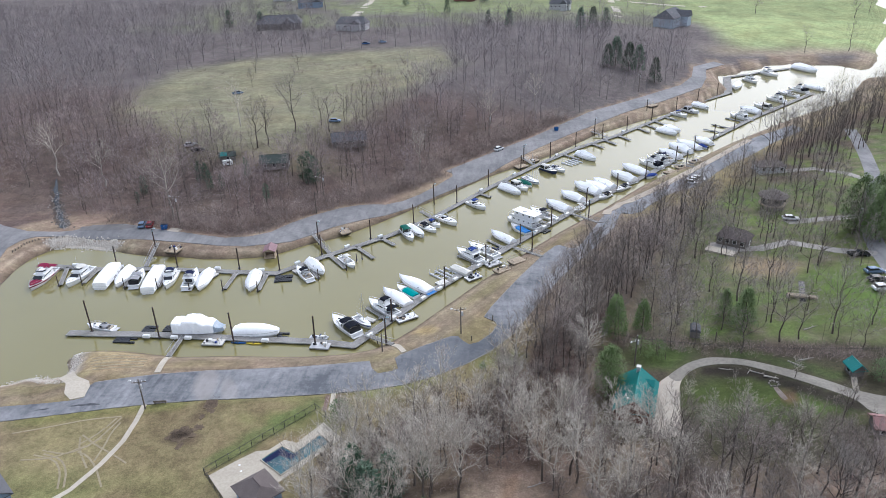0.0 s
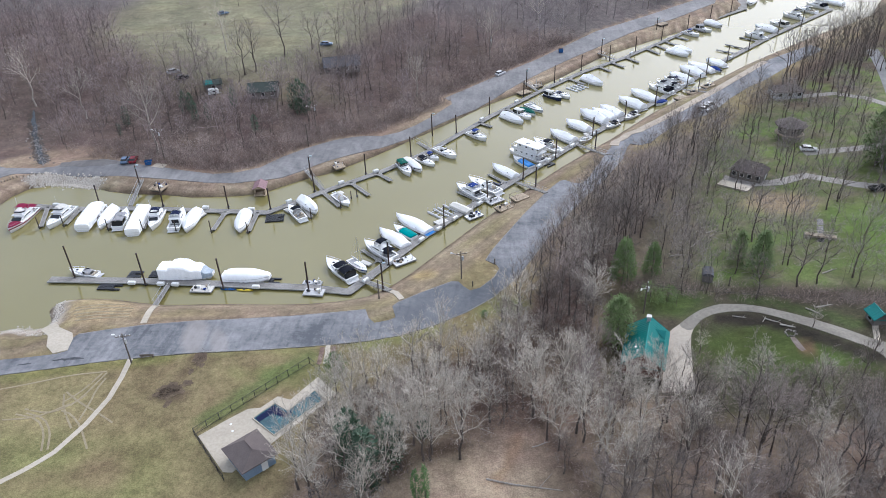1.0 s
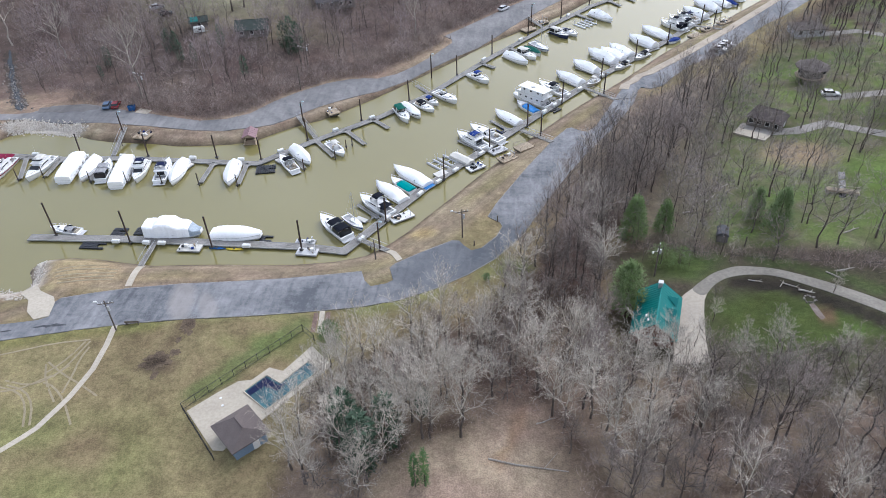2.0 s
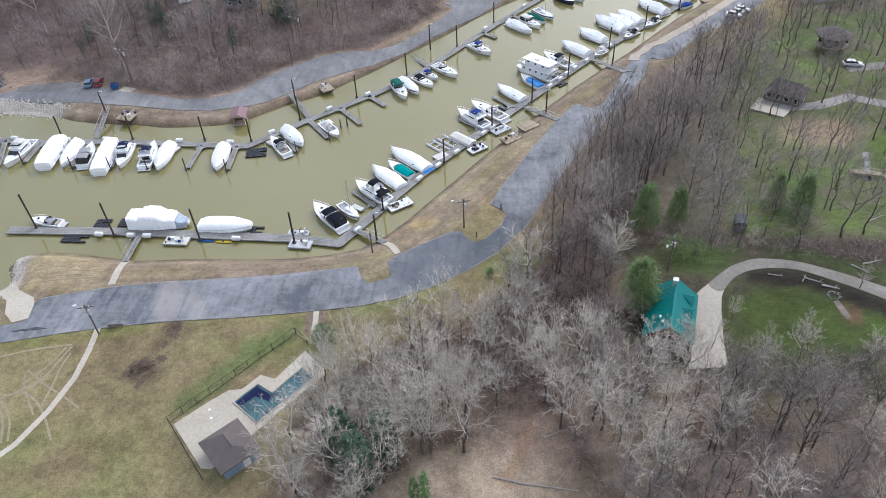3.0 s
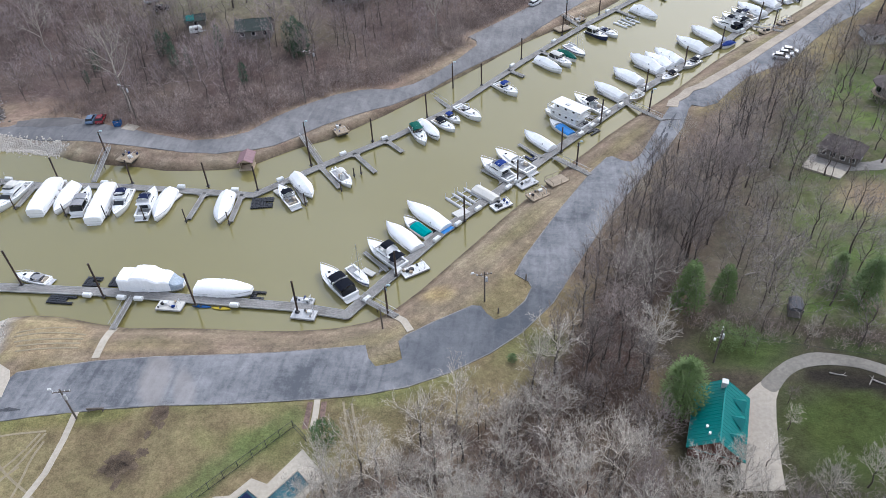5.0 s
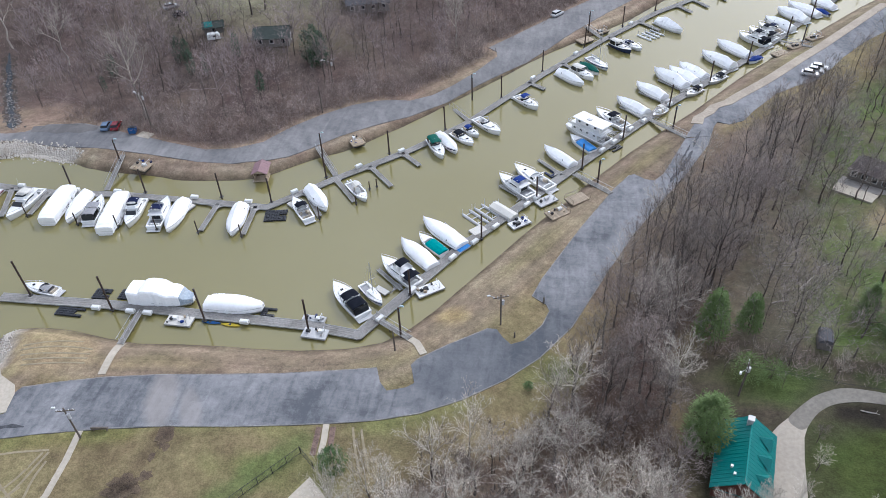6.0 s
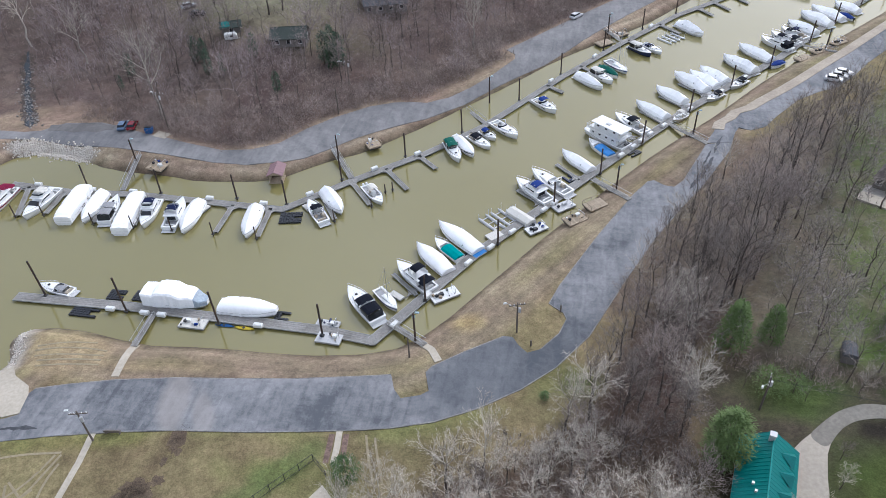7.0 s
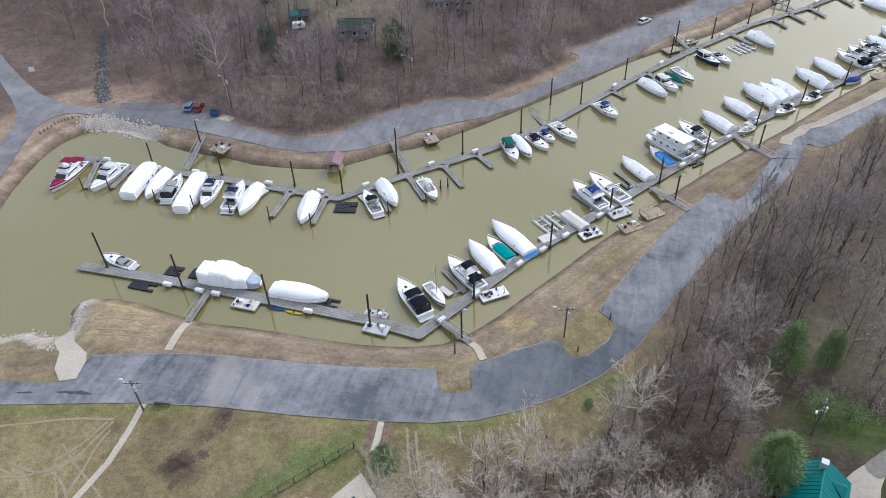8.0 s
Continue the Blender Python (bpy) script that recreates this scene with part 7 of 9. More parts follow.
lots = scatter(7, (28, 122, 98, 205), 6.8, lambda x, y: ~inside(WOOD_SOUTH, x, y) & ~inside(WOOD_EAST, x, y) & clear(x, y, 3)
               & (x > 28 + 0.33 * (y - 98)) & (np.hypot(x - 84, y - 118) > 11) & (np.hypot(x - 66, y - 136) > 7) & (far_from([(92, 118), (96, 145), (106, 176), (127, 231)], x, y) > 4))
random.Random(9).shuffle(lots)
for i, (x, y, s, a) in enumerate(lots[:85]):
    grow("bare_tree", lawn_kinds[i % 4], None, x, y, "slender bare dark tree standing on the lawn", "tree", "bare trees on the lots", s, math.degrees(a))
stand("lot_wood", mid_kinds, LOT_TWIG, lots[85:], "slender bare grey trees scattered over the lots", "wood")
for i, (x, y, s) in enumerate(((32.6, 73.4, 0.5), (36.5, 79.5, 0.4), (37.5, 84.0, 0.35), (44, 71, 0.7), (53, 70, 0.6), (60, 72, 0.75), (42.5, 95.8, 0.45), (57, 86, 0.4), (50, 66, 0.8), (38, 68, 0.75), (29.2, 73.0, 0.5), (64, 78, 0.6))):
    grow("bare_tree", near_kinds[(0, 3, 1)[i % 3]], None, x, y, "small bare tree beside the driveway lawn", "tree", "bare trees on the lots", s, 60.0 * i)
for i, (x, y, s) in enumerate(((9.6, 108.6, 0.75), (12.2, 114.6, 0.85), (14.4, 120, 0.7), (17.2, 126, 0.9), (19.4, 131, 0.75), (22.8, 137.4, 0.85), (26, 143, 0.7), (29.6, 150, 0.8), (46, 171, 0.7), (60, 186, 0.7))):
    grow("bare_tree", near_kinds[(1, 3, 4)[i % 3]], None, x, y, "bare tree leaning over the road edge", "tree", "bare trees by the road", s, 47.0 * i)

pine_a, pine_b, pine_c = conifer(3, 10.8, 3.0, 32, 17, 9, True, 0.85), conifer(4, 9, 2.7, 30, 15, 8, size=0.75, taper=0.5), conifer(5, 5.4, 3.1, 14, 12, 6, True, 0.7)
pines = [(raw_mesh("trunk", *p[0], BARK), raw_mesh("crown", *p[1], m)) for p, m in ((pine_a, LIGHT_NEEDLES), (pine_b, LIGHT_NEEDLES), (pine_c, FRESH), (pine_b, DARK_LEAF), (conifer(9, 5, 2.6, 16, 15, 8, True, 0.7), NEEDLES), (conifer(7, 8.5, 0.65, 24, 6, 3, True, 0.8), NEEDLES), (conifer(8, 8.5, 1.5, 20, 9, 4, True), DARK_LEAF))]
for x, y, k, s, text in ((22.6, 81.6, 0, 1.0, "full green conifer beside the teal-roofed house"), (26.0, 103.2, 1, 1.05, "thin green conifer among bare trees"), (32.0, 105.4, 1, 0.8, "thin green conifer among bare trees"),
                         (52.4, 104.4, 1, 1.1, "thin green conifer among bare trees"), (49.5, 108.5, 1, 0.85, "thin green conifer among bare trees"), (30.2, 94.9, 2, 0.85, "round shrub with fresh yellow-green leaves"), (33.6, 94.9, 2, 0.7, "round shrub with fresh yellow-green leaves"),
                         (95, 157, 0, 1.5, "tall dark green conifer near the lane"), (98, 152, 0, 1.35, "tall dark green conifer near the lane"), (100, 160, 0, 1.4, "tall dark green conifer near the lane"),
                         (-26.2, 71.4, 4, 0.8, "dark green holly bush at the fence corner"), (-1.4, 88.6, 4, 0.3, "low green bush on the verge"), (71.8, 85.6, 4, 0.9, "dark green bush beside the teal-roofed shed"), (-8.4, 44.6, 5, 0.85, "ivy-clad trunk in the bare wood"), (-7.1, 44.8, 5, 0.95, "ivy-clad trunk in the bare wood"), (-15.7, 46.4, 6, 1.45, "dark ivy-clad trunk in the bare wood"), (-13, 51, 6, 1.3, "dark ivy-clad trunk in the bare wood"), (-18.5, 50, 6, 1.45, "dark ivy-clad trunk in the bare wood"), (-9, 57, 6, 0.7, "dark ivy-clad trunk in the bare wood")):
    grow("evergreen", pines[k], None, x, y, text, "evergreen", "evergreens", s, x * 50)
for x, y, s in ((-66.3, 186.2, 1.1), (-64.4, 187.2, 1.25), (-62.3, 186.4, 1.15), (-64.2, 185, 0.75), (-116.6, 171.1, 0.5), (-94.2, 176.6, 0.8), (-99.2, 180.9, 0.9), (-97.6, 182, 0.7), (-118, 178.5, 0.8), (-90, 176.5, 0.7), (-74, 172, 0.7), (-84, 183, 0.8), (52, 355, 1.6), (58, 349, 1.6), (64, 356, 1.5), (70, 340, 1.4), (47, 348, 1.3),
                (-20, 470, 1.2), (-6, 472, 1.3), (40, 455, 1.5), (48, 458, 1.5), (56, 456, 1.5), (-55, 540, 1.2), (-30, 600, 1.5), (-95, 590, 1.3), (-205, 480, 1.4), (-178, 470, 1.4)):
    grow("evergreen", pines[6 if y < 200 else 3], None, x, y, "dark ivy-green evergreen on the far slope", "evergreen", "evergreens", s, x * 31)


def far_wood(x, y, gap=2.6):
    z, away, north = land(x, y)
    road = FAR_ROAD + FAR_ROAD_BACK
    d_road = np.where(inside(road, x, y), -1, far_from(road + road[:1], x, y))
    homes = np.minimum(np.minimum(np.hypot(x + 77, y - 191.5) - 1, np.hypot(x + 57.8, y - 217.5) - 3), np.minimum(np.hypot(x + 93.4, y - 191.5) + 1.5, np.hypot(x + 84, y - 197) - 1))
    return (homes > 2) & (far_from(CREEK, x, y) > 1.4 + 0.4 * gap) & (north > 0.9) & (away > 8) & (d_road > gap) & ~inside(FIELD, x, y) & ~((x < -118) & (y < 158 + 0.25 * (-118 - x))) & ~((x > 92) & (y > 300) & (y < 405 + 2.2 * (x - 92))) & ~((x > 108) & (y > 395))


far_kinds = [merged(bare_tree(120 + k, 13 + k, 9, 5, 7, 0.036, 0.8, 0.34, r0=0.15, sides=3, limbs_in_crown=k % 2 == 0)) for k in range(4)] + [hazy_tree(140 + k, 9 + k, 150, 1.0, 0.3) for k in range(3)]
slope = scatter(11, (-200, 100, 148, 262), 5.5, lambda x, y: far_wood(x, y, 4.0) & (far_wood(x, y, 13.0) | (waves(x, y, 6, 5) > 0.35)) & (y < 262))
stand("hillside_wood", far_kinds, FAR_TWIG, slope, "bare grey-brown wood on the slope above the road", "wood")
distant_kinds = [hazy_tree(150 + k, 14 + 1.3 * k, 190, 1.25, 0.3 + 0.025 * k) for k in range(5)]
back = scatter(12, (-420, 112, 262, 575), 9.8, lambda x, y: far_wood(x, y) & (y < np.where(x < -150, 560, 486 + 0.12 * x) + 14 * waves(x, y, 30, 3)) & ~((x > 30) & (y > 470)))
stand("distant_wood", distant_kinds, DISTANT_TWIG, [(x, y, s * (0.8 if y > 395 else 1.0), a) for x, y, s, a in back], "hazy bare grey wood covering the far hillside", "wood")
outer = scatter(13, (-800, 420, 500, 900), 24, lambda x, y: (land(x, y)[1] > 10) & ((x < -230 - 0.1 * (y - 500)) | (y > 780) | ((waves(x, y, 40, 2) > 0.2) & (x < 110))))
stand("outer_wood", distant_kinds, DISTANT_TWIG, outer, "scattered distant bare trees between far lawns", "wood")
for i, (x, y, s) in enumerate(((-86.2, 201, 1.55), (-83.4, 204, 1.4), (-77.6, 217.4, 1.6), (-104, 205, 1.1), (-66, 222, 1.3), (-70, 226, 1.1), (196, 428, 1.3), (170, 424, 1.1), (178, 560, 1.2), (250, 560, 1.3), (266, 575, 1.2), (-120, 290, 0.6), (-110, 330, 0.7), (-128, 318, 0.7))):
    grow("bare_tree", lawn_kinds[i % 4], None, x, y, "single bare tree standing in the open field", "tree", "bare trees of the field", s, 70.0 * i)


def brush_clump(seed, n, size, width):
    """A low tangle of arching stems."""
    g = np.random.RandomState(seed)
    w = Wood()
    for _ in range(n):
        p = np.array((*g.normal(0, size * 0.42, 2), g.uniform(0, size * 0.15)))
        d = unit(np.array((*g.normal(0, 0.7, 2), 0.8)))
        length = size * g.uniform(0.3, 0.8)
        w.twig(p, d, length, width * g.uniform(0.6, 1.3))
        for _ in range(2):
            w.twig(p + d * length * g.uniform(0.4, 0.8), aside(d, g.uniform(0, 6.28), g.uniform(0.5, 1.2)), length * g.uniform(0.4, 0.8), width * g.uniform(0.4, 0.8))
    return (*w.arrays(), 0)


brush = [brush_clump(s, 26, 1.9, 0.03) for s in range(4)]
stand("hillside_brush", brush, BRUSH, scatter(14, (-190, 100, 148, 255), 2.9, lambda x, y: far_wood(x, y, 1.0)), "tangled brown brush under the hillside trees", "undergrowth")
stand("roadside_brush", brush, BRUSH, [(x, y, s * 1.45, a) for x, y, s, a in scatter(24, (-118, 40, 145, 275), 1.9, lambda x, y: far_wood(x, y, 1.1) & ~far_wood(x, y, 11.0))], "pale brown tangled brush along the far road", "undergrowth")
stand("wood_brush", brush, BRUSH, scatter(15, (-28, 90, 42, 180), 3.3, lambda x, y: inside(WOOD_SOUTH, x, y) & clear(x, y, 0.8) & ~inside(CLEARING, x, y)), "tangled brown brush under the near trees", "undergrowth")
stand("field_brush", brush, BRUSH, [(x, y, s * 1.5, a) for x, y, s, a in scatter(16, (-170, -30, 205, 400), 11, lambda x, y: inside(FIELD, x, y) & (waves(x, y, 18, 1) > 0.3))], "low brown bushes in the open field", "undergrowth")
saplings = [merged(bare_tree(180 + k, 6.0 + k, 5, 3, 3, 0.028, 0.65, 0.2, r0=0.045, sides=3, shoots=3, fine=0.75)) for k in range(4)]
stand("lot_saplings", saplings, LOT_TWIG, scatter(18, (22, 118, 95, 210), 4.8, lambda x, y: ~inside(WOOD_EAST, x, y) & clear(x, y, 1.5) & (waves(x, y, 11, 6) > np.where(x < 44 + 0.2 * (y - 98), -0.6, 0.4)) & (np.hypot(x - 84, y - 118) > 13) & (x > 20 + 0.36 * (y - 98)) & (far_from([(92, 118), (96, 145), (106, 176), (127, 231)], x, y) > 4)), "thin grey saplings between the larger trees", "saplings")
stand("wood_saplings", saplings, RED_TWIG, scatter(19, (-26, 90, 42, 180), 6.4, lambda x, y: inside(WOOD_SOUTH, x, y) & clear(x, y, 1.5) & ~inside(CLEARING, x, y)), "thin reddish saplings under the near wood", "saplings")
stand("lot_brush", brush, BRUSH, scatter(17, (26, 80, 93, 104), 1.9, lambda x, y: (np.abs(y - 98.5 + 0.12 * (x - 40)) < 2.6) & clear(x, y, 0.5)), "dark brush and fallen wood along a ditch", "undergrowth")
thicket = [hazy_tree(230 + k, 5.5 + 0.8 * k, 150, 0.95, 0.36) for k in range(4)]
stand("lot_thicket", thicket, LOT_TWIG, scatter(21, (16, 80, 108, 205), 4.6, lambda x, y: ~inside(WOOD_EAST, x, y) & clear(x, y, 1.5) & (x > 15 + 0.42 * (y - 108)) & (x < 46 + 0.25 * (y - 98)) & (waves(x, y, 8, 9) > 0.05)), "tangled reddish-grey thicket between the road and the lots", "undergrowth")
stand("slope_thicket", thicket, BRUSH, [(x, y, s * 0.72, a) for x, y, s, a in scatter(25, (-100, 40, 145, 275), 3.5, lambda x, y: far_wood(x, y, 2.4) & ~far_wood(x, y, 15.0))], "pale brown tangled bushes at the foot of the slope", "undergrowth")
stand("near_thicket", thicket, TWIG, scatter(22, (-26, 90, 41, 125), 5.0, lambda x, y: inside(WOOD_SOUTH, x, y) & ((y > 60) | (x < -14)) & clear(x, y, 2.0) & ~inside(CLEARING, x, y) & (waves(x, y, 8, 2) > -0.2)), "tangled grey undergrowth between the near trees", "undergrowth")


# ---- buildings ----
def gable_house(name, x, y, head, n, w, eave, ridge, wall, roof, label, hip=0.0, windows=3, seam=None, porch=False, chimney=False, over=0.4, door=True):
    """A house with walls, a gable or hip roof with thickness, windows with frames, a door. eave and ridge are above the ground there."""
    base = height(x, y) - 0.2
    th = thing(name, pose(x, y, base, 0, 0, head), label, "house" if "house" in name else "shed")
    e, r = eave + 0.2, ridge + 0.2
    body = Shape().box((0, 0, e / 2), (n, w, e))
    if not hip:
        body.add([(-n / 2, -w / 2, e), (-n / 2, w / 2, e), (-n / 2, 0, r - 0.12), (n / 2, -w / 2, e), (n / 2, w / 2, e), (n / 2, 0, r - 0.12)], [(0, 2, 1), (3, 4, 5)])
    part("wall", body, wall, th)
    hx = n / 2 - hip * n / 2
    drop = (r - e) * over / (w / 2)
    top = Shape()
    ex, ey = n / 2 + over, w / 2 + over
    rx = hx + (over if not hip else 0)
    for lift, flip in ((0.0, False), (-0.16, True)):
        pts = [(-ex, -ey, e - drop + lift), (ex, -ey, e - drop + lift), (ex, ey, e - drop + lift), (-ex, ey, e - drop + lift), (-rx, 0, r + lift), (rx, 0, r + lift)]
        faces = [(0, 1, 5, 4), (2, 3, 4, 5)] + ([(1, 2, 5), (3, 0, 4)] if hip else [])
        top.add(pts, [f[::-1] for f in faces] if flip else faces)
    rim = [(-ex, -ey), (ex, -ey), (ex, ey), (-ex, ey), (-ex, -ey)]
    top.loft([[(px, py, e - drop) for px, py in rim], [(px, py, e - drop - 0.16) for px, py in rim]])
    part("roof", top, roof, th)
    if seam:
        count = round((2 * ex) / 0.6)
        for i in range(count + 1):
            px = -ex + 2 * ex * i / count
            for sg in (1, -1):
                part("roof_seam", Shape().tube([(px, sg * ey, e - drop + 0.03), (px, 0, r + 0.03)], 0.035, 4), seam, th)
        part("ridge_cap", Shape().tube([(-rx, 0, r + 0.03), (rx, 0, r + 0.03)], 0.1, 6), seam, th)
    else:
        part("ridge_cap", Shape().tube([(-rx, 0, r + 0.01), (rx, 0, r + 0.01)], 0.09, 5), roof, th)
    for sg in (1, -1):
        for i in range(windows):
            px = n * ((i + 0.5) / windows - 0.5)
            fr = part("window", Shape().box((px, sg * (w / 2 + 0.03), e * 0.58), (1.1, 0.08, 1.2)), WHITE_PLASTIC, th)
            pane = part("pane", Shape().box((px, sg * (w / 2 + 0.06), e * 0.58), (0.92, 0.06, 1.02)), DARK_GLASS, fr)
    if door:
        part("door", Shape().box((n / 2 + 0.04, w * 0.15, 1.25), (0.08, 1.0, 2.1)), WHITE_PLASTIC, th)
    if chimney:
        part("chimney", Shape().box((n * 0.42, 0.2, r + 0.1), (0.7, 0.7, 1.1), taper=0.95).box((n * 0.42, 0.2, r + 0.85), (0.85, 0.85, 0.12)), GEL_GREY, th)
    if porch:
        part("porch_roof", Shape().box((0, -w / 2 - 1.4, e * 0.82), (n * 0.9, 2.8, 0.14), rx=0.12), SIDING, th)
        for i in range(5):
            part("porch_post", Shape().tube([((i / 4 - 0.5) * n * 0.86, -w / 2 - 2.6, 0), ((i / 4 - 0.5) * n * 0.86, -w / 2 - 2.6, e * 0.78)], 0.09, 6), WHITE_PLASTIC, th)
        part("porch_floor", Shape().box((0, -w / 2 - 1.4, 0.35), (n * 0.95, 3.0, 0.2)), CONCRETE, th)
    return th


teal = gable_house("house", 27.1, 78.5, 77, 10.0, 6.6, 2.5, 5.0, BRICK, TEAL_METAL, "brick house with a teal standing-seam metal roof and three dormers", windows=3, seam=TEAL_RIB, chimney=True)
for i in range(3):
    px = (i - 1) * 3.0
    rise = lambda yy: 2.7 + 2.5 * (1 - abs(yy) / 3.3)  # noqa: E731
    face, back = -2.55, -1.1
    zt = rise(back)
    d = part("dormer", Shape().add([(px - 1.3, face - 0.4, rise(face) + 0.05), (px, face - 0.4, zt), (px, back, zt + 0.02), (px + 1.3, face - 0.4, rise(face) + 0.05)], [(0, 1, 2), (1, 3, 2)])
             .add([(px - 1.1, face, rise(face) - 0.05), (px + 1.1, face, rise(face) - 0.05), (px, face, zt - 0.06)], [(0, 1, 2)]), TEAL_METAL, teal)
    part("dormer_window", Shape().box((px, face - 0.04, rise(face) + 0.3), (0.9, 0.08, 0.46)), DARK_GLASS, d)
part("skylight", Shape().box((-2.6, 1.6, 4.15), (0.35, 0.3, 0.3)), WHITE_PLASTIC, teal)
part("skylight", Shape().box((-3.8, 1.2, 4.4), (0.35, 0.3, 0.3)), WHITE_PLASTIC, teal)

gable_house("pool_house", -34.3, 50.6, -43, 5.6, 5.0, 2.5, 3.6, BLUE_SIDING, SHINGLE, "small blue pool house with a brown hipped shingle roof", hip=0.55, windows=2, over=0.5)
gable_house("house", -78.2, 45.4, -38, 10, 7.5, 2.8, 5.2, BLUE_SIDING, SHINGLE_GREY, "blue-sided house with grey roof beside the footpath", windows=3)
gable_house("house", 62.2, 150.6, -33, 7.6, 5.4, 2.6, 4.4, DULL_SIDING, SHINGLE, "low house with brown-grey hipped roof among bare trees", hip=0.25, windows=4)
MOSSY = mat("mossy_green_grey_roof", (0.06, 0.075, 0.065), 0.9, scale=0.7, vary=0.2, fine=6)
gable_house("house", -77.0, 191.5, 12, 9.0, 6.0, 2.4, 4.2, DULL_SIDING, MOSSY, "small house with mossy dark green roof on the slope", windows=3)
gable_house("house", -57.8, 217.5, 18, 12.0, 7.0, 2.6, 4.8, DULL_SIDING, SHINGLE_GREY, "grey-roofed house at the top of the slope", windows=4)
tarped = gable_house("shed", -94.0, 192.8, 25, 5.0, 3.4, 1.9, 2.8, DULL_SIDING, MOSSY, "small dark-roofed shed with a teal tarp over one end", windows=1)
part("tarp", Shape().box((-1.2, -0.95, 2.62), (2.2, 1.9, 0.05), rx=0.49), TEAL_METAL, tarped, "teal tarp")
drape("footpath", ribbon([(67.5, 86.4), (66.9, 84.6), (66.2, 82.0)], 1.0), CONCRETE, 0.06, "short concrete path from the shed to the driveway", "path", step=1.5)
gable_house("shed", 67.9, 87.6, 98, 2.6, 2.2, 1.8, 2.7, DULL_SIDING, TEAL_METAL, "small shed with a bright teal metal roof", windows=1, seam=TEAL_RIB)
gable_house("shed", 66.9, 70.9, -8, 5.0, 3.6, 1.6, 2.5, DULL_SIDING, mat("faded_red_roof", (0.3, 0.16, 0.15), 0.7), "low shed with a faded red roof", windows=2)
gable_house("house", 88.5, 211.5, 8, 9, 6, 2.4, 3.6, SIDING, SHINGLE, "low cottage with a dark roof behind bare trees", hip=0.4, windows=3)
for x, y, head, n, w, e, r, wall, roof, text in ((-166, 474, 12, 30, 13, 5, 9.5, DULL_SIDING, SHINGLE_GREY, "long two-storey house with grey gabled roof"), (-110, 458, -5, 20, 11, 4.5, 8, SIDING, SHINGLE_GREY, "wide house with grey shingle roof"),
                                              (-176, 588, 20, 20, 12, 5, 9, BLUE_SIDING, SHINGLE_GREY, "blue-grey two-storey house behind trees"), (-48, 618, 5, 18, 11, 6, 10, BRICK, SHINGLE, "red brick house on a green lawn"),
                                              (31, 552, -10, 15, 11, 5.5, 10, SIDING, SHINGLE_GREY, "house with steep dark roof"), (104, 500, 60, 24, 14, 6.5, 11.5, PALE_SIDING, SHINGLE_GREY, "large pale blue-grey three-gabled house on a lawn"),
                                              (-215, 640, 0, 18, 11, 5, 9, SIDING, SHINGLE_GREY, "pale house behind bare trees")):
    h = gable_house("house", x, y, head, n, w, e, r, wall, roof, text, hip=0.2, windows=5, over=0.6)
    part("wing_wall", Shape().box((n * 0.22, -w * 0.55, e / 2), (n * 0.3, w * 0.6, e)), wall, h)
    part("wing_roof", Shape().add([(n * 0.05, -w * 0.9, e), (n * 0.39, -w * 0.9, e), (n * 0.22, -w * 0.9, r - 1), (n * 0.05, 0, e), (n * 0.39, 0, e), (n * 0.22, 0, r - 1)], [(0, 3, 5, 2), (1, 2, 5, 4), (0, 2, 1)]), roof, h)


def round_house(x, y):
    base = height(x, y)
    th = thing("round_house", pose(x, y, base, 0, 0, 15), "raised round house with dark faceted shingle roof on posts", "house")
    ring = lambda r, z: [(r * math.cos(k * math.pi / 5), r * math.sin(k * math.pi / 5), z) for k in range(10)]  # noqa: E731
    part("wall", Shape().loft([ring(3.1, 1.9), ring(3.1, 4.4)], True, True), DULL_SIDING, th)
    part("roof", Shape().loft([ring(4.3, 4.2), ring(4.3, 4.4), ring(0.9, 6.0), ring(0.1, 6.2)], True, True), SHINGLE, th)
    for k in range(10):
        p = ring(2.9, 0)[k]
        part("stilt", Shape().tube([(p[0], p[1], -0.3), (p[0], p[1], 2.0)], 0.13, 6), POLE, th)
        q = ring(3.12, 3.3)[k]
        if k % 2:
            part("window", Shape().box((q[0] * 0.96, q[1] * 0.96, 3.3), (0.9, 0.9, 1.1), rz=k * math.pi / 5), DARK_GLASS, th)
    part("balcony", Shape().loft([ring(3.9, 1.75), ring(3.9, 1.9)], True, True), TIMBER, th)


round_house(79, 175.5)


def barrel_shed(x, y):
    th = thing("garden_shed", pose(x, y, height(x, y), 0, 0, 80), "small dark shed with a rounded barrel roof", "shed")
    part("wall", Shape().box((0, 0, 1.0), (3.4, 2.5, 2.0)), DULL_SIDING, th)
    arc = [(1.4 * math.cos(a), 1.9 + 0.95 * math.sin(a)) for a in np.linspace(0, math.pi, 9)]
    part("roof", Shape().loft([[(px, c, z) for c, z in arc] for px in (-1.9, 1.9)]).add([(-1.8, c, z) for c, z in arc], [tuple(range(9))]).add([(1.8, c, z) for c, z in arc], [tuple(range(8, -1, -1))]), SHINGLE_GREY, th)
    part("door", Shape().box((1.72, 0, 0.95), (0.06, 1.0, 1.8)), SIDING, th)
    th.scale = (0.78, 0.78, 0.78)


barrel_shed(42.4, 102.6)


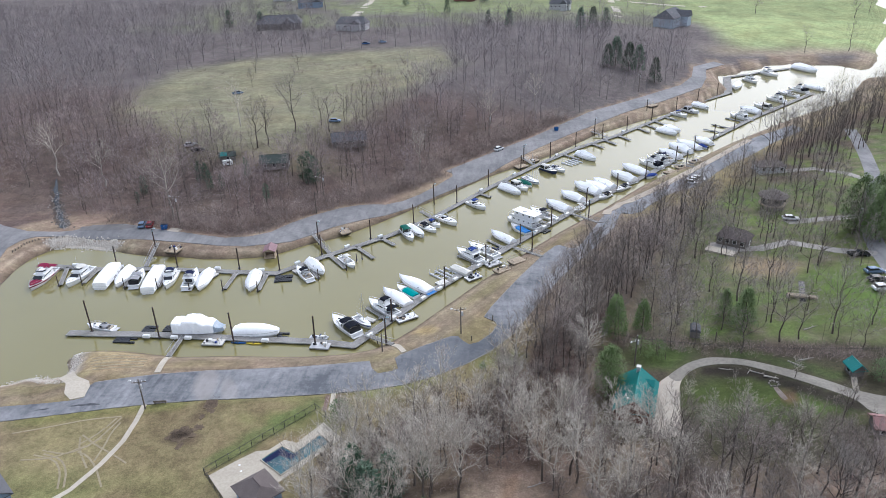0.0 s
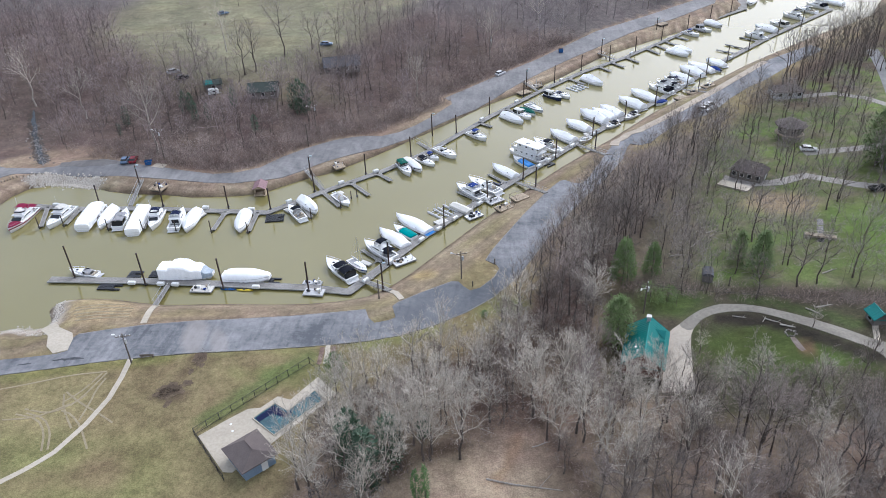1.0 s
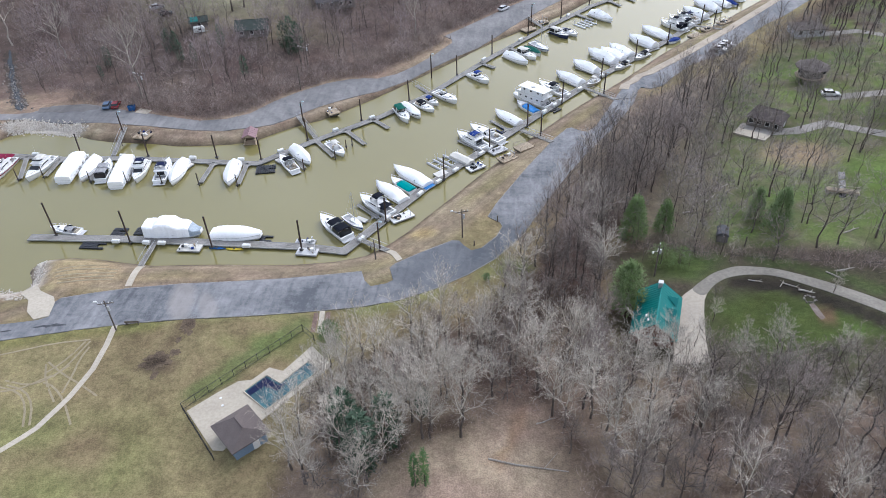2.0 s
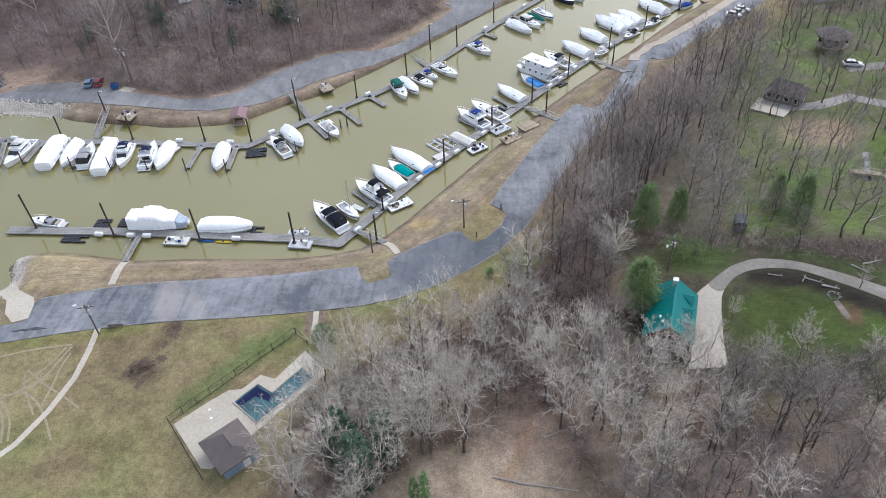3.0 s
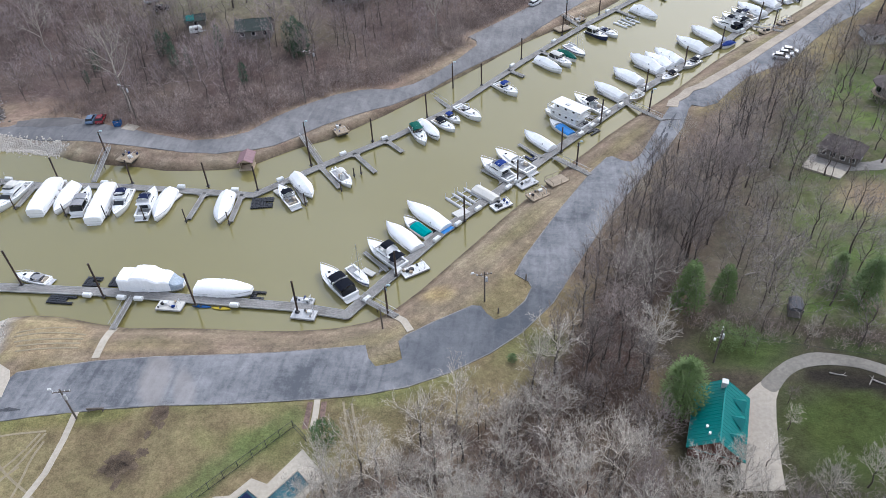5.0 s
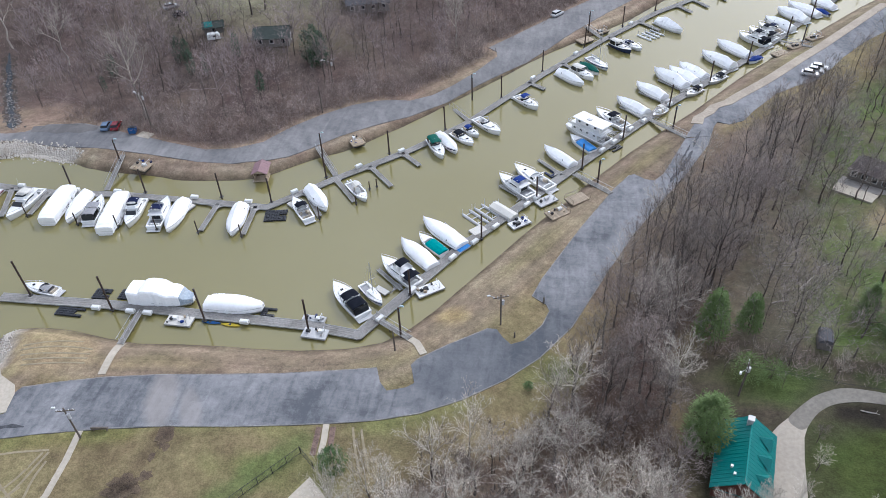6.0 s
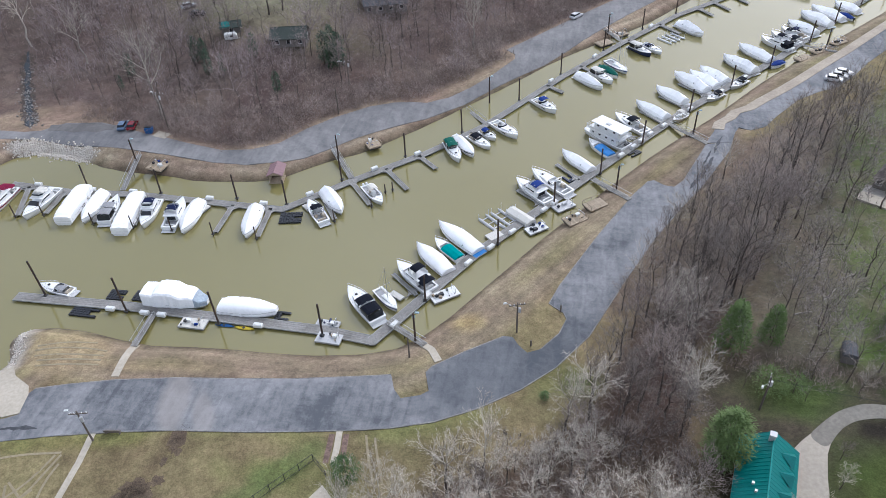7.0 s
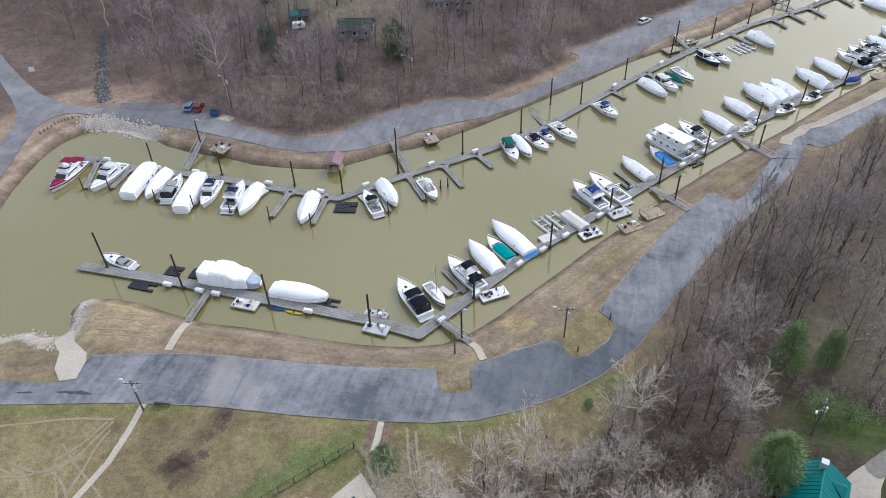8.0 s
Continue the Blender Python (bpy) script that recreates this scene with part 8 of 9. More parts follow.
def shore_shelter(x, y, head):
    th = thing("shore_shelter", pose(x, y, height(x, y) - 0.35, 0, 0, head), "open timber shelter with faded pink metal roof on the bank", "shelter")
    for px in (-1.9, 1.9):
        for py in (-1.25, 1.25):
            part("post", Shape().tube([(px, py, -1.9), (px, py, 2.35)], 0.08, 6), TIMBER, th)
    part("floor", Shape().box((0, 0, 0.4), (4.5, 3.2, 0.16)), TIMBER, th)
    for sg in (1, -1):
        part("roof_sheet", Shape().loft([[(px, sg * 0.0, 3.2), (px, sg * 1.75, 2.3), (px, sg * 1.75, 2.24), (px, 0, 3.14)] for px in (-2.4, 2.4)], True, True), PINK_METAL, th)
        for k in range(6):
            px = -2.3 + 0.92 * k
            part("roof_seam", Shape().tube([(px, 0.02 * sg, 3.22), (px, sg * 1.75, 2.32)], 0.018, 4), PINK_METAL, th)
        part("gable_board", Shape().add([(sg * 2.2, -1.5, 2.35), (sg * 2.2, 1.5, 2.35), (sg * 2.2, 0, 3.1), (sg * 2.12, -1.5, 2.35), (sg * 2.12, 1.5, 2.35), (sg * 2.12, 0, 3.1)], [(0, 1, 2), (5, 4, 3), (0, 3, 4, 1), (1, 4, 5, 2), (2, 5, 3, 0)]), TIMBER, th)
        part("railing", Shape().tube([(-1.9, sg * 1.25, 1.35), (1.9, sg * 1.25, 1.35)], 0.06, 5), TIMBER, th)
        part("side_board", Shape().box((0, sg * 1.3, 0.85), (3.9, 0.06, 0.7)), TIMBER, th)
    part("bench", Shape().box((1.5, 0, 0.85), (0.45, 2.3, 0.07)), TIMBER, th)


shore_shelter(-62.9, 140.9, 100)


# ---- vehicles ----
def car(x, y, head, paint, word, long=4.6, pickup=False):
    th = thing("car", pose(x, y, height(x, y) + 0.06, 0, 0, head), "%s parked on the ground" % word, "car", "parked cars")
    w = 0.9
    prof = [(-0.5, 0.75, 0.5), (-0.47, 0.95, 0.3), (-0.2, 1.0, 0.25), (0.2, 0.98, 0.25), (0.44, 0.82, 0.3), (0.5, 0.6, 0.42)]
    part("body", Shape().loft([[(u * long, w * 0.93, lo), (u * long, w, (lo + hi) / 2), (u * long, w * 0.9, hi), (u * long, -w * 0.9, hi), (u * long, -w, (lo + hi) / 2), (u * long, -w * 0.93, lo)] for u, hi, lo in prof], True, True), PAINT[paint], th)
    c0, c1 = ((-0.1, 0.24) if pickup else (-0.4, 0.24))
    cab = [(c0, 0.96, 0.84), (c0 + 0.06, 1.46, 0.72), (c1 - 0.14, 1.46, 0.72), (c1, 0.96, 0.84)]
    part("cabin_glass", Shape().loft([[(u * long, b, 0.95), (u * long, b * 0.97, z), (u * long, -b * 0.97, z), (u * long, -b, 0.95)] for u, z, b in cab], True, True), DARK_GLASS, th)
    part("roof", Shape().box(((c0 + c1) / 2 * long - 0.2, 0, 1.48), ((c1 - c0 - 0.2) * long, 1.4, 0.07), taper=0.94), PAINT[paint], th)
    for sx in (-0.31, 0.31):
        for sg in (1, -1):
            tyre = part("wheel", Shape().tube([(sx * long, sg * 0.74, 0.31), (sx * long, sg * 0.93, 0.31)], 0.31, 12), RUBBER, th)
            part("rim", Shape().tube([(sx * long, sg * 0.92, 0.31), (sx * long, sg * 0.945, 0.31)], 0.18, 8), ALU, tyre)
    for sg in (1, -1):
        part("headlight", Shape().box((long * 0.485, sg * 0.62, 0.66), (0.12, 0.36, 0.14)), WHITE_PLASTIC, th)


for row in ((60.2, 197.0, -18, "white", "white saloon car", 4.2), (61.8, 198.9, -18, "silver", "silver hatchback car", 4.0), (63.2, 200.8, -18, "white", "white estate car", 4.2), (-105.9, 153.0, 104, "blue", "pale blue car", 4.2),
            (-103.6, 153.4, 104, "red", "dark red car", 4.2), (-3.6, 229.6, 55, "white", "white car"), (-66.4, 232.2, 10, "blue", "pale blue car"), (81.6, 166.6, -5, "white", "white car"),
            (89.9, 141.4, 5, "black", "black pickup truck", 5.4, True), (89.2, 130.9, 10, "blue", "blue car"), (88.0, 126.2, 10, "black", "dark car"), (87.2, 121.8, 8, "white", "white car"), (-90.0, 403, 15, "steel", "blue car"), (-80, 405, 12, "blue", "pale blue car"),
            (-109.9, 204.7, 30, "black", "dark car"), (-114.0, 208.0, 40, "silver", "old silver car"), (-122, 277, 40, "blue", "pale blue old car")):
    car(*row)


def camper(x, y, head):
    th = thing("camper", pose(x, y, height(x, y), 0, 0, head), "small white camper trailer parked on the slope", "camper")
    part("body", Shape().loft([[(px, -1.05, 0.5), (px, 1.05, 0.5), (px, 1.05, z - 0.15), (px, 0.85, z), (px, -0.85, z), (px, -1.05, z - 0.15)] for px, z in ((-2.2, 1.9), (-1.9, 2.4), (1.6, 2.4), (2.2, 1.7))], True, True), WHITE_PLASTIC, th)
    for sg in (1, -1):
        part("window", Shape().box((0.3, sg * 1.06, 1.6), (1.1, 0.05, 0.55)), DARK_GLASS, th)
        part("wheel", Shape().tube([(0, sg * 0.8, 0.32), (0, sg * 1.02, 0.32)], 0.32, 10), RUBBER, th)
    part("tow_bar", Shape().tube([(2.1, 0, 0.5), (3.3, 0, 0.45)], 0.05, 5), ALU, th)
    th.scale = (0.75, 0.75, 0.8)


camper(-92.6, 189.0, 25)


def dumpster(x, y):
    th = thing("dumpster", pose(x, y, height(x, y) + 0.07, 0, 0, 10), "blue steel rubbish dumpster on the road edge", "dumpster")
    part("body", Shape().box((0, 0, 0.75), (1.5, 1.3, 1.3), taper=1.1), PAINT["steel"], th)
    part("lid", Shape().box((0, 0.2, 1.5), (1.6, 1.0, 0.1), rx=-0.15), BLACK_PLASTIC, th)
    part("lifting_pocket", Shape().box((0.82, 0, 0.9), (0.12, 1.1, 0.2)).box((-0.82, 0, 0.9), (0.12, 1.1, 0.2)), PAINT["steel"], th)


dumpster(-98.3, 151.5)
dumpster(18.6, 256.4)


# ---- poles, fences, small works ----
def light_pole(x, y, h=6.4):
    th = thing("dock_light", pose(x, y, 0), "dark dockside light pole with pale lamp head", "light pole", "dock lights")
    part("pole", Shape().tube([(0, 0, min(-0.8, height(x, y) - 0.3)), (0, 0, h)], [0.2, 0.15], 8), PILE, th)
    part("lamp_arm", Shape().tube([(-0.1, 0, h - 0.2), (0.5, 0.2, h + 0.15)], 0.05, 5), ALU, th)
    part("lamp_head", Shape().box((0.55, 0.22, h + 0.15), (0.7, 0.35, 0.18), taper=0.7), mat_lamp, th)
    part("sign_plate", Shape().box((0.02, 0, h - 0.6), (0.5, 0.06, 0.6)), mat_lamp, th)


mat_lamp = mat("pale_blue_lamp_shell", (0.4, 0.52, 0.56), 0.4, vary=0.08)
for x, y, h in ((-22.6, 97.4, 7.4), (8.6, 144.4, 7.0), (25.3, 168.4, 7.0), (62.6, 217.2, 7.0), (-95.9, 140.6, 7.4), (-51.4, 148.6, 7.0), (-22.2, 179.8, 7.0), (5.8, 222.0, 7.0), (34.2, 258.4, 7.0), (59.4, 290, 7.0)):
    light_pole(x, y, h)


def utility_pole(x, y, h, arm=True, lamp=False, turn=0.0):
    th = thing("utility_pole", pose(x, y, height(x, y), 0, 0, turn), "brown timber utility pole with crossarm" if arm else "plain brown timber pole", "utility pole", "utility poles")
    part("pole", Shape().tube([(0, 0, -0.3), (0, 0, h)], [0.16, 0.11], 8), POLE, th)
    if arm:
        part("crossarm", Shape().box((0, 0.12, h - 0.7), (2.6, 0.12, 0.14)), POLE, th)
        for px in (-1.15, -0.5, 0.5, 1.15):
            part("insulator", Shape().tube([(px, 0.12, h - 0.63), (px, 0.12, h - 0.4)], [0.07, 0.04], 6), WHITE_PLASTIC, th)
        part("transformer", Shape().tube([(0.3, -0.2, h - 2.0), (0.3, -0.2, h - 1.1)], 0.22, 8), GEL_GREY, th)
    if lamp:
        part("lamp_arm", Shape().tube([(0, 0, h - 1.2), (-1.6, 0.6, h - 0.5)], 0.04, 5), ALU, th)
        part("lamp_head", Shape().box((-1.8, 0.7, h - 0.5), (0.6, 0.3, 0.18), taper=0.7), WHITE_PLASTIC, th)


for row in ((-6.8, 101.2, 6.6, True, True, 20), (-63.7, 71.1, 6.6, True, True, 15), (-22.7, 93.6, 4.6, False), (28.6, 91.2, 7, True, True, 70), (-94.4, 153.4, 10, True, True, 5), (-56.4, 165.4, 7, False), (-58.0, 179.8, 7, True, True, 30), (-84.9, 175.7, 8, False), (-0.2, 107, 1.4, False),
            (-4.3, 98.6, 1.2, False), (46, 100, 2.2, False), (-8, 245, 9, True, False, 50), (60, 322, 9, True, False, 40)):
    utility_pole(*row)


def wire(a, b, sag=1.2):
    pts = [tuple(np.array(a) * (1 - u) + np.array(b) * u - np.array((0, 0, 4 * sag * u * (1 - u)))) for u in np.linspace(0, 1, 9)]
    tagged(part("power_line", Shape().tube(pts, 0.018, 3), RUBBER), "thin black power line hung between two poles", "power line")


for off in (-0.5, 0.5):
    wire((28.6 + off, 91.2, height(28.6, 91.2) + 6.5), (8 + off, 100, height(8, 100) + 9))
    wire((28.6 + off, 91.2, height(28.6, 91.2) + 6.5), (75 + off, 84, height(75, 84) + 8))


def fence(points, label, h=1.5):
    """A dark metal fence; posts, rails and pickets stand on the ground line."""
    th = thing("fence", pose(points[0][0], points[0][1], 0), label, "fence")
    ox, oy = points[0]
    for a, b in zip(points, points[1:]):
        n = max(1, round(math.dist(a, b) / 2.2))
        line = [(a[0] + (b[0] - a[0]) * i / n, a[1] + (b[1] - a[1]) * i / n) for i in range(n + 1)]
        for px, py in line:
            part("post", Shape().tube([(px - ox, py - oy, height(px, py) - 0.1), (px - ox, py - oy, height(px, py) + h + 0.1)], 0.06, 5), BLACK_PLASTIC, th)
        for (px, py), (qx, qy) in zip(line, line[1:]):
            s = Shape()
            for up in (0.15, h):
                s.tube([(px - ox, py - oy, height(px, py) + up), (qx - ox, qy - oy, height(qx, qy) + up)], 0.035, 4)
            for k in range(1, 12):
                u = k / 12
                mx, my = px + (qx - px) * u, py + (qy - py) * u
                s.tube([(mx - ox, my - oy, height(mx, my) + 0.1), (mx - ox, my - oy, height(mx, my) + h)], 0.014, 3, False)
            part("picket_panel", s, BLACK_PLASTIC, th)["kind"] = "stuff"
    return th


fence([(-37.2, 46.6), (-45.2, 55.0), (-31.4, 73.0), (-28.9, 70.9)], "black metal picket fence round the pool yard")


def swimming_pool():
    z = height(-32, 60) + 0.12
    th = thing("swimming_pool", pose(0, 0, z), "L-shaped swimming pool half under a dark winter cover", "pool", kind="")
    rim = [(-37.1, 59.1), (-34.5, 62.7), (-31.9, 61.2), (-28.7, 66.2), (-26.4, 64.3), (-32.5, 55.8)]
    part("pool_water", Shape().add([(px, py, 0.02) for px, py in rim], [tuple(range(5, -1, -1))]), POOL, th)
    part("coping", Shape().tube([(px, py, 0.03) for px, py in rim + rim[:1]], 0.14, 6), CONCRETE, th)
    part("winter_cover", Shape().add([(-36.6, 59.2, 0.06), (-34.5, 62.2, 0.06), (-32.0, 60.8, 0.07), (-30.9, 61.4, 0.05), (-31.9, 59.6, 0.04), (-34.2, 60.4, 0.04), (-35.8, 58.4, 0.05)], [tuple(range(6, -1, -1))]), CANVAS["navy"], th, "dark winter cover")
    part("ladder", Shape().tube([(-27.0, 65.2, 0), (-27.0, 65.2, 0.7), (-27.4, 64.9, 0.7), (-27.4, 64.9, 0)], 0.03, 5), CHROME, th)


swimming_pool()
for x, y in ((-40.2, 57.6), (-39.4, 56.2)):
    th = thing("skimmer_lid", pose(x, y, height(x, y) + 0.12), "round white skimmer lid on the pool deck", "lid")
    part("disc", Shape().tube([(0, 0, 0), (0, 0, 0.06)], 0.2, 10), WHITE_PLASTIC, th)


def foot_bridge(a, b):
    z = max(height(*a), height(*b)) + 0.5
    n = math.dist(a, b)
    th = thing("footbridge", pose(a[0], a[1], z, 0, 0, math.degrees(math.atan2(b[1] - a[1], b[0] - a[0]))), "pale timber footbridge over a ditch", "bridge")
    me = Shape().box((0, 0, 0), (0.26, 1.3, 0.07)).mesh("plank", TIMBER)
    for i in range(int(n / 0.28)):
        ob = new("plank", me)
        ob.parent, ob.location = th, (0.14 + 0.28 * i, 0, 0)
    for sg in (1, -1):
        part("beam", Shape().box((n / 2, sg * 0.6, -0.2), (n, 0.16, 0.3)), TIMBER, th)
        part("handrail", Shape().tube([(0, sg * 0.62, 0.6), (n, sg * 0.62, 0.6)], 0.05, 4), CONCRETE, th)
    part("footing", Shape().box((0.2, 0, -0.5), (0.6, 1.5, 0.7)).box((n - 0.2, 0, -0.5), (0.6, 1.5, 0.7)), CONCRETE, th)


DITCH_WATER = mat("dark_ditch_water", (0.03, 0.036, 0.042), 0.15, vary=0.2, fine=3)
foot_bridge((65.9, 119.0), (71.8, 117.8))
drape("ditch", ribbon([(68.4, 116.5), (69.2, 119), (70.4, 123), (71.6, 127)], 1.3), DITCH_WATER, 0.02, "dark wet ditch running under the footbridge", "ditch", step=1.5)
drape("creek", ragged([tuple(a[k] + (b[k] - a[k]) * u for k in (0, 1)) for a, b in zip(CREEK, CREEK[1:]) for u in (0, 0.33, 0.67)] + CREEK[-1:], 3.4, 30), SOIL, 0.03, "dark stony creek bed coming down through the wood", "creek", step=2)
drape("creek_water", ragged(CREEK[:-1], 1.5, 31), DITCH_WATER, 0.06, "thin dark water running between the creek stones", "creek", step=2, edge=0.02)
drape("creek_pool", rounded([(-133.6, 155.4), (-131.2, 155.0), (-129.4, 152.2), (-129.0, 150.4), (-131.0, 150.8), (-132.6, 153.0)]), DITCH_WATER, 0.07, "small dark pool at the creek's culvert", "creek", step=2)
drape("parking_patch", [(-124.6, 151.9), (-121.6, 152.6), (-119, 153.1), (-116, 153.9), (-112.8, 154.2), (-108.4, 153.3), (-107.9, 151.9), (-110, 151.3), (-111.2, 150.1), (-114.4, 150.4), (-117, 149.5), (-120.2, 149.9), (-123.8, 149.4)], ASPHALT_DARK, 0.075, "dark crumbling patch of old asphalt where cars park", "road patch", step=2.0, edge=0.02)
drape("concrete_pad", [(-96.6, 152.6), (-93.0, 151.6), (-93.4, 149.4), (-97.0, 150.2)], CONCRETE, 0.1, "pale concrete pad beside the dumpster", "pad", step=1.5)


def rubble(name, line, width, count, seed, label, stone=ROCK, big=0.24):
    g = random.Random(seed)
    s = Shape()
    for _ in range(count):
        k = g.randrange(len(line) - 1)
        u = g.random()
        x, y = line[k][0] + (line[k + 1][0] - line[k][0]) * u + g.gauss(0, width), line[k][1] + (line[k + 1][1] - line[k][1]) * u + g.gauss(0, width)
        r = g.uniform(0.07, big)
        z = max(0.0, height(x, y))
        top = [(x + r * 0.6 * math.cos(a) * g.uniform(0.6, 1.1), y + r * 0.6 * math.sin(a) * g.uniform(0.6, 1.1), z + r * g.uniform(0.45, 0.75)) for a in np.linspace(0, 5.2, 5)]
        low = [(x + r * math.cos(a) * g.uniform(0.8, 1.2), y + r * math.sin(a) * g.uniform(0.8, 1.2), z - 0.1) for a in np.linspace(0, 5.2, 5)]
        s.loft([low, top], True, True)
    tagged(part(name, s, stone), label, "rocks", kind="stuff")


rubble("riprap", [(-128.5, 142.8), (-124, 144.4), (-117, 143.6), (-109, 142.9)], 0.95, 2300, 1, "pale limestone rubble covering the bank", big=0.38)
rubble("riprap", [(-112, 79.5), (-104, 76.5), (-96, 79.2), (-92.6, 81.0), (-88.6, 80.8)], 0.5, 520, 2, "pale limestone rubble along the ramp shore")
rubble("riprap", [(-85.9, 82.0), (-87.0, 86), (-88.6, 89.8)], 0.5, 500, 3, "pale limestone rubble edging the spit")
rubble("riprap", [(-93, 79.8), (-88, 78.2), (-85.4, 78.2)], 0.5, 170, 4, "pale limestone rubble beside the ramp")
CREEK_STONE = mat("grey_creek_stones", (0.24, 0.215, 0.195), 0.85, scale=0.5, vary=0.3, fine=4, other=(0.13, 0.115, 0.105), island=0.5)
rubble("creek_stones", CREEK[1:], 1.1, 420, 5, "loose grey stones in the creek bed", CREEK_STONE, 0.38)

post_mesh = Shape().tube([(0, 0, -0.2), (0, 0, 0.6), (0, 0, 0.68)], [0.13, 0.13, 0.06], 7).mesh("post", POLE)
for i in range(14):
    u = i / 13
    a = [(-135.4, 134.5), (-134.9, 139.4), (-133.2, 142.3), (-127, 144.9)]
    k = min(int(u * 3), 2)
    x, y = (a[k][j] + (a[k + 1][j] - a[k][j]) * (u * 3 - k) for j in (0, 1))
    x += 0.8
    ob = tagged(new("guard_post", post_mesh), "short timber guard post along the road edge", "post", "guard posts")
    ob.matrix_world = pose(x, y, height(x, y))


def log(x, y, head, n, r, material=POLE):
    g = random.Random(int(x * 7 + y))
    pts = [(u * n, g.uniform(-0.1, 0.1) * n * 0.3, r * 0.7) for u in (-0.5, -0.15, 0.2, 0.5)]
    ob = tagged(part("fallen_log", Shape().tube(pts, [r, r * 0.95, r * 0.8, r * 0.5], 7).tube([pts[2], (0.35 * n, 0.25 * n, r * 1.6)], [r * 0.4, r * 0.15], 5), material), "pale fallen log lying on the grass", "log")
    ob.matrix_world = pose(x, y, height(x, y), 0, 0, head)


for x, y, h, n, r in ((45.6, 89.6, -10, 2.6, 0.1), (51.0, 88.0, -25, 3.0, 0.11), (49.6, 88.6, 60, 2.0, 0.09), (52.9, 86.3, -16, 2.6, 0.17), (61, 92.4, 20, 3.5, 0.15), (66, 104.5, 30, 3.8, 0.14), (58.6, 90.6, -40, 3.0, 0.14),
                      (38, 112, 20, 3, 0.14), (43, 117, 50, 4, 0.15), (47, 122, 30, 3, 0.13), (6.5, 49.2, -6, 11, 0.14), (9, 57, 25, 3, 0.1), (21, 52, -20, 6, 0.16)):
    log(x, y, h, n, r, PALE_BARK)
rubble("fire_ring", [(52.8 + 0.85 * math.cos(a), 84.4 + 0.85 * math.sin(a)) for a in np.linspace(0, math.tau, 13)], 0.12, 46, 6, "rough ring of grey stones round a fire pit", CREEK_STONE)
drape("ash_patch", [(52.4, 83.2), (53.2, 83.3), (53.6, 81.6), (53.9, 79.7), (53.2, 79.3), (52.7, 80.4), (52.5, 82)], ASH, 0.02, "pale ash and bare earth beside the fire pit", "ash", step=1.0, edge=0.05)

bench = thing("park_bench", pose(-61.4, 72.7, height(-61.4, 72.7), 0, 0, 8), "long low timber bench at the road edge", "bench")
part("seat", Shape().box((0, 0, 0.45), (2.4, 0.45, 0.08)), POLE, bench)
part("backrest", Shape().box((0, -0.25, 0.75), (2.4, 0.06, 0.35)), POLE, bench)
for px in (-1.0, 1.0):
    part("leg", Shape().box((px, 0, 0.2), (0.1, 0.4, 0.42)), POLE, bench)
kiosk = thing("notice_board", pose(-158.4, 160.4, height(-158.4, 160.4), 0, 0, 30), "small white notice board beside the road", "notice board")
part("board", Shape().box((0, 0, 1.2), (1.4, 0.12, 1.2)), WHITE_PLASTIC, kiosk)
for px in (-0.6, 0.6):
    part("post", Shape().tube([(px, 0, -0.2), (px, 0, 1.8)], 0.06, 5), POLE, kiosk)

BURNT = mat("dark_rotted_mulch", (0.085, 0.06, 0.04), 0.95, scale=0.9, vary=0.35, fine=6, bump=0.4, other=(0.14, 0.105, 0.065))
r = random.Random(77)
for x, y, rx, ry, n in ((-53.4, 64.6, 2.5, 2.3, 1), (-51.6, 73.4, 1.3, 2.6, 1), (-55.2, 63.4, 1.0, 0.7, 1), (-51.2, 66.6, 0.9, 1.0, 1), (-52.6, 61.6, 0.6, 1.2, 1), (-51.9, 69.6, 0.5, 0.9, 1), (-50.6, 71.2, 0.5, 0.7, 1)):
    blob = [(x + rx * math.cos(a) * k, y + ry * math.sin(a) * k) for a, k in ((math.tau * i / 22, r.uniform(0.62, 1.15)) for i in range(22))]
    drape("mulch_patch", blob, BURNT, 0.035, "dark rotted mulch spread over the dry grass", "mulch", step=1.0, edge=0.03)
stand("mulch_twigs", [brush_clump(s, 16, 0.9, 0.02) for s in (31, 32)], BURNT_TWIG, [(-53.4 + r.gauss(0, 1.1), 64.6 + r.gauss(0, 1.0), r.uniform(0.5, 0.9), r.uniform(0, 6.3)) for _ in range(46)] + [(-51.6 + r.gauss(0, 0.6), 73.2 + r.gauss(0, 1.2), r.uniform(0.3, 0.6), r.uniform(0, 6.3)) for _ in range(24)],
      "dark dead twigs heaped on the mulch", "twigs")
TRACK = mat("worn_dry_grass_track", (0.285, 0.24, 0.155), 0.95, scale=0.4, vary=0.15, fine=2)
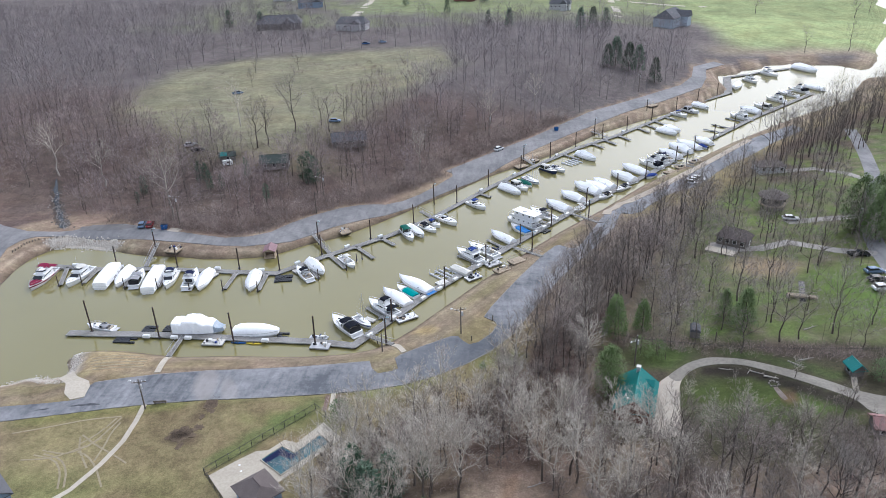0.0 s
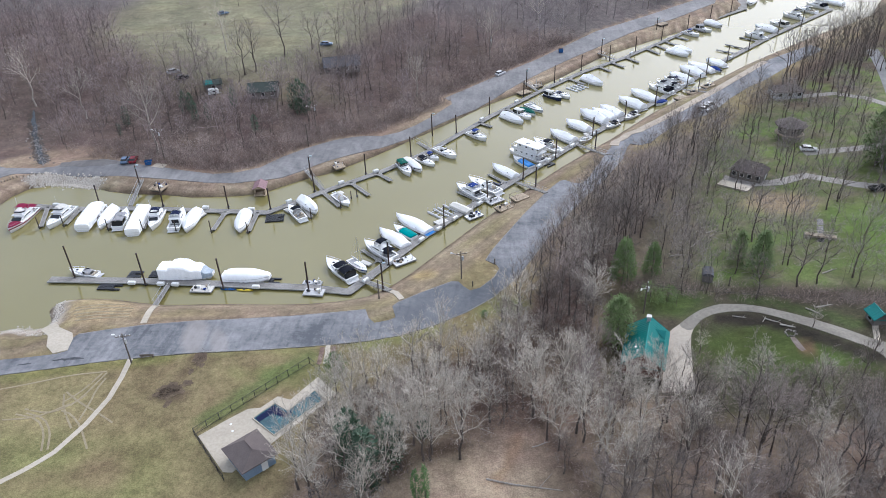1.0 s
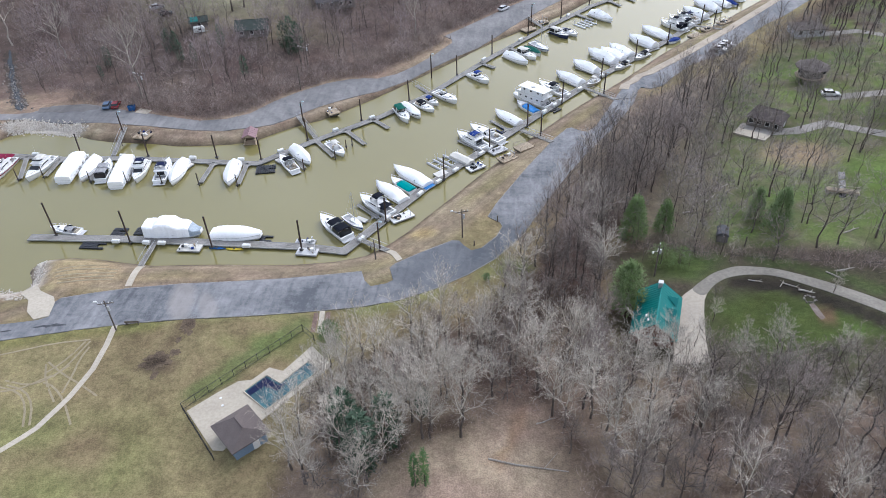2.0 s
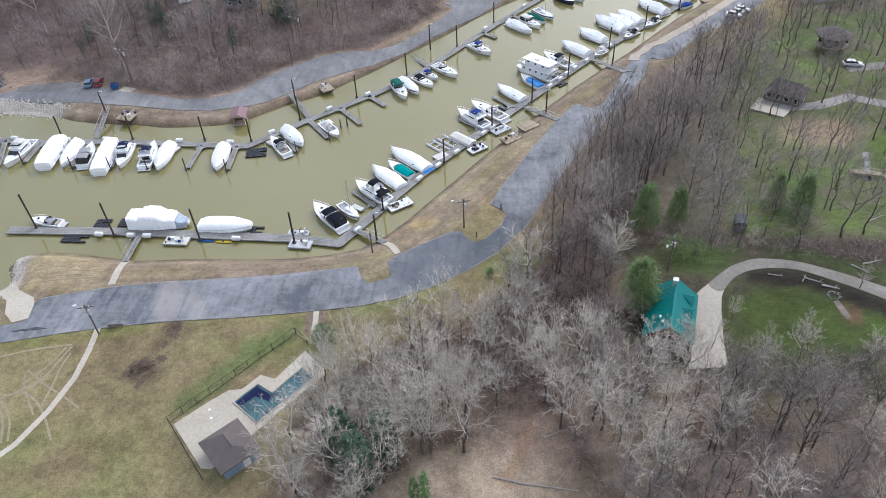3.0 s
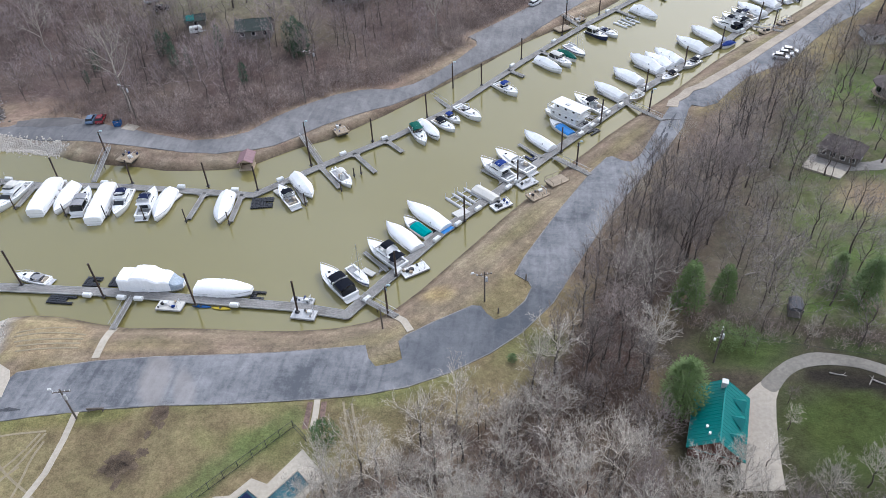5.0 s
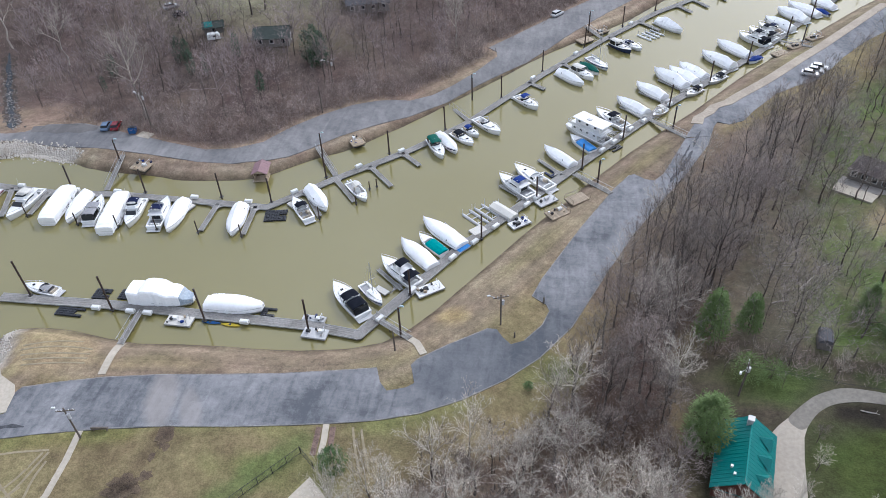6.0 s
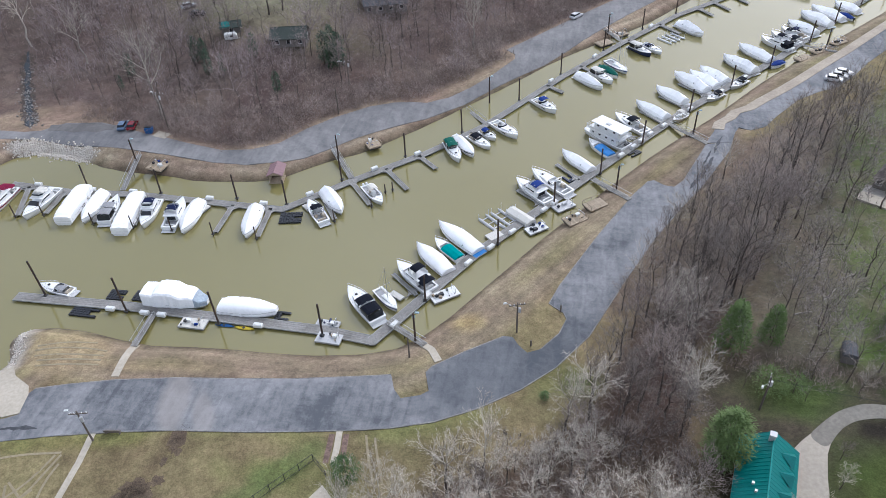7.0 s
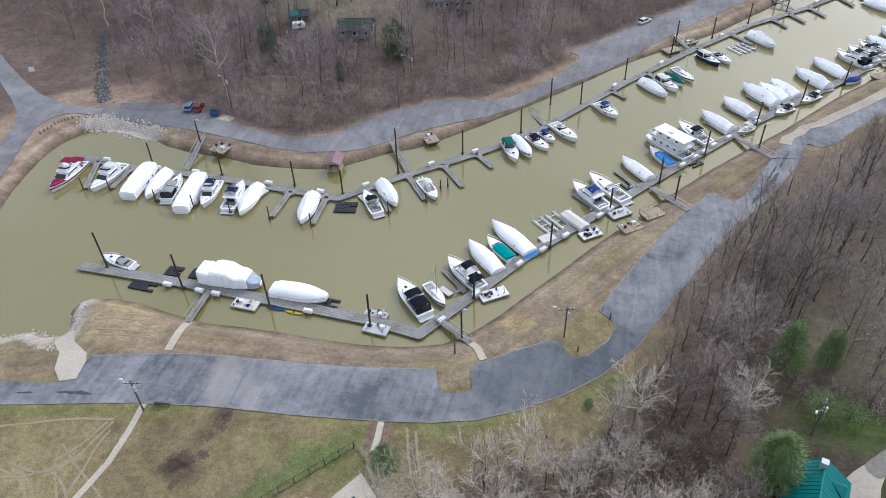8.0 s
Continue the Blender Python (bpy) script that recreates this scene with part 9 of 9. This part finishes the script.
for line in ([(-66.8, 68.2), (-67.3, 65.6), (-67.8, 62.5), (-68.9, 59.9)], [(-67.6, 68), (-68.2, 65.5), (-69, 63), (-70.5, 60.7)], [(-66.3, 66.8), (-66.5, 63.9), (-65.9, 60.7), (-65.6, 56.8)],
             [(-71.4, 63), (-67.7, 60.7), (-63.5, 58.7), (-59.8, 56.7)], [(-76.2, 58.6), (-71.9, 57.9), (-69.7, 59.1), (-67.4, 62.6)], [(-77, 57.3), (-72.7, 56.6), (-69.9, 53.9), (-68, 50)],
             [(-75.4, 57.7), (-71.8, 56.9), (-69, 54.2), (-67.2, 50.4)], [(-71.5, 62.5), (-69.8, 59.2), (-65.9, 55)], [(-69.8, 58.7), (-67.6, 58), (-64.5, 55.4), (-61, 51)],
             [(-84.5, 62.3), (-77.9, 65), (-72.8, 67.2), (-67, 68.5)], [(-78.4, 55.8), (-73.7, 56.7), (-71.9, 57.9), (-69.2, 60.3)], [(-83.2, 85.6), (-78.7, 87.0), (-74.2, 87.5), (-71.4, 87.4)], [(-82.5, 84.5), (-77.2, 85.7), (-71.2, 86.3)], [(-81.5, 83.6), (-76.5, 84.7), (-71.1, 85.3)], [(-81.0, 82.5), (-75.9, 83.7), (-70.9, 84.3)],
             [(-83.3, 86.5), (-79.0, 88.3), (-74.2, 89.1)], [(-25.4, 78.2), (-24, 74.3), (-22.5, 71.1)], [(-24.1, 78), (-22.8, 74.7), (-21.3, 71.4)]):
    curve = [line[0]] + [tuple((1 - u) * a[k] + u * b[k] for k in (0, 1)) for a, b in zip(line, line[1:]) for u in (0.25, 0.75)] + [line[-1]]
    drape("tyre_track", ribbon(curve, 0.34), TRACK, 0.03, "worn pale tyre track in the dry grass", "track", step=3.0, edge=0.05)
for line in ([(-30.2, 77.6), (-29.7, 72.9)], [(-28.2, 77.9), (-27.5, 73.4)]):
    drape("planting_bed", ribbon(line, 0.8), MULCH, 0.04, "strip of red-brown mulch beside the footpath", "planting bed", step=1.5, edge=0.05)
